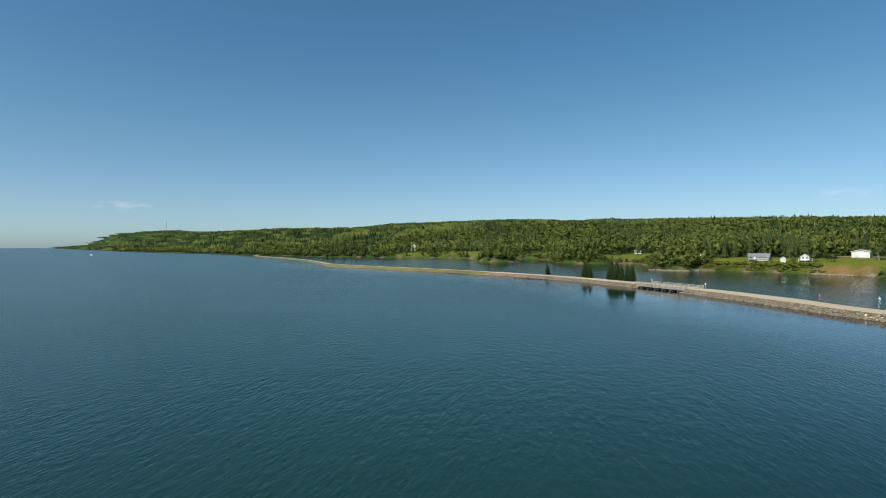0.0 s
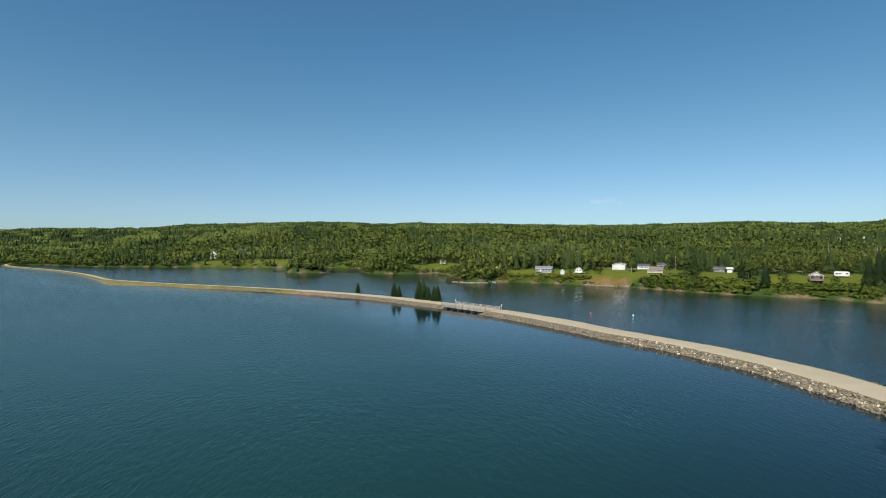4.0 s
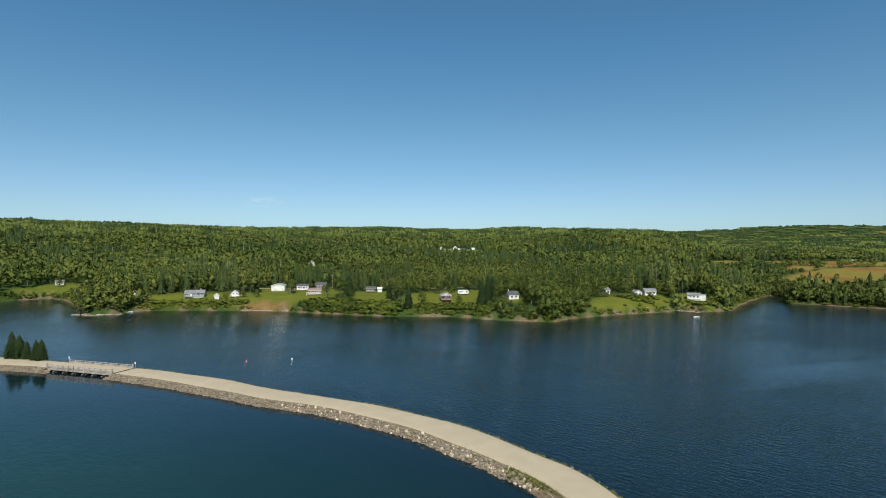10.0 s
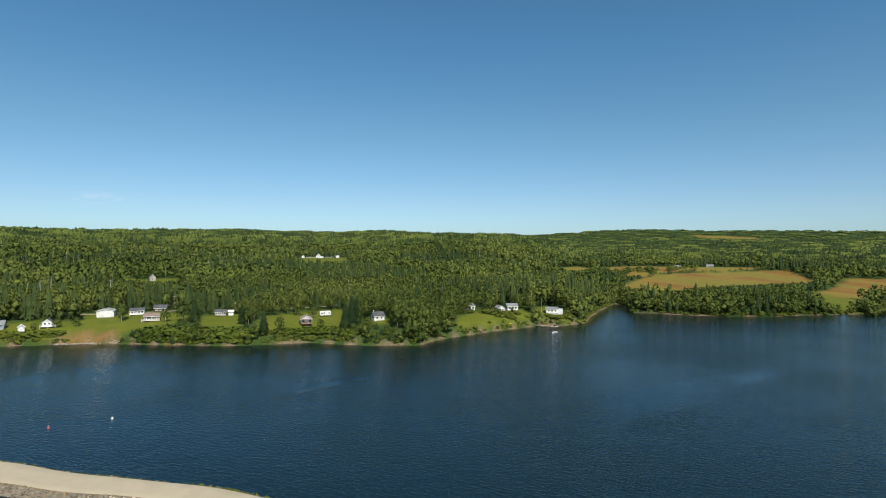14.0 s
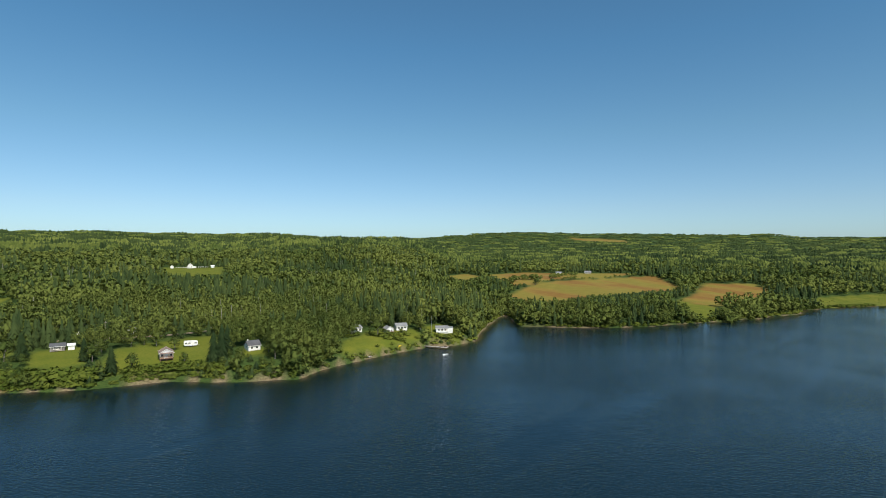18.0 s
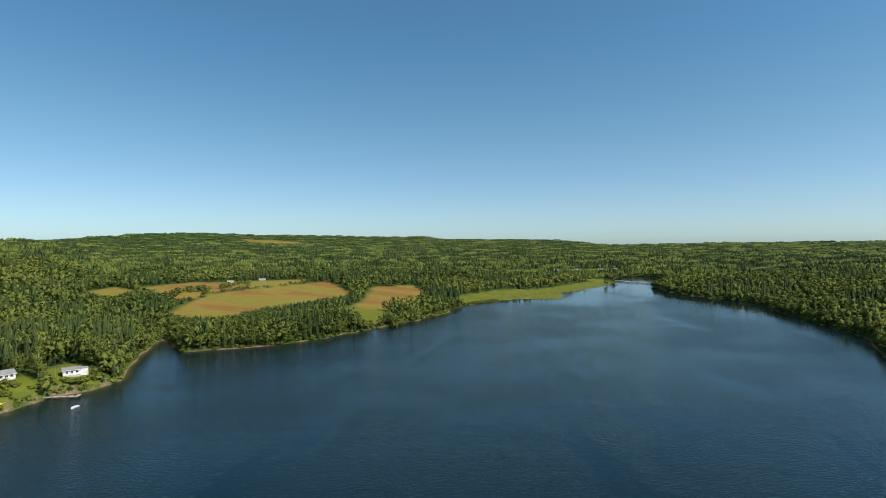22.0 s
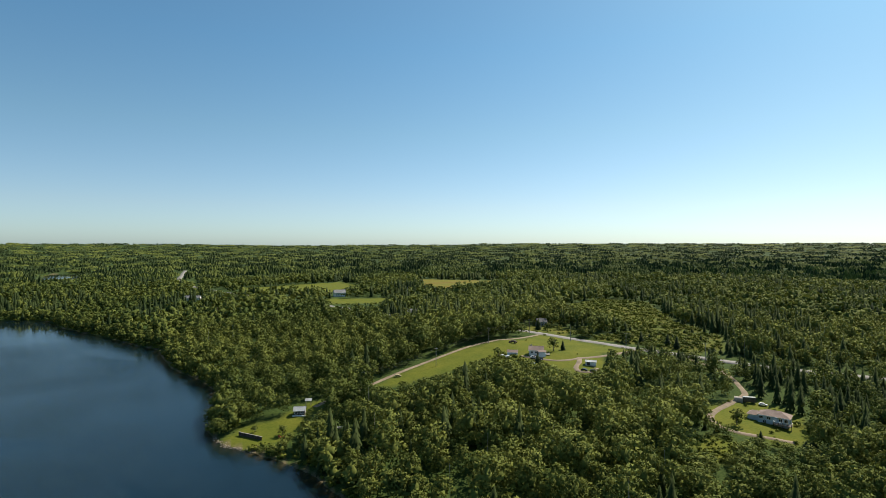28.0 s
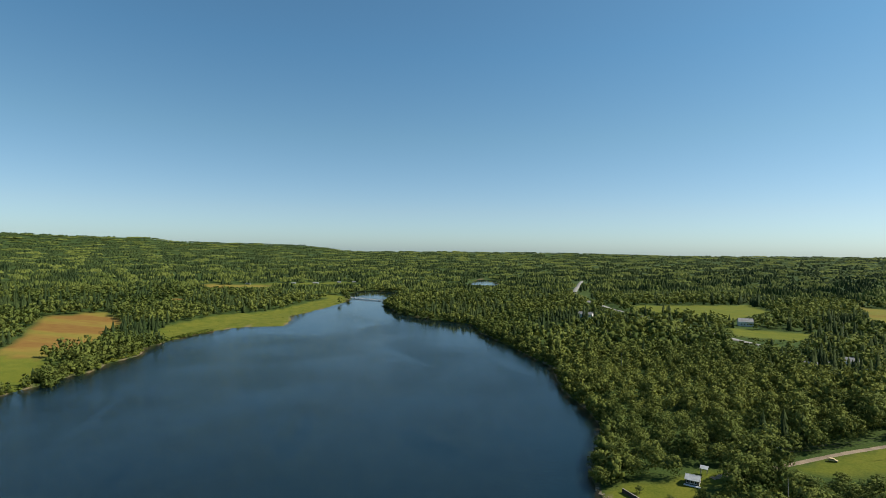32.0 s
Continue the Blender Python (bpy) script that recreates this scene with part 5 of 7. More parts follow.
def shore_houses():
    h = house("bungalow", "long blue-grey bungalow with a grey shingle roof", -127.7, 301, 14, 10.8, 6.2, 2.3, 1.4, BLUE_GREY, GREY_ROOF,
              windows=row("front", 5, 10, 0.9, 1.1, 1.0) + [("right", 0, 1.0, 1.2, 1.1)], doors=[("front", -2.0, 0.85, 1.95, WHITE)], chimney=(3, 0.5))
    deck(h, -5.2, -1.0, -5.2, -3.1, 0.3, GREY_WOOD, GREY_WOOD)
    house("shed", "small white garden shed with a steep roof on the lawn", -114.5, 296.5, 20, 2.7, 2.6, 2.0, 1.1, WHITE, WHITE, "y", doors=[("front", 0, 1.0, 1.9, CREAM)], category="shed")
    h = house("cottage", "small white cottage with a dark roof among shore trees", -106.3, 302, 12, 4.2, 4.4, 2.2, 1.4, WHITE, DARK_ROOF, "y", windows=row("front", 2, 3.6, 0.9, 0.8, 1.0))
    deck(h, -2.8, 3.8, -4.2, -2.2, 0.3, WHITE, WHITE)
    h = house("garage", "large white metal garage with a low roof", -88.0, 321, 6, 8.2, 7.6, 3.3, 1.0, WHITE, TIN_ROOF, "y", doors=[("front", -2.3, 2.8, 2.7, CREAM), ("front", 2.3, 2.8, 2.7, CREAM)], category="garage")
    h = house("bungalow", "white bungalow with a dark roof and long veranda", -75, 325, 8, 7.2, 5.4, 2.2, 1.3, WHITE, DARK_ROOF, windows=row("front", 4, 6.6, 0.8, 1.1, 1.0), doors=[("right", 0.5, 0.9, 2.0, CREAM)])
    deck(h, -3.6, 3.6, -4.6, -2.7, 0.3, WHITE, WHITE)
    h = house("cottage", "red-brown roofed cottage with a glazed porch and white deck", -63.8, 304.5, 10, 7.4, 5.4, 2.2, 1.2, DECK_WOOD, BROWN_ROOF, windows=row("front", 6, 7.0, 0.6, 0.95, 1.3), doors=[("left", 0, 0.9, 2.0, WHITE)])
    deck(h, -4.8, 4.0, -5.0, -2.7, 0.2, CREAM, WHITE)
    house("house", "dark grey roofed house behind the shore cottages", -66, 333.5, 5, 6.6, 5.6, 2.3, 1.6, DARK_WOOD, DARK_ROOF, windows=row("front", 3, 6, 0.9, 1.0, 1.0))
    h = house("cottage", "low dark cottage with a black roof on a mown lawn", -33.2, 309, 4, 5.8, 5.0, 2.1, 1.1, DARK_WOOD, DARK_ROOF, windows=row("front", 5, 5.4, 0.7, 0.8, 1.1))
    deck(h, -2.9, 2.8, -3.9, -2.5, 0.25, GREY_WOOD, GREY_WOOD)
    house("shed", "white flat-fronted shed beside the dark cottage", -28.3, 308, 6, 2.6, 2.8, 2.2, 0.6, WHITE, WHITE, doors=[("front", 0, 0.9, 2.0, CREAM)], category="shed")
    house("shed", "tiny white shed at the wood's edge", -29.3, 341, 6, 2.3, 2.2, 2.2, 0.6, WHITE, GREY_ROOF, "y", doors=[("front", 0.2, 0.8, 1.8, DARK_WOOD)], category="shed")
    h = house("cabin", "beige cabin with a brown gable roof and wooden porch", 8.0, 278, 3, 5.6, 7.0, 2.3, 1.6, BEIGE, BROWN_ROOF, "y", WHITE, windows=[("front", -1.75, 0.8, 0.9, 1.0), ("front", 1.75, 0.8, 0.9, 1.0), ("left", -2, 1.0, 1.1, 1.0), ("left", 1.5, 1.0, 1.1, 1.0), ("right", 0, 1.0, 1.1, 1.0)],
              doors=[("front", 0.0, 1.3, 2.05, WHITE)], lift=0.5, foot=DARK_WOOD)
    deck(h, -2.6, 2.6, -5.2, -3.5, 0.1, DECK_WOOD, DECK_WOOD, True, -0.8)
    part("porch_roof", prism([(-5.2, 2.1), (-3.5, 2.35), (-3.5, 2.45), (-5.2, 2.22)], -2.8, 2.8), BROWN_ROOF, h, "brown porch roof")
    for px in (-2.55, -0.9, 0.9, 2.55):
        part("porch_post", box(px - 0.06, px + 0.06, -5.1, -4.98, 0.1, 2.15), WHITE, h)
    part("gable_panel", prism([(-1.8, 2.45), (1.8, 2.45), (0, 3.45)], 3.52, 3.56), WHITE, h, "white gable panel").matrix_local = pose(0, 0, 0, 0, 0, -90)
    trailer(17.8, 294, 2)
    house("shed", "small pale shed at the back of the lawn", -8, 342, -10, 4.2, 4.2, 2.2, 1.2, CREAM, GREY_ROOF, "y", doors=[("front", 0, 1.2, 1.9, WHITE)], category="shed")
    house("cottage", "white cottage with a black roof half hidden by trees", 41.5, 275.5, 14, 5.8, 5.0, 2.4, 1.9, WHITE, DARK_ROOF, windows=row("front", 2, 5, 0.9, 0.9, 1.0) + [("left", 0, 1.0, 0.9, 1.0), ("left", 0, 3.0, 0.6, 0.7)], chimney=(-2.2, 0.4))
    house("cottage", "white cottage with a grey roof above a mown bank", 96.5, 301.5, 18, 5.2, 5.2, 2.5, 1.5, WHITE, GREY_ROOF, "x", windows=row("front", 2, 5, 0.8, 1.3, 1.2))
    h = house("cottage", "small white cottage beside tall shrubs", 112.6, 296, 8, 4.4, 4.6, 2.4, 1.4, WHITE, GREY_ROOF, "y", windows=row("front", 2, 3.6, 0.9, 0.9, 1.0))
    deck(h, -2.2, 2.2, -4.0, -2.3, 0.2, DECK_WOOD, DECK_WOOD)
    house("cottage", "white cottage with a grey hip-ended roof", 122, 302, -4, 6.8, 5.6, 2.4, 1.5, WHITE, GREY_ROOF, "x", windows=row("front", 3, 6, 0.9, 1.1, 1.0) + [("left", 0, 1.0, 1.0, 1.0)])
    h = house("bungalow", "white bungalow with a pale grey roof on the point", 142, 291.5, -22, 7.2, 5.2, 2.4, 1.0, WHITE, GREY_ROOF, windows=row("front", 3, 6, 0.9, 0.9, 1.0) + [("left", 0, 1.0, 0.8, 1.0)], doors=[("front", 3.0, 0.9, 2.0, CREAM)])
    part("annex", box(3.6, 6.6, -1.2, 2.4, -1.0, 2.4), WHITE, h, "flat-roofed white annex")
    part("annex_roof", box(3.5, 6.8, -1.4, 2.6, 2.4, 2.55), TIN_ROOF, h)
    m = base("mast", 135.5, 291, z_at(135.5, 291), 0, "tall thin steel mast beside the white bungalow", "mast")
    part("pole", tube([(0, 0, -0.3), (0, 0, 5), (0, 0, 9.5)], 0.07, 6, None, 0.04), CHROME, m)
    part("crossbar", beam((-0.6, 0, 8.8), (0.6, 0, 8.8), 0.05), CHROME, m)


def trailer(x, y, turn):
    ob = base("caravan", x, y, z_at(x, y) + 0.02, turn, "long white caravan parked on the grass", "caravan")
    bm = box(-2.8, 2.8, -1.1, 1.1, 0.5, 2.6)
    bmesh.ops.bevel(bm, geom=[e for e in bm.edges if abs(e.verts[0].co.y - e.verts[1].co.y) > 1], offset=0.35, segments=3, affect="EDGES")
    part("body", bm, WHITE, ob)
    for k in (-1.9, -0.6, 1.9):
        window(ob, "front", k, 1.4, 0.8, 0.6, 2.8, 1.1, CREAM)
    doorway(ob, "front", 0.7, 0.7, 1.7, 2.8, 1.1, CREAM, 0.6)
    for sx in (-0.4, 0.5):
        for sy in (-1.1, 1.1):
            part("wheel", tube([(sx, sy - 0.1, 0.33), (sx, sy + 0.1, 0.33)], 0.33, 12), RUBBER, ob)
    part("hitch", beam((2.7, 0, 0.5), (3.8, 0, 0.45), 0.12), CHROME, ob)


def car(x, y, turn, paint, label, big=False, lift=0.1):
    ob = base("car" if not big else "van", x, y, z_at(x, y) + lift, turn, label, "car" if not big else "van", "parked vehicles")
    k = 1.25 if big else 1.0
    ob.scale = (0.7, 0.7, 0.7)
    side = [(-2.1, 0.35), (2.1, 0.35), (2.15, 0.75), (1.2, 0.95), (0.6, 1.45 * k), (-1.3, 1.5 * k), (-1.95, 1.0), (-2.15, 0.8)]
    bm = prism(side, -0.85, 0.85)
    bmesh.ops.bevel(bm, geom=list(bm.edges), offset=0.06, segments=1, affect="EDGES")
    b = part("body", bm, paint, ob)
    b.matrix_local = pose(0, 0, 0, 0, 0, 90)
    glass = part("windows", prism([(0.95, 1.0), (0.55, 1.38 * k), (-1.25, 1.42 * k), (-1.75, 1.02)], -0.87, 0.87), GLASS, ob, "dark window band")
    glass.matrix_local = pose(0, 0, 0, 0, 0, 90)
    for sx in (-1.3, 1.3):
        for sy in (-0.82, 0.82):
            wh = part("wheel", tube([(sx, sy - 0.1, 0.32), (sx, sy + 0.1, 0.32)], 0.32, 12), RUBBER, ob)
            part("hub", tube([(sx, sy - 0.12, 0.32), (sx, sy + 0.12, 0.32)], 0.16, 8), CHROME, wh)
    for sy in (-0.6, 0.6):
        part("headlight", box(-2.2, -2.12, sy - 0.15, sy + 0.15, 0.62, 0.76), CREAM, ob)


def far_houses():
    h = house("farmhouse", "white hilltop house with a steep pale roof", 33, 719, -4, 6.2, 7.5, 2.8, 3.2, WHITE, WHITE, "y", windows=row("front", 2, 5, 0.9, 1.0, 1.2) + [("front", 0, 3.6, 0.8, 0.9)])
    part("annex", box(3.1, 6.5, -1.5, 3.5, 0, 2.3), WHITE, h)
    house("shed", "small white shed at the hilltop clearing", 14, 706, 0, 3.6, 3.6, 2.3, 1.4, WHITE, WHITE, "y", category="shed")
    house("shed", "white outbuilding at the end of a hilltop fence", 57, 722, 0, 4.2, 3.6, 2.3, 0.9, WHITE, WHITE, category="shed")
    f = base("fence", 18, 712, z_at(18, 712), 14, "low white board fence on the hilltop", "fence")
    for k in range(14):
        part("post", box(k * 2.7 - 0.07, k * 2.7 + 0.07, -0.07, 0.07, -0.6, 1.3), WHITE, f)
    for zz in (0.4, 0.9):
        part("rail", box(0, 35.1, -0.03, 0.03, zz, zz + 0.1), WHITE, f)
    house("house", "white two-storey house high on the wooded slope", -326, 757, 20, 9.5, 6.5, 4.6, 1.8, WHITE, GREY_ROOF, windows=row("front", 4, 9, 0.9, 1.2, 1.1) + row("front", 4, 9, 3.0, 1.2, 1.1))
    h = house("barn", "grey gabled barn with a thin spire among trees", -107.7, 500, 20, 4.6, 5.0, 3.2, 2.8, GREY_WOOD, GREY_ROOF, "y", windows=[("front", 0, 1.4, 0.9, 1.2)], category="barn", lift=-0.4)
    part("spire", tube([(0, 0, 5.8), (0, 0, 6.6), (0, 0, 7.8)], 0.2, 6, None, 0.05), GREY_WOOD, h)
    h = house("house", "white steep-gabled house beside a meadow", -592, 390, 40, 8.5, 9, 4.6, 4.4, WHITE, GREY_ROOF, "y", windows=row("front", 2, 6, 1.0, 1.1, 1.4) + row("front", 2, 4, 3.6, 1.0, 1.2), lift=1.0)
    h = house("house", "dark steep-roofed house above the meadow", -597, 433, 35, 12, 8, 3.0, 4.6, CREAM, DARK_ROOF, "x", windows=row("front", 4, 12, 0.9, 1.5, 1.3), lift=2.0)
    house("boathouse", "low grey boathouse near the water", -578, 358, 35, 8, 6, 2.5, 2.0, GREY_WOOD, GREY_ROOF, "x", windows=row("front", 2, 6, 0.9, 1.4, 1.0), category="boathouse")
    house("house", "grey-roofed house behind a wooded islet", -444, 407, 40, 10, 7, 2.8, 2.6, CREAM, GREY_ROOF, "x", windows=row("front", 4, 10, 0.9, 1.3, 1.2), lift=0.6)
    house("house", "brown-roofed house showing above the trees", -410, 468, 35, 9, 8, 6.0, 2.4, CREAM, BROWN_ROOF, "x", windows=row("front", 3, 8, 3.6, 1.2, 1.1), lift=1.0)
    h = house("cottage", "white cottage at the back of a green cove", -248.6, 373, 30, 7, 6, 2.6, 1.8, WHITE, GREY_ROOF, "x", windows=row("front", 3, 6, 0.9, 1.1, 1.0))
    h.scale = (0.68, 0.68, 0.68)
    h = house("cottage", "tan-roofed cottage under trees beside the sand point", -155.5, 292, 22, 6.0, 6, 2.3, 2.4, BEIGE, BROWN_ROOF, "y", windows=row("front", 2, 5, 0.9, 1.0, 1.0))
    d = base("dome", -696, 844, z_at(-696, 844) + 6, 0, "white domed tank above the trees", "tank")
    bm = bmesh.new()
    bmesh.ops.create_uvsphere(bm, u_segments=16, v_segments=10, radius=5)
    part("shell", bm, WHITE, d)
    part("drum", tube([(0, 0, -7), (0, 0, 0)], 4.8, 16), WHITE, d)
    h = house("barn", "long grey barn behind the brown field", 500, 575, -42, 11, 6.5, 3.2, 2.2, GREY_WOOD, GREY_ROOF, category="barn", lift=-0.6)
    h.scale = (0.75, 0.75, 0.75)
    h = house("barn", "white farm building behind the brown field", 466, 592, -40, 11, 7, 3.0, 1.8, WHITE, GREY_ROOF, category="barn", lift=-0.6)
    h.scale = (0.7, 0.7, 0.7)
    house("farmhouse", "grey house beside a bright green field", 566, -212, -105, 13, 9, 4.2, 3.0, CREAM, GREY_ROOF, "x", windows=row("front", 4, 11, 1.0, 1.3, 1.3), lift=0.5)
    for k, (x, y, w) in enumerate(((391, -188, 9), (380, -159, 8), (317, -177, 10), (297, -231, 7), (636, -84, 16))):
        house("house", ("grey-roofed house nearly hidden in the woods", "small grey cottage in a woodland gap", "dark house under tall spruces", "pale house beside the main road", "white farm building among trees")[k], x, y, -120, w, 7, 3.2, 2.2,
              (WHITE, CREAM, DARK_WOOD, BLUE_GREY, WHITE)[k], (GREY_ROOF, GREY_ROOF, DARK_ROOF, DARK_ROOF, GREY_ROOF)[k], windows=row("front", 3, w - 1, 1.0, 1.0, 1.1), lift=0.1)
    for k, (x, y, w, c) in enumerate(((1180, 368, 15, WHITE), (1246, 300, 16, WHITE), (1084, 472, 12, CREAM), (1225, 330, 10, WHITE), (1150, 405, 12, WHITE))):
        house("house", "far white house at the edge of the woods", x, y, -75, w, 7, 3.0, 2.0, c, GREY_ROOF, windows=row("front", 5, w - 2, 1.0, 1.6, 1.3), group="far village houses", lift=-0.8).scale = (0.8 - 0.06 * (k % 3),) * 3


def radio_mast():
    x, y = -2644, 456
    m = base("radio_mast", x, y, z_at(x, y), 0, "slim guyed radio mast on the far wooded ridge", "mast")
    for k in range(3):
        a = k * 2 * math.pi / 3
        part("leg", tube([(math.cos(a) * 0.7, math.sin(a) * 0.7, -2), (math.cos(a) * 0.6, math.sin(a) * 0.6, 26), (math.cos(a) * 0.4, math.sin(a) * 0.4, 50)], 0.22, 5), CHROME, m)
        part("guy", tube([(math.cos(a) * 0.6, math.sin(a) * 0.6, 40), (math.cos(a) * 24, math.sin(a) * 24, 0)], 0.04, 4), CHROME, m)
    for k in range(12):
        part("brace", beam((-0.6, -0.35, 2 + 4 * k), (0.6, 0.35, 4 + 4 * k), 0.16), CHROME, m)


def south_houses():
    # the dark wall colour holds the shade on the hut's porch side
    h = house("hut", "grey tin-roofed lakeside hut with a screened porch, shaded side painted dark", 244.5, -43, -118, 5.6, 5.4, 2.4, 1.3, DARK_WOOD, TIN_ROOF, "x", windows=row("front", 3, 5, 0.8, 1.3, 1.2) + [("right", 0, 1.0, 1.0, 1.0)], doors=[("front", 2.2, 0.8, 2.0, DARK_WOOD)], category="hut")
    h.scale = (0.74, 0.74, 0.74)
    # cream panel over the dark end wall: the gable's sunlight put into colour
    part("gable_wall", prism([(-2.6, 0.02), (2.6, 0.02), (2.6, 2.4), (0, 3.6), (-2.6, 2.4)], 2.81, 2.86), CREAM, h, "gable wall painted a sunlit cream")
    part("deck", box(-3.4, 3.4, -4.2, -2.7, -0.1, 0.12), WHITE, h, "white painted deck edge")
    s = base("shelter", 250.6, -49, z_at(250.6, -49), -120, "small open-fronted shelter beside the hut", "shelter")
    for px in (-1, 1):
        for py in (-0.9, 0.9):
            part("post", box(px - 0.06, px + 0.06, py - 0.06, py + 0.06, -0.3, 2.2), GREY_WOOD, s)
    part("roof", prism([(-1.2, 2.1), (1.2, 2.5), (1.2, 2.6), (-1.2, 2.2)], -1.3, 1.3), TIN_ROOF, s)
    w = base("sea_wall", 237.2, -22.0, z_at(237.2, -22) - 0.2, -153, "weathered timber retaining wall on the shore", "wall")
    for k in range(22):
        part("plank", box(-5.5 + k * 0.5, -5.03 + k * 0.5, -0.06, 0.06 + 0.02 * (k % 3), -0.8, 1.35 + 0.05 * (k % 4)), DARK_WOOD, w)
    for k in range(6):
        part("pile", box(-5.4 + k * 2.1, -5.2 + k * 2.1, -0.28, -0.07, -0.8, 1.45), DARK_WOOD, w)
    part("cap", box(-5.6, 5.6, -0.2, 0.15, 1.45, 1.55), GREY_WOOD, w)
    h = house("farmhouse", "white farmhouse with a brown roof beside parked cars", 232.5, -160, -138, 7.6, 6.0, 2.7, 1.7, WHITE, BROWN_ROOF, "x", windows=row("front", 3, 6.5, 1.0, 1.0, 1.0) + [("left", 0, 1.1, 1.0, 1.0), ("right", 0, 1.1, 1.0, 1.0)], doors=[("front", 0.9, 0.9, 2.0, DARK_WOOD)], chimney=(-2.8, 0.6))
    part("wing", box(1.5, 5.2, -5.0, -3.0, -1.0, 2.3), WHITE, h, "lower white wing")
    part("wing_roof", prism([(-5.3, 2.2), (-3.0, 2.8), (-3.0, 2.92), (-5.3, 2.32)], 1.2, 5.5), BROWN_ROOF, h)
    deck(h, 3.9, 7.4, -2.6, 1.0, 0.5, GREY_WOOD, GREY_WOOD)
    h = house("garage", "low garage with a tan roof and white doors", 240.0, -151, -134, 7.4, 4.8, 2.1, 1.2, CREAM, BROWN_ROOF, "x", doors=[("front", -2.6, 2.4, 2.0, WHITE), ("front", 0.6, 2.4, 2.0, WHITE)], category="garage")
    h.scale = (0.68, 0.68, 0.75)
    h = house("shed", "white flat metal workshop on a gravel loop", 203.5, -165.5, -144, 6.8, 4.2, 2.3, 0.6, WHITE, TIN_ROOF, "x", doors=[("front", -1.5, 2.2, 2.1, DARK_WOOD)], category="shed")
    h.scale = (0.68, 0.68, 0.75)
    # backlit white walls: their blue shade is put into the wall colour
    h = house("bungalow", "large white bungalow with a brown hipped roof", 128, -171.5, -166, 10.6, 6.6, 3.0, 1.7, PALE_BLUE, BROWN_ROOF, "hip", windows=[("front", -4.2, 1.6, 1.2, 0.9), ("front", -1.6, 1.6, 1.2, 0.9), ("front", -3.0, 0.2, 1.0, 0.9), ("front", 2.4, 1.2, 1.0, 1.4), ("front", 4.2, 1.2, 1.0, 1.4)], doors=[("front", 0.9, 0.9, 2.0, WHITE)], trim=WHITE, lift=0.2)
    deck(h, 0.2, 6.4, -5.8, -3.3, 0.9, DARK_WOOD, WHITE, True, -0.5)
    part("garage_wing", box(-9.0, -5.3, -2.6, 2.8, -1.2, 2.3), PALE_BLUE, h, "white garage wing coloured as in blue shade")
    bm = bmesh.new()
    lo = [bm.verts.new(p) for p in ((-9.4, -3.0, 2.3), (-5.1, -3.0, 2.3), (-5.1, 3.2, 2.3), (-9.4, 3.2, 2.3))]
    up = [bm.verts.new((-7.6, 0, 3.5)), bm.verts.new((-5.1, 0, 3.5))]
    for f in ((lo[0], lo[1], up[1], up[0]), (lo[2], lo[3], up[0], up[1]), (lo[3], lo[0], up[0]), (lo[1], lo[2], up[1]), (lo[3], lo[2], lo[1], lo[0])):
        bm.faces.new(f)
    part("garage_roof", bm, BROWN_ROOF, h)
    s = base("shed", 145.5, -182, z_at(145.5, -182), -150, "round-roofed grey shed beside a drive", "shed")
    s.scale = (0.72, 0.72, 0.72)
    arch = [(1.7 * math.cos(k * math.pi / 10), 1.3 + 1.2 * math.sin(k * math.pi / 10)) for k in range(11)]
    part("shell", prism([(1.7, -0.4)] + arch + [(-1.7, -0.4)], -2.0, 2.0), GREY_WOOD, s)
    part("door", box(2.0, 2.06, -0.8, 0.8, 0, 1.9), DARK_WOOD, s)
    m = base("motorhome", 142.4, -184, z_at(142.4, -184) + 0.1, 40, "silver and dark motorhome parked at the drive's end", "motorhome")
    m.scale = (0.75, 0.75, 0.75)
    bm = prism([(-3.2, 0.5), (3.2, 0.5), (3.2, 2.4), (2.8, 2.9), (-2.8, 2.9), (-3.2, 2.3)], -1.15, 1.15)
    bmesh.ops.bevel(bm, geom=list(bm.edges), offset=0.12, segments=2, affect="EDGES")
    part("body", bm, PAINT_DARK, m).matrix_local = pose(0, 0, 0, 0, 0, 90)
    part("roof_panel", box(-2.9, 2.9, -0.95, 0.95, 2.9, 3.0), TIN_ROOF, m, "pale metal roof")
    for sx in (-2, 2):
        for sy in (-1.0, 1.0):
            part("wheel", tube([(sx, sy - 0.12, 0.4), (sx, sy + 0.12, 0.4)], 0.4, 12), RUBBER, m)
    car(138, -185.5, 30, PAINT_WHITE, "white car parked behind a bungalow")
    car(254.6, -93.5, 60, PAINT_TAN, "tan and dark car on the lane's verge")
    car(229, -154.5, 60, PAINT_WHITE, "white car beside the farmhouse")
    car(226.5, -152.5, 20, PAINT_DARK, "dark car in the farmyard")
    car(224, -154.6, -30, PAINT_DARK, "black pickup in the farmyard", True)
    car(238.2, -146.6, 70, PAINT_WHITE, "white car by the low garage")
    car(241.4, -145.8, 60, PAINT_WHITE, "pale car on the grass by the garage")
    car(222.5, -147.2, 10, PAINT_WHITE, "small white car on the gravel")
    car(199.3, -156, 20, PAINT_DARK, "black car on the gravel loop")
    car(196.6, -158.5, 50, PAINT_DARK, "black car near the white workshop")
    t = base("tractor", 257.5, -168, z_at(257.5, -168), 20, "dark old hay wagon on the lawn's edge", "wagon")
    part("bed", box(-2.2, 2.2, -0.9, 0.9, 0.75, 0.95), DARK_WOOD, t)
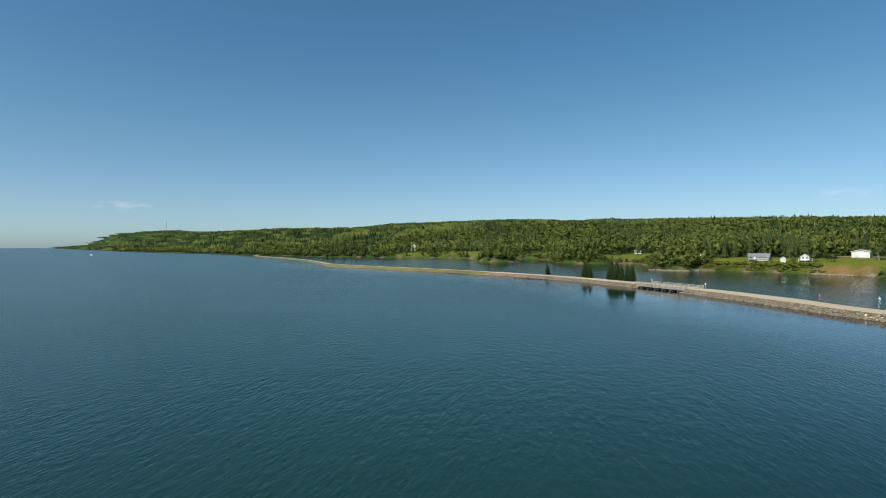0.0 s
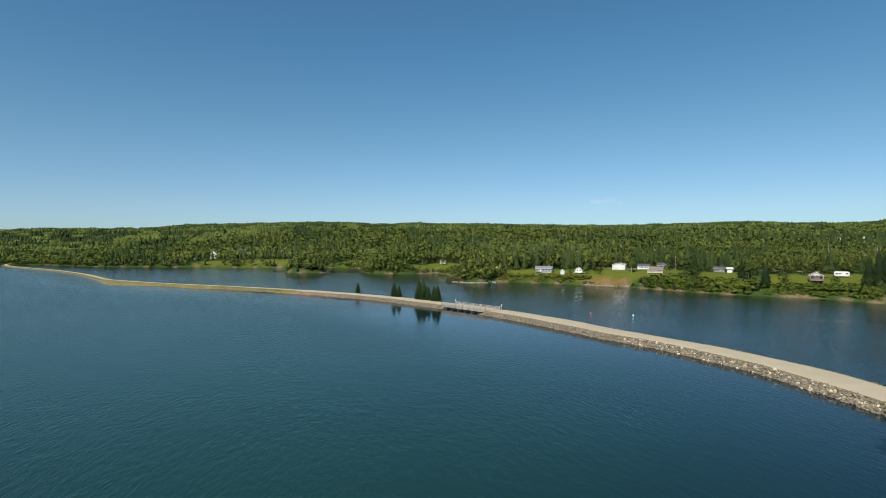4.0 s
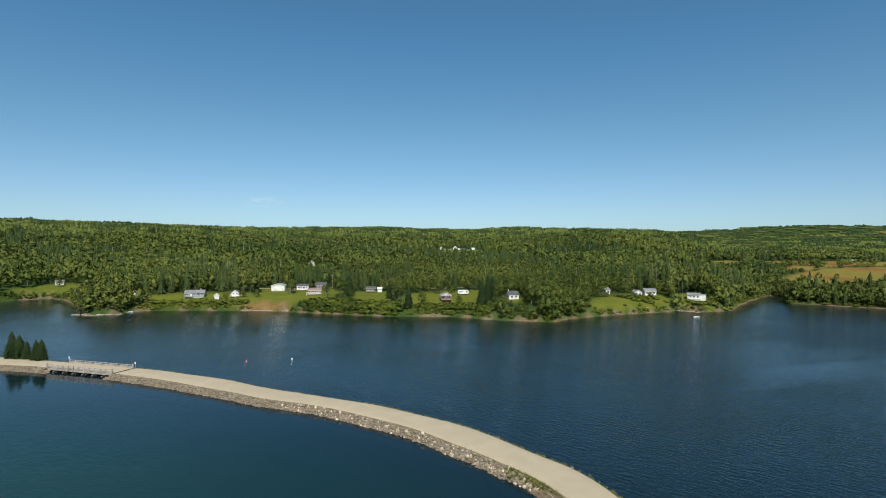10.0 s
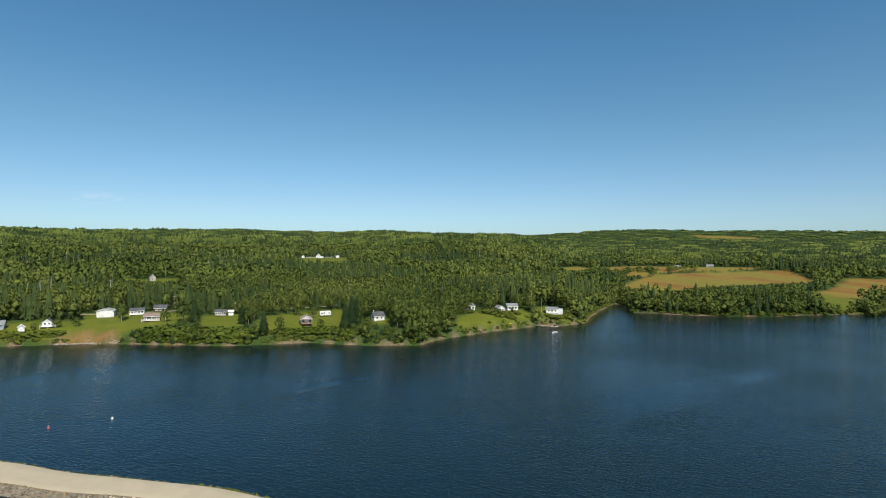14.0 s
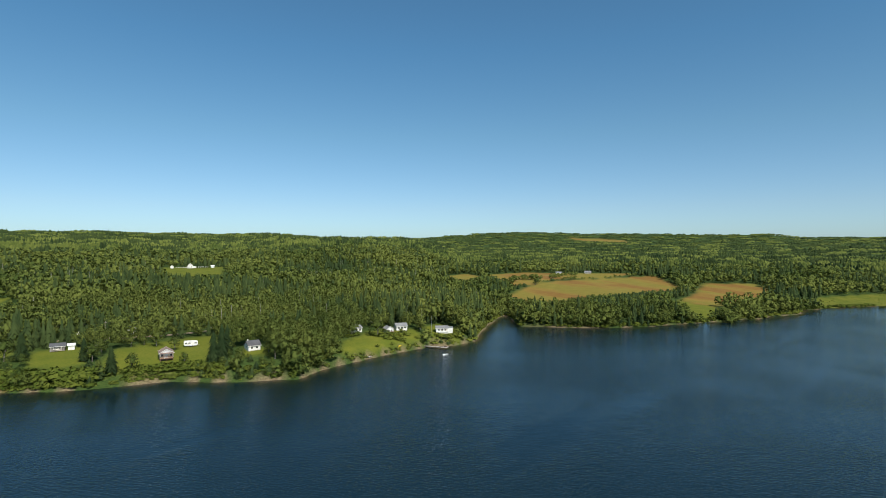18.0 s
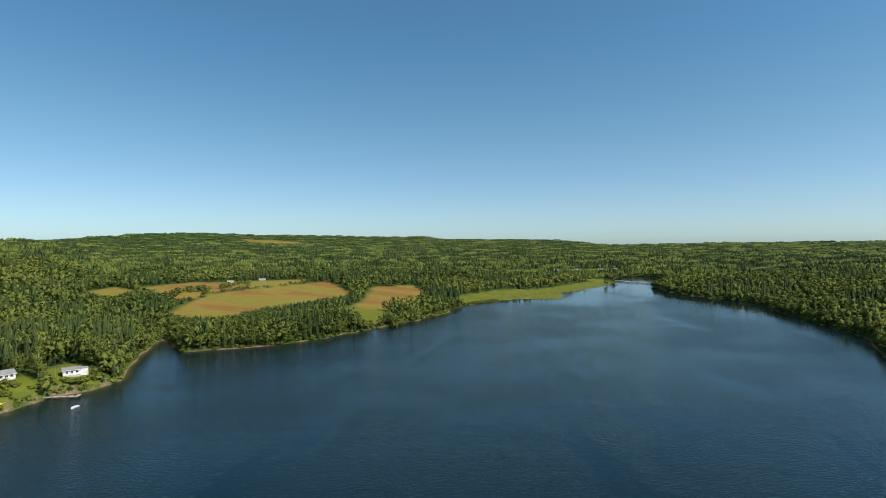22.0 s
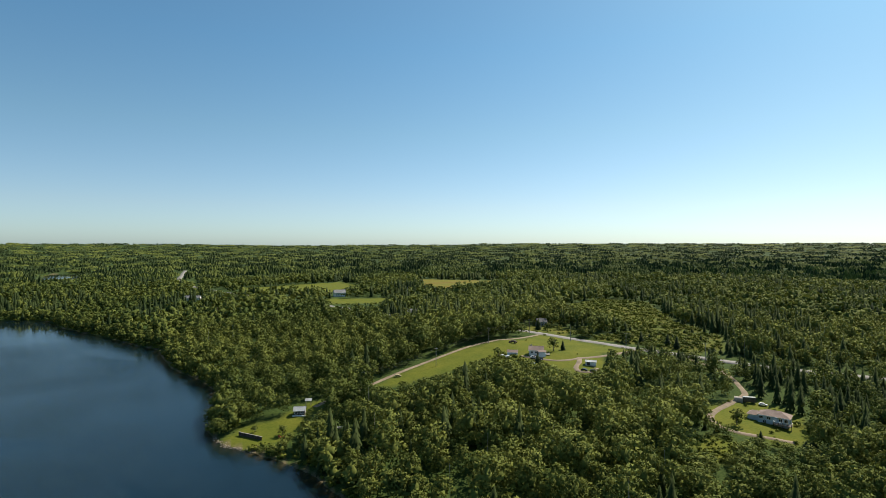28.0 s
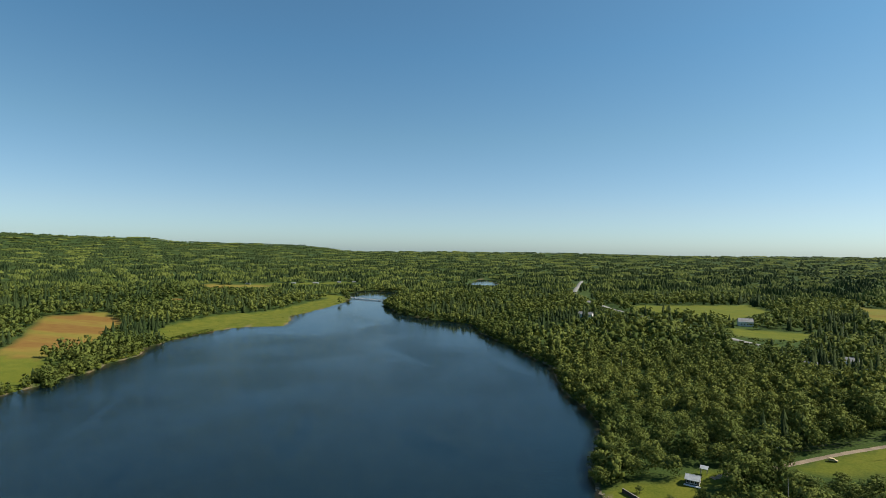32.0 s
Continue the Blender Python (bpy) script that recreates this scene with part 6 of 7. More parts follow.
    for sx in (-1.5, 1.5):
        for sy in (-0.95, 0.95):
            part("wheel", tube([(sx, sy - 0.08, 0.42), (sx, sy + 0.08, 0.42)], 0.42, 12), RUBBER, t)
    part("load", box(-1.6, 1.2, -0.7, 0.7, 0.95, 1.5, None, 0.15), DARK_WOOD, t)
    for k, (x, y) in enumerate(((230, -30), (228.6, -31.2))):
        c = base("garden_chair", x, y, z_at(x, y), 30 + 50 * k, "red wooden garden chair on the grass", "chair", "red garden chairs")
        part("seat", box(-0.35, 0.35, -0.35, 0.3, 0.32, 0.4), RED, c)
        part("backrest", prism([(0.25, 0.35), (0.32, 0.35), (0.6, 1.1), (0.53, 1.1)], -0.35, 0.35), RED, c)
        for px in (-0.4, 0.4):
            part("armrest", box(px - 0.06, px + 0.06, -0.4, 0.4, 0.58, 0.63), RED, c)
            for py in (-0.32, 0.25):
                part("leg", box(px - 0.04, px + 0.04, py - 0.04, py + 0.04, -0.05, 0.58), RED, c)
    b = base("rowing_boat", 221.5, -48, z_at(221.5, -48) + 0.1, 60, "small white boat lying among trees", "boat")
    part("hull", hull(3.6, 1.3, 0.55), WHITE, b)


def hull(length, wide, deep):
    bm = bmesh.new()
    ring_o, ring_i, keel = [], [], []
    for k in range(9):
        s = k / 8
        w = wide / 2 * math.sin(math.pi * (0.12 + 0.83 * s)) ** 0.6
        x = length * (0.5 - s)
        ring_o.append((bm.verts.new((x, -w, deep)), bm.verts.new((x, w, deep))))
        ring_i.append((bm.verts.new((x, -w * 0.85, deep)), bm.verts.new((x, w * 0.85, deep))))
        keel.append((bm.verts.new((x, -w * 0.5, 0)), bm.verts.new((x, w * 0.5, 0)), bm.verts.new((x, -w * 0.45, 0.14)), bm.verts.new((x, w * 0.45, 0.14))))
    for k in range(8):
        for s in (0, 1):
            bm.faces.new((ring_o[k][s], ring_o[k + 1][s], keel[k + 1][s], keel[k][s]))
            bm.faces.new((ring_o[k][s], ring_i[k][s], ring_i[k + 1][s], ring_o[k + 1][s]))
            bm.faces.new((ring_i[k][s], keel[k][2 + s], keel[k + 1][2 + s], ring_i[k + 1][s]))
        bm.faces.new((keel[k][0], keel[k + 1][0], keel[k + 1][1], keel[k][1]))
        bm.faces.new((keel[k][2], keel[k][3], keel[k + 1][3], keel[k + 1][2]))
    bmesh.ops.recalc_face_normals(bm, faces=bm.faces)
    return bm


def water_things():
    for x, y, mat, label in ((-53.2, 160.9, PINK, "round pink mooring buoy on the lagoon"), (-41.0, 164.7, WHITE, "round white mooring buoy on the lagoon")):
        b = base("mooring_buoy", x, y, 0.0, 0, label, "buoy", "mooring buoys")
        bm = bmesh.new()
        bmesh.ops.create_uvsphere(bm, u_segments=12, v_segments=8, radius=0.27)
        bmesh.ops.translate(bm, verts=bm.verts, vec=(0, 0, 0.12))
        part("float", bm, mat, b)
        part("ring", tube([(0, 0, 0.5), (0, 0, 0.68)], 0.07, 6), CHROME, b)
    r = base("dinghy", 127, 258, -0.1, 20, "white dinghy moored off the dock", "boat")
    part("hull", hull(3.4, 1.5, 0.6), WHITE, r)
    for k in (-0.6, 0.6):
        part("thwart", box(k - 0.12, k + 0.12, -0.6, 0.6, 0.38, 0.43), GREY_WOOD, r)
    dock("timber dock with a cluttered end platform", 126.5, 281.5, 133.5, 273.5, 1.6, True)
    dock("short wooden dock at the foot of a lawn", 90.5, 271.0, 92.5, 267.0, 1.8, False)
    k = base("kayak", 112.4, 278.6, z_at(112.4, 278.6), 40, "yellow kayak pulled up on the shore grass", "kayak")
    part("hull", hull(4.2, 0.8, 0.4), YELLOW, k)
    k = base("kayak", 111.6, 277.6, z_at(111.6, 277.6), 55, "second yellow kayak on the shore grass", "kayak")
    part("hull", hull(3.6, 0.75, 0.38), YELLOW, k)
    for k, (x, y, a) in enumerate(((-156, 274.8, 15), (-150.5, 276.6, 30), (-158.8, 268.2, 70))):
        b = base("skiff", x, y, max(z_at(x, y), -0.1), a, "small pale skiff drawn up at the sand point", "boat", "skiffs")
        part("hull", hull(4.4, 1.5, 0.6), WHITE if k else GREY_WOOD, b)
    f = base("footbridge", 926, 233, 0, math.degrees(math.atan2(173 - 233, 887 - 926)), "low pale footbridge across the narrows", "bridge")
    n = 24
    long = math.hypot(887 - 926, 173 - 233)
    part("deck", box(-2, long + 2, -1.2, 1.2, 0.9, 1.25), CONCRETE, f)
    for s in (-1.1, 1.1):
        part("rail", box(-2, long + 2, s - 0.05, s + 0.05, 2.1, 2.25), WHITE, f)
        for k in range(n + 1):
            part("rail_post", box(long * k / n - 0.06, long * k / n + 0.06, s - 0.06, s + 0.06, 1.2, 2.2), WHITE, f)
    for k in range(0, n + 1, 3):
        part("pier", box(long * k / n - 0.25, long * k / n + 0.25, -1.0, 1.0, -3, 0.95), CONCRETE, f)


def far_boat():
    b = base("motorboat", -930, 55, -0.2, 12, "small white motorboat far out on the open water", "boat")
    part("hull", hull(9.0, 3.0, 1.3), WHITE, b)
    part("cabin", box(-1.5, 1.8, -0.9, 0.9, 1.1, 2.5, None, 0.15), WHITE, b)


def dock(label, x0, y0, x1, y1, wide, platform):
    n = math.hypot(x1 - x0, y1 - y0)
    d = base("dock", x0, y0, 0, math.degrees(math.atan2(y1 - y0, x1 - x0)), label, "dock")
    count = int(n / 0.3)
    for k in range(count):
        part("plank", box(k * n / count, (k + 0.92) * n / count, -wide / 2, wide / 2, 0.72, 0.79), GREY_WOOD, d)
    for s in (-1, 1):
        part("stringer", box(0, n, s * wide * 0.4 - 0.07, s * wide * 0.4 + 0.07, 0.5, 0.72), GREY_WOOD, d)
        for k in range(4):
            part("pile", tube([(n * (k + 0.5) / 4, s * wide * 0.45, -2.5), (n * (k + 0.5) / 4, s * wide * 0.45, 1.3)], 0.1, 7), DARK_WOOD, d)
    if platform:
        part("platform", box(n - 0.4, n + 2.6, -2.0, 2.0, 0.74, 0.9), GREY_WOOD, d)
        part("crate", box(n + 0.6, n + 1.6, -0.4, 0.6, 0.9, 1.6, None, 0.04), DARK_WOOD, d)
        part("bench", box(n + 0.2, n + 1.8, 1.2, 1.6, 0.9, 1.35), DECK_WOOD, d)


def utility_poles():
    """Roadside poles with their cables."""
    rows = {"lane": [(247.5, -72), (253.5, -114), (266, -158), (277, -200)], "road": [(330, -194), (277, -200), (246, -201), (212, -204), (180, -222)], "shore": [(-118, 332), (-60, 338), (-18, 333), (30, 334)]}
    for name, spots in rows.items():
        tops = []
        for x, y in spots:
            z = z_at(x, y)
            tall = 9.0 if name != "shore" else 8.0
            p = base("utility_pole", x, y, z, 20, "tall grey wooden utility pole with a crossarm", "pole", "utility poles")
            part("pole", tube([(0, 0, -0.8), (0, 0, 4), (0, 0, tall)], 0.15, 8, None, 0.1), GREY_WOOD, p)
            part("crossarm", beam((-0.9, 0, tall - 0.6), (0.9, 0, tall - 0.6), 0.1, 0.12), GREY_WOOD, p)
            for k in (-0.8, 0.0, 0.8):
                part("insulator", tube([(k, 0, tall - 0.56), (k, 0, tall - 0.35)], 0.05, 6), CREAM, p)
            tops.append((x, y, z + tall - 0.5))
        bm = bmesh.new()
        for a, b in zip(tops, tops[1:]):
            for dz in (0.0, -1.2):
                pts = [(a[0] + (b[0] - a[0]) * k / 8, a[1] + (b[1] - a[1]) * k / 8, a[2] + (b[2] - a[2]) * k / 8 + dz - 0.9 * (1 - (k / 4 - 1) ** 2)) for k in range(9)]
                tube(pts, 0.018, 4, bm)
        c = base("overhead_cable", 0, 0, 0, 0, "thin dark cables slung between the poles", "cable")
        part("cable", bm, RUBBER, c)


shore_houses()
far_houses()
radio_mast()
south_houses()
water_things()
far_boat()
utility_poles()

# ---- timber bridge on the causeway ----
def timber_bridge():
    ax, ay = GAP_A
    bx, by = GAP_B
    n = math.hypot(bx - ax, by - ay)
    ob = base("bridge", ax, ay, 0, math.degrees(math.atan2(by - ay, bx - ax)), "weathered timber trestle bridge with plank railings", "bridge")
    top = ROAD_Z
    part("roadway", box(-1.2, n + 1.2, -3.0, 3.0, top - 0.06, top + 0.02), GRAVEL, ob, "pale gravel-dusted roadway")
    for k in range(9):
        y = -3.0 + 6.0 * k / 8
        part("girder", box(-0.8, n + 0.8, y - 0.14, y + 0.14, top - 0.62, top - 0.07), GREY_WOOD, ob)
    for s in (-1, 1):
        part("curb", box(-1.0, n + 1.0, s * 3.05 - 0.12, s * 3.05 + 0.12, top + 0.03, top + 0.25), GREY_WOOD, ob)
        for z0, z1 in ((0.34, 0.48), (0.70, 0.86)):
            part("rail", box(-1.0, n + 1.0, s * 3.1 - 0.05, s * 3.1 + 0.05, top + z0, top + z1), GREY_WOOD, ob)
        posts = 13
        for k in range(posts):
            x = -0.9 + (n + 1.8) * k / (posts - 1)
            part("post", box(x - 0.1, x + 0.1, s * 3.22 - 0.09, s * 3.22 + 0.09, top - 0.55, top + 0.9), GREY_WOOD, ob)
        for x in (-1.1, n + 1.1):
            part("end_post", box(x - 0.14, x + 0.14, s * 3.2 - 0.14, s * 3.2 + 0.14, top - 0.6, top + 1.05), GREY_WOOD, ob)
    for k in range(6):
        x = n * (k + 0.5) / 6
        part("cap_beam", box(x - 0.18, x + 0.18, -3.4, 3.4, top - 0.98, top - 0.64), DARK_WOOD, ob)
        for y in (-3.0, -1.0, 1.0, 3.0):
            part("pile", tube([(x, y * 1.08, -4.5), (x, y, top - 0.98)], 0.17, 8), DARK_WOOD, ob)
        for s in (-1, 1):
            part("brace", beam((x - 0.1, -2.9 * s, top - 1.1), (x - 0.1, 2.9 * s, -1.0), 0.1, 0.2), GREY_WOOD, ob)
            part("strut", beam((x, 3.15 * s, top - 0.75), (x + 1.7, 3.15 * s, -0.5), 0.14, 0.16), GREY_WOOD, ob)
    for k, (x, y) in enumerate(((-1.6, -3.5), (n + 1.6, -3.5))):
        m = ob.matrix_basis @ Vector((x, y, ROAD_Z - 0.3))
        p = base("marker_post", m.x, m.y, m.z, 0, "thin post with a blue and white marker board", "post", "marker posts")
        part("post", box(-0.05, 0.05, -0.05, 0.05, -0.3, 1.9), GREY_WOOD, p)
        part("board", box(-0.16, 0.16, -0.07, -0.05, 1.3, 1.9), (WHITE, PALE_BLUE)[k], p)


timber_bridge()


# ---- single trees ----
def limbs(tall, gen, r, fork=0.35):
    bm = tube([(0, 0, -0.6), (0.05, 0.02, tall * 0.3), (0.02, 0.1, tall * 0.62), (0, 0, tall * 0.86)], r, 7, None, r * 0.25)
    for k in range(6):
        a, z = 2.4 * k + gen.uniform(-0.4, 0.4), tall * (fork + 0.07 * k)
        d = tall * gen.uniform(0.16, 0.24)
        tube([(0, 0, z), (math.cos(a) * d * 0.5, math.sin(a) * d * 0.5, z + d * 0.45), (math.cos(a) * d, math.sin(a) * d, z + d * 0.8)], r * 0.4, 5, bm, r * 0.12)
    return bm


TREE_SHAPES = {}


def tree(kind, x, y, tall, wide, label, category="tree", z=None):
    """A tree of its own: trunk with limbs, and a crown of leaf sprays or drooping tiers."""
    if kind not in TREE_SHAPES:
        g = np.random.default_rng(len(TREE_SHAPES) + 40)
        crowns = []
        for _ in range(3):
            if kind == "spruce":
                v, t = conifer(g, 15, 13, 0.24)
                v2, t2 = conifer(g, 12, 9, 0.20)
                v, t = merge([(v, t), (v2 + (0, 0, -0.02), t2)])
            else:
                v, t, lobe = broadleaf(g, 13, 420, 0.034)
            v, t, way = rounded((v, t), 0.2, 1.6, 0.05) if kind == "spruce" else rounded((v, t, lobe))
            me = mesh_of("crown", v, t, {"spruce": NEEDLE, "leafy": LEAF, "birch": LEAF, "willow": SHRUB}[kind], True)
            me.normals_split_custom_set_from_vertices(way.astype(np.float32))
            crowns.append(me)
        bm = limbs(1.0, g, 0.028) if kind != "spruce" else tube([(0, 0, -0.06), (0, 0, 0.5), (0, 0, 0.93)], 0.022, 7, None, 0.004)
        me = bpy.data.meshes.new("trunk")
        bm.to_mesh(me)
        bm.free()
        me.materials.append(BIRCH if kind == "birch" else BARK)
        TREE_SHAPES[kind] = (crowns, me)
    crowns, trunk = TREE_SHAPES[kind]
    ob = base("tree", x, y, z_at(x, y) if z is None else z, (x * 37 + y * 91) % 360, label, category)
    for name, me in (("trunk", trunk), ("crown", crowns[int(abs(x * 3 + y)) % 3])):
        o = new(name, me)
        o.parent = ob
        o.scale = (wide, wide, tall)
    return ob


def lone_trees():
    for x, y, h in ((-159, 169.2, 5.0),):
        tree("spruce", x, y, h, h * 1.5, "small spruce on the lagoon side of the causeway", z=ROAD_Z - 0.4)
    for x, y, h in ((-136, 165.5, 6.2), (-132.8, 164.6, 5.2)):
        tree("spruce", x, y, h, h * 1.55, "young spruce beside the gravel causeway", z=ROAD_Z - 0.4)
    for x, y, h in ((-121.0, 162.2, 8.2), (-118.4, 161.6, 7.4), (-115.6, 160.8, 5.6), (-112.4, 159.8, 6.2), (-110.2, 158.9, 6.6), (-119.4, 163.2, 7.0)):
        tree("spruce", x, y, h, h * 1.5, "dense dark spruce in the clump by the bridge", z=ROAD_Z - 0.4)

    # trees on the lawns: kind, place, height, width, what it is
    for kind, x, y, h, w, text in (
            ("spruce", -10.5, 268, 10.5, 13, "broad dark spruce at the lawn's shore edge"), ("leafy", -3.5, 267.5, 7.5, 8, "round leafy tree beside a tall spruce"), ("leafy", -6, 303, 5.0, 6.5, "bushy tree at the back of the lawn"),
            ("willow", 3.5, 309, 7.0, 7, "pale green willow behind the cabin"), ("leafy", 11.5, 289, 6.5, 8, "round dark tree behind the beige cabin"), ("leafy", -1, 305, 4.6, 6, "low spreading apple tree on the lawn"),
            ("birch", -56, 297, 7.0, 7, "slender birch beside the glazed porch"), ("leafy", -45, 299, 9.5, 11, "large dark maple between two lawns"), ("birch", -79.5, 312, 7.5, 7, "white-stemmed birch near the garage"), ("birch", -77.5, 311, 7.0, 6, "thin birch in the garage clump"),
            ("leafy", -94, 300, 4.5, 6, "round bush-like tree above the cut bank"), ("leafy", 104, 290, 9.5, 15, "wide leafy tree between two cottages"), ("leafy", 92, 293, 6.0, 8.5, "leafy tree before a white cottage"), ("leafy", 109.5, 289, 3.4, 6, "low round tree before a small cottage"), ("leafy", 35.5, 266, 4.2, 7, "leafy tree screening a white cottage"), ("leafy", 47, 269, 4.2, 7, "rounded tree screening a white cottage"), ("leafy", 149, 287, 4.5, 7, "leafy tree beside the white bungalow"), ("leafy", 140, 283, 3.0, 5.5, "low tree on the point's shore"), ("spruce", 133, 301, 6.0, 8, "young spruce by the steel mast"), ("leafy", 118, 291, 3.6, 6, "low round tree on the terrace"),
            ("spruce", 25, 264, 13, 15, "tall dark spruce at the grove's edge"), ("spruce", 28.5, 268, 14.5, 15, "tall spruce in the shore grove"), ("spruce", 31, 272, 13, 14, "spruce standing over the small beach"), ("leafy", 48, 258, 9, 11, "leafy tree leaning over the shore"),
            ("leafy", -152, 284, 5.5, 8, "leafy tree before the tan cottage"), ("leafy", -158, 287, 7.0, 9, "tall leafy tree over the tan cottage"), ("leafy", -244, 366, 5.0, 8, "leafy tree before the cove cottage"), ("leafy", -172, 273, 7.5, 10, "leafy tree on the sand point"), ("leafy", -165, 280, 8.5, 11, "tall leafy tree behind the sand point"), ("spruce", -160, 282, 8.5, 11, "spruce among the point's trees"), ("leafy", -148, 289, 7, 9, "leafy tree beside the tan cottage"),
            ("leafy", -101.5, 299, 4.6, 7, "round leafy tree beside the white cottage"), ("leafy", -110, 297, 3.4, 5.5, "low bush-like tree beside the garden shed"), ("birch", -77, 306, 9.0, 8, "tall birch clump beside the white garage"), ("leafy", -49, 296, 9.5, 11, "large leafy tree beside the glazed porch"), ("spruce", -43, 294, 12, 14, "tall dark spruce at the lawn's corner"),
            ("leafy", -18, 281, 8.0, 9, "leafy tree at the west edge of the cabin lawn"), ("leafy", -16, 292, 7.0, 9, "dark leafy tree behind the cabin lawn"), ("leafy", 14.5, 271, 4.0, 6, "bushy tree below the beige cabin"), ("spruce", -21, 284, 9.5, 11, "dark spruce at the edge of the cabin lawn"), ("leafy", 4.5, 300, 7.5, 10, "spreading tree behind the beige cabin"),
            ("leafy", 230.5, -170, 7.0, 9.5, "round leafy tree beside the farmhouse"), ("spruce", 229.5, -176, 5.0, 7, "spruce beside the farm tree"), ("leafy", 242.5, -143.5, 5.0, 6.5, "dark bushy tree on the farm lawn"), ("spruce", 221, -149, 5.0, 8, "low spruce by the gravel drive"),
            ("leafy", 205, -183, 5.0, 7.5, "leafy tree at the drive's end"), ("leafy", 134, -157.5, 6.0, 8.5, "bright leafy tree inside the curved drive"), ("spruce", 141.5, -144.5, 4.2, 6, "small spruce below the drive"), ("spruce", 138, -143, 3.0, 5, "small spruce below the drive"), ("spruce", 135, -145.5, 3.8, 5.5, "young spruce beside the drive"),
            ("spruce", 122, -147, 5.0, 6, "slim spruce at the lawn's lower edge"), ("leafy", 231.5, -31.5, 3.6, 6, "small spreading tree on the hut's lawn"), ("leafy", 240.8, -24.5, 2.6, 4.5, "low rounded tree beside the sea wall"),
            ("spruce", 206, -232, 6.5, 9, "spruce on the open heath"), ("spruce", 199, -229, 7.0, 9, "spruce beside the main road"), ("leafy", 222, -221, 6.5, 9, "leafy tree beside the main road"), ("leafy", 228, -224, 6.0, 8, "leafy tree beside the main road"), ("spruce", 218, -226, 7.0, 9, "dark spruce beside the main road"),
            ("spruce", 285, -216, 7.5, 10, "dark spruce screening a roadside house"), ("spruce", 290, -221, 6.5, 9, "dark spruce screening a roadside house"), ("leafy", 281, -220, 5.0, 7.5, "silvery leafy tree before a roadside house"), ("spruce", 215, -252, 3.2, 5, "small spruce on the open heath"), ("spruce", 226, -246, 2.8, 4.5, "small spruce on the open heath"), ("spruce", 204, -262, 3.4, 5, "small spruce on the open heath"),
            ("leafy", 362, 499, 9.0, 12, "large round tree at the field's corner"), ("leafy", 356, 494, 7.5, 10, "round tree at the field's corner"), ("leafy", -480, 350, 7, 10, "round tree on the west meadow"), ("leafy", -500, 345, 6, 9, "round tree on the west meadow"), ("leafy", -455, 352, 5, 7, "small round tree on the west meadow")):
        tree(kind, x, y, h, w, text)


lone_trees()



# ---- stones of the embankment, tufts of grass ----
def stone_shape(seed):
    bm = bmesh.new()
    bmesh.ops.create_icosphere(bm, subdivisions=1, radius=1.0)
    g = random.Random(seed)
    for v in bm.verts:
        v.co *= g.uniform(0.72, 1.12)
    bm.verts.ensure_lookup_table()
    v = np.array([tuple(p.co) for p in bm.verts])
    t = np.array([[p.index for p in f.verts] for f in bm.faces])
    bm.free()
    return v, t


def stone_places(lo, hi, side_, rows, gap):
    """Stones down the slope of the embankment between two stations."""
    out = []
    for i in range(lo, hi):
        sec = bank_section(i)
        a, b = (sec[8], sec[9]) if side_ > 0 else (sec[2], sec[1])
        for k in range(rows):
            for _ in range(max(1, int(1.5 / gap))):
                s = (k + rng.uniform(0, 1)) / rows
                off, z = a[0] + (b[0] + 0.15 * side_ - a[0]) * s, a[1] + (b[1] - 0.25 - a[1]) * s
                j = rng.uniform(-0.75, 0.75)
                p = bank_line[i] - bank_side[i] * off + bank_way[i] * j
                out.append((p[0], p[1], z + 0.05))
    return np.array(out)


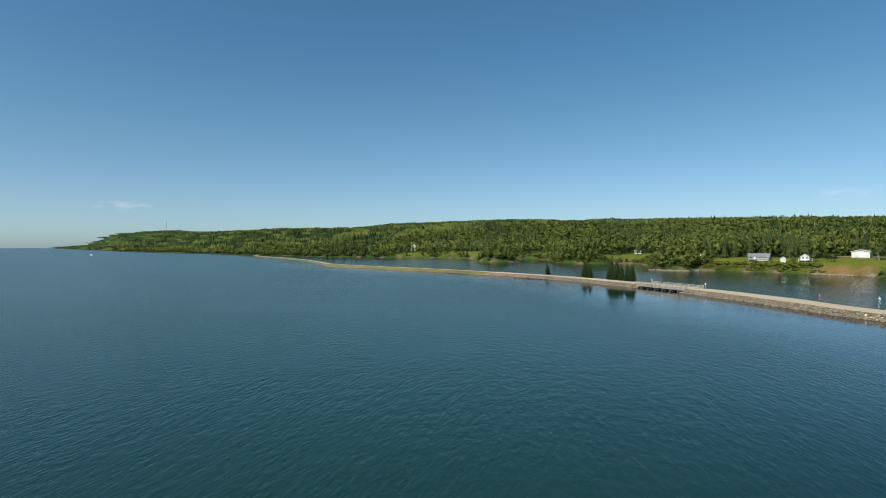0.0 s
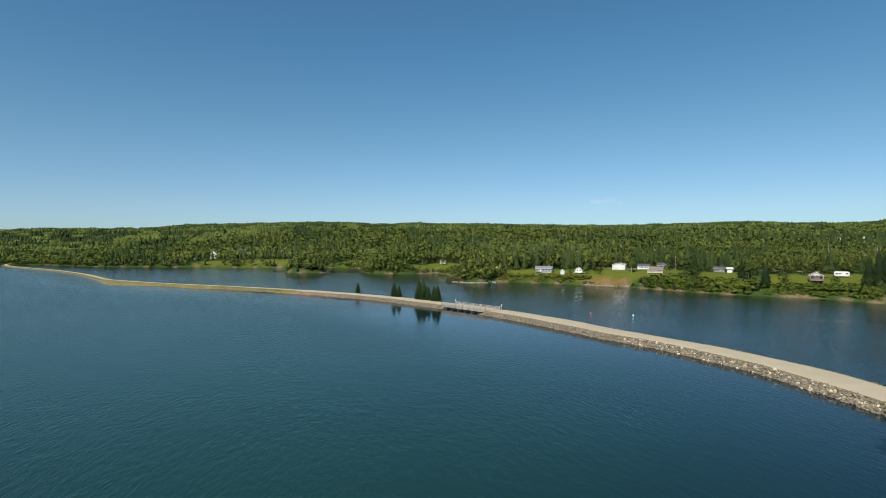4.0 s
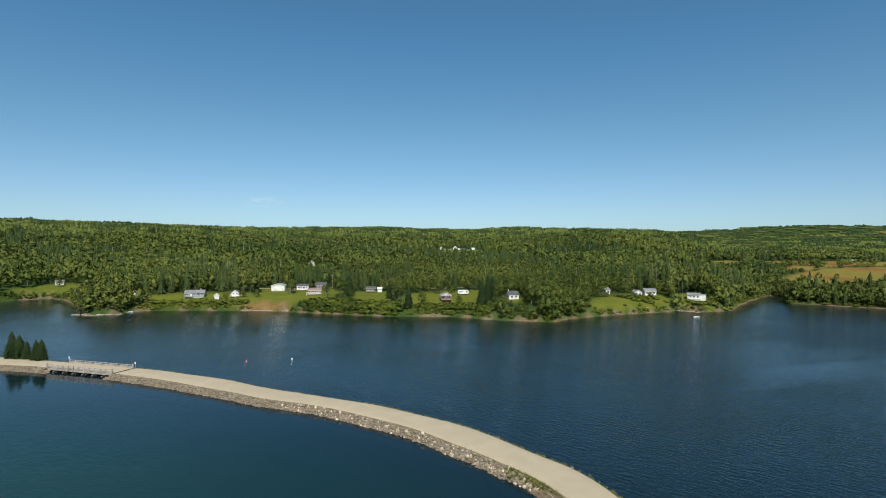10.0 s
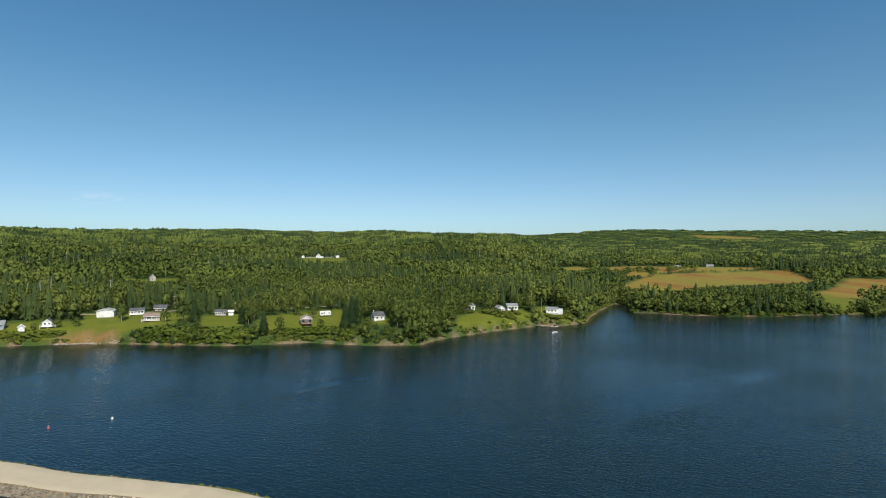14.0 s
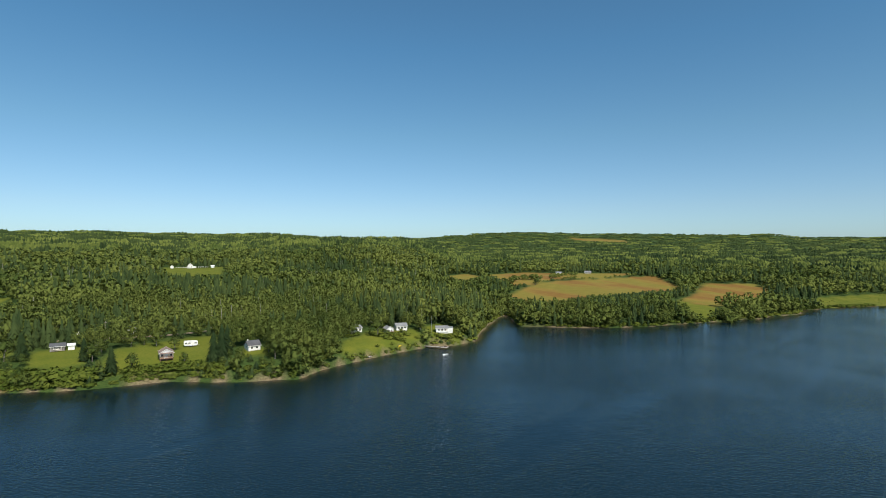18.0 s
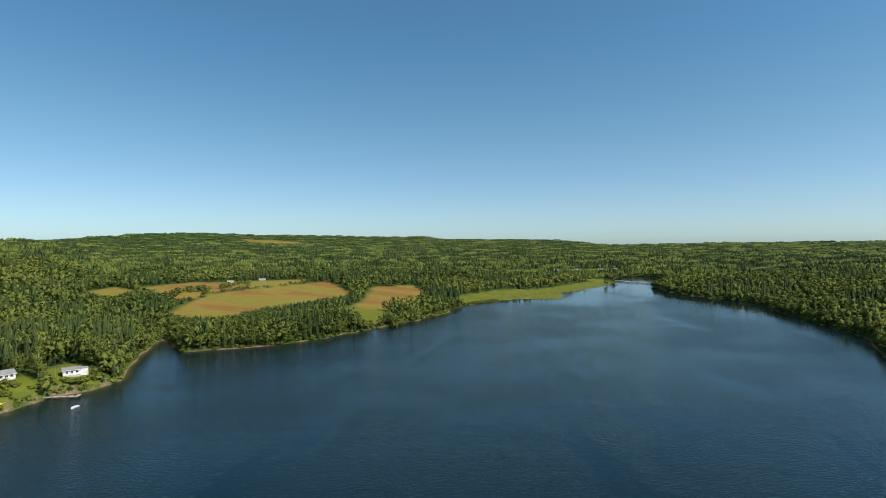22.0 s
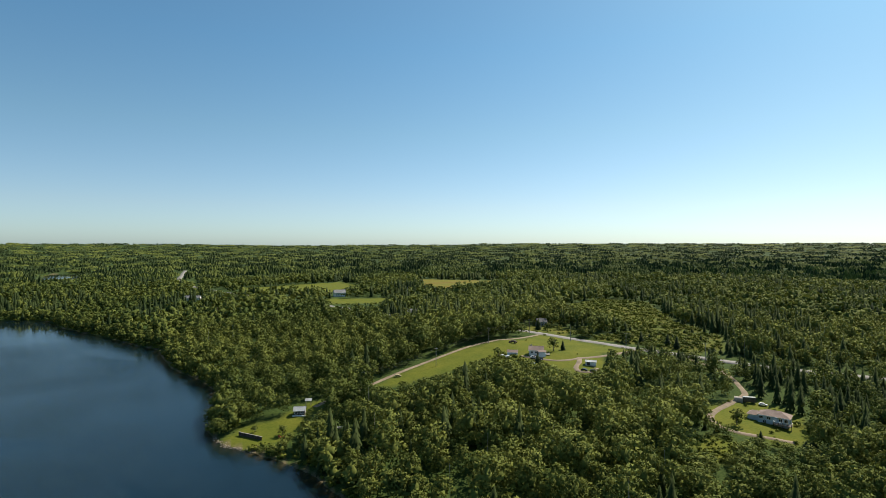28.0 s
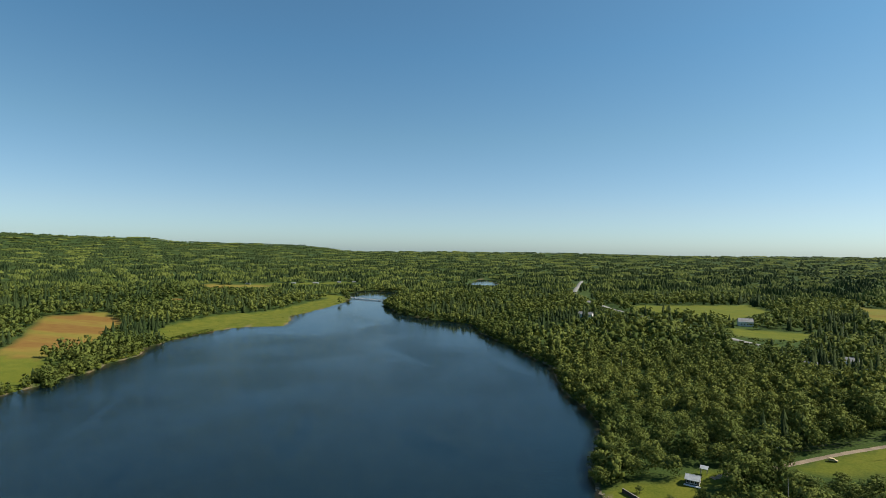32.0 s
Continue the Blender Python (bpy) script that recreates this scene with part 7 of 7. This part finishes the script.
def lay_stones():
    shapes = [stone_shape(k) for k in range(6)]
    meshes = [mesh_of("stone", v, t, ROCK) for v, t in shapes]
    near = int(np.argmin(np.hypot(*(bank_line - (18.5, 79.5)).T)))
    end = int(np.argmin(np.hypot(*(bank_line - (-30, 120)).T)))
    spots = stone_places(near, end, 1, 7, 0.33)
    pick = rng.permutation(len(spots))
    own, rest = spots[pick[:300]], [spots[pick[300:]]]
    for k, (x, y, z) in enumerate(own):
        o = new("stone", meshes[k % 6])
        o.parent = CAUSEWAY[0]
        s = rng.uniform(0.16, 0.40)
        o.matrix_local = pose(x, y, z, *rng.uniform(0, 360, 3)) @ Matrix.Diagonal((s * rng.uniform(0.8, 1.4), s, s * rng.uniform(0.6, 0.9), 1))
    beach = int(np.argmin(np.hypot(*(bank_line - (24, 64)).T)))
    rest += [stone_places(end, first + 1, 1, 7, 0.33), stone_places(last, last + 40, 1, 6, 0.37), stone_places(last + 40, last + 95, 1, 2, 0.9), stone_places(beach, near, 1, 8, 0.2),
             stone_places(beach, first + 1, -1, 1, 1.2), stone_places(last, last + 60, -1, 1, 1.2), stone_places(last + 95, last + 260, 1, 1, 1.6)]
    # spurs of loose rock reaching into the water
    for cx, cy, n, dx, dy in ((-158, 157, 110, 9, 2.5), (-212, 159, 70, 12, 2.0), (-262, 157, 50, 9, 2.5)):
        a = rng.normal(size=(n, 2)) * (dx * 0.5, dy * 0.5)
        rest.append(np.stack([cx + a[:, 0], cy + a[:, 1] - 0.25 * a[:, 0] * 0, 0.05 + rng.uniform(-0.1, 0.35, n)], 1))
    at = np.concatenate(rest)
    size = rng.uniform(0.16, 0.42, len(at)) * np.where((at[:, 0] > 0) & (at[:, 1] < 79), 0.3, 1.0)
    ob = scatter("rubble", shapes, rng.integers(0, 6, len(at)), at, size * 0.8, size * 1.15, ROCK, "grey and tan armour stones along the causeway", "stones")
    # riprap under the cut bank and at the hut's lawn
    at2 = []
    for ring, n in (([(-98, 285.5), (-72, 281.5)], 130), ([(226, -19), (236, -13.5), (247, -12)], 45), ([(-172, 268), (-160, 266), (-150, 270)], 60)):
        for (ax, ay), (bx, by) in zip(ring, ring[1:]):
            k = rng.uniform(0, 1, n)
            x, y = ax + (bx - ax) * k + rng.normal(size=n) * 0.6, ay + (by - ay) * k + rng.normal(size=n) * 0.6
            at2.append(np.stack([x, y, np.maximum(height(x, y), -0.1) + 0.1], 1))
    at2 = np.concatenate(at2)
    size = rng.uniform(0.3, 0.6, len(at2)) * np.where(at2[:, 1] < 0, 0.5, 1.0)
    scatter("riprap", shapes, rng.integers(0, 6, len(at2)), at2, size, size * 1.2, ROCK, "loose grey boulders along the shore", "stones")


def tufts():
    g = np.random.default_rng(5)
    kinds = []
    for _ in range(4):
        n = 14
        a = g.uniform(0, 6.28, n)
        foot = np.stack([np.cos(a) * 0.25, np.sin(a) * 0.25, np.zeros(n)], 1) * g.uniform(0.1, 1, (n, 1))
        tip = foot + np.stack([np.cos(a) * 0.35, np.sin(a) * 0.35, g.uniform(0.5, 1.0, n)], 1)
        w = np.stack([-np.sin(a), np.cos(a), np.zeros(n)], 1) * 0.055
        kinds.append((np.concatenate([foot - w, foot + w, tip]), np.stack([np.arange(n), np.arange(n) + n, np.arange(n) + 2 * n], 1)))
    at = []
    for i in range(20, len(bank_line)):
        if first <= i <= last:
            continue
        w = bank_section(i)
        x, y = bank_line[i]
        far = i > last + 60
        for s, n in ((-1, 15), (1, 4 if y > 90 and not far else (52 if y < 84 else 12))):
            edge = w[3][0] if s < 0 else w[7][0]
            lush = ripple(np.array(x), np.array(y), 6.0, s * 2.0)
            for _ in range(int(n * max(0.2, 0.6 + lush))):
                off = edge + s * abs(rng.normal()) * 0.55
                p = bank_line[i] - bank_side[i] * off + bank_way[i] * rng.uniform(-0.8, 0.8)
                at.append((p[0], p[1], ROAD_Z - 0.2 - (0.55 * float(ease(-240, -420, x))) - max(0.0, abs(off) - abs(edge) - 0.4) * 0.5))
    at = np.array(at)
    size = rng.uniform(0.2, 0.5, len(at))
    scatter("grass_tufts", kinds, rng.integers(0, 4, len(at)), at, size, size * 1.2, TURF, "dry green grass tufts along the causeway's edges", "grass")


def driftwood():
    """Bleached sticks washed up along the little beach."""
    g = np.random.default_rng(31)
    d = base("driftwood", 19, 66, 0.3, 0, "pale driftwood sticks washed up on the beach", "driftwood")
    lo = int(np.argmin(np.hypot(*(bank_line - (33, 42)).T)))
    hi = int(np.argmin(np.hypot(*(bank_line - (19.5, 78)).T)))
    for _ in range(80):
        i = int(g.integers(lo, hi))
        sec = bank_section(i)
        k = g.uniform(0.15, 0.95)
        off, z = sec[8][0] + (sec[9][0] - sec[8][0]) * k, sec[8][1] + (sec[9][1] - sec[8][1]) * k + 0.06
        p = bank_line[i] - bank_side[i] * off - (19, 66)
        a, n = g.uniform(0, math.pi), g.uniform(0.3, 1.5)
        bend = Vector((math.cos(a + 0.3), math.sin(a + 0.3), 0.02)) * n
        part("stick", tube([(p[0], p[1], z - 0.3), (p[0] + math.cos(a) * n * 0.5, p[1] + math.sin(a) * n * 0.5, z - 0.26), (p[0] + bend.x, p[1] + bend.y, z - 0.27)], 0.045, 5, None, 0.02), BLEACHED, d)


lay_stones()
tufts()
driftwood()

# ---- from plan units to metres ----
for ob in list(scene.collection.all_objects):
    if ob.parent is None and ob.type in ("MESH", "EMPTY"):
        ob.matrix_basis = Matrix.Scale(METRES, 4) @ ob.matrix_basis
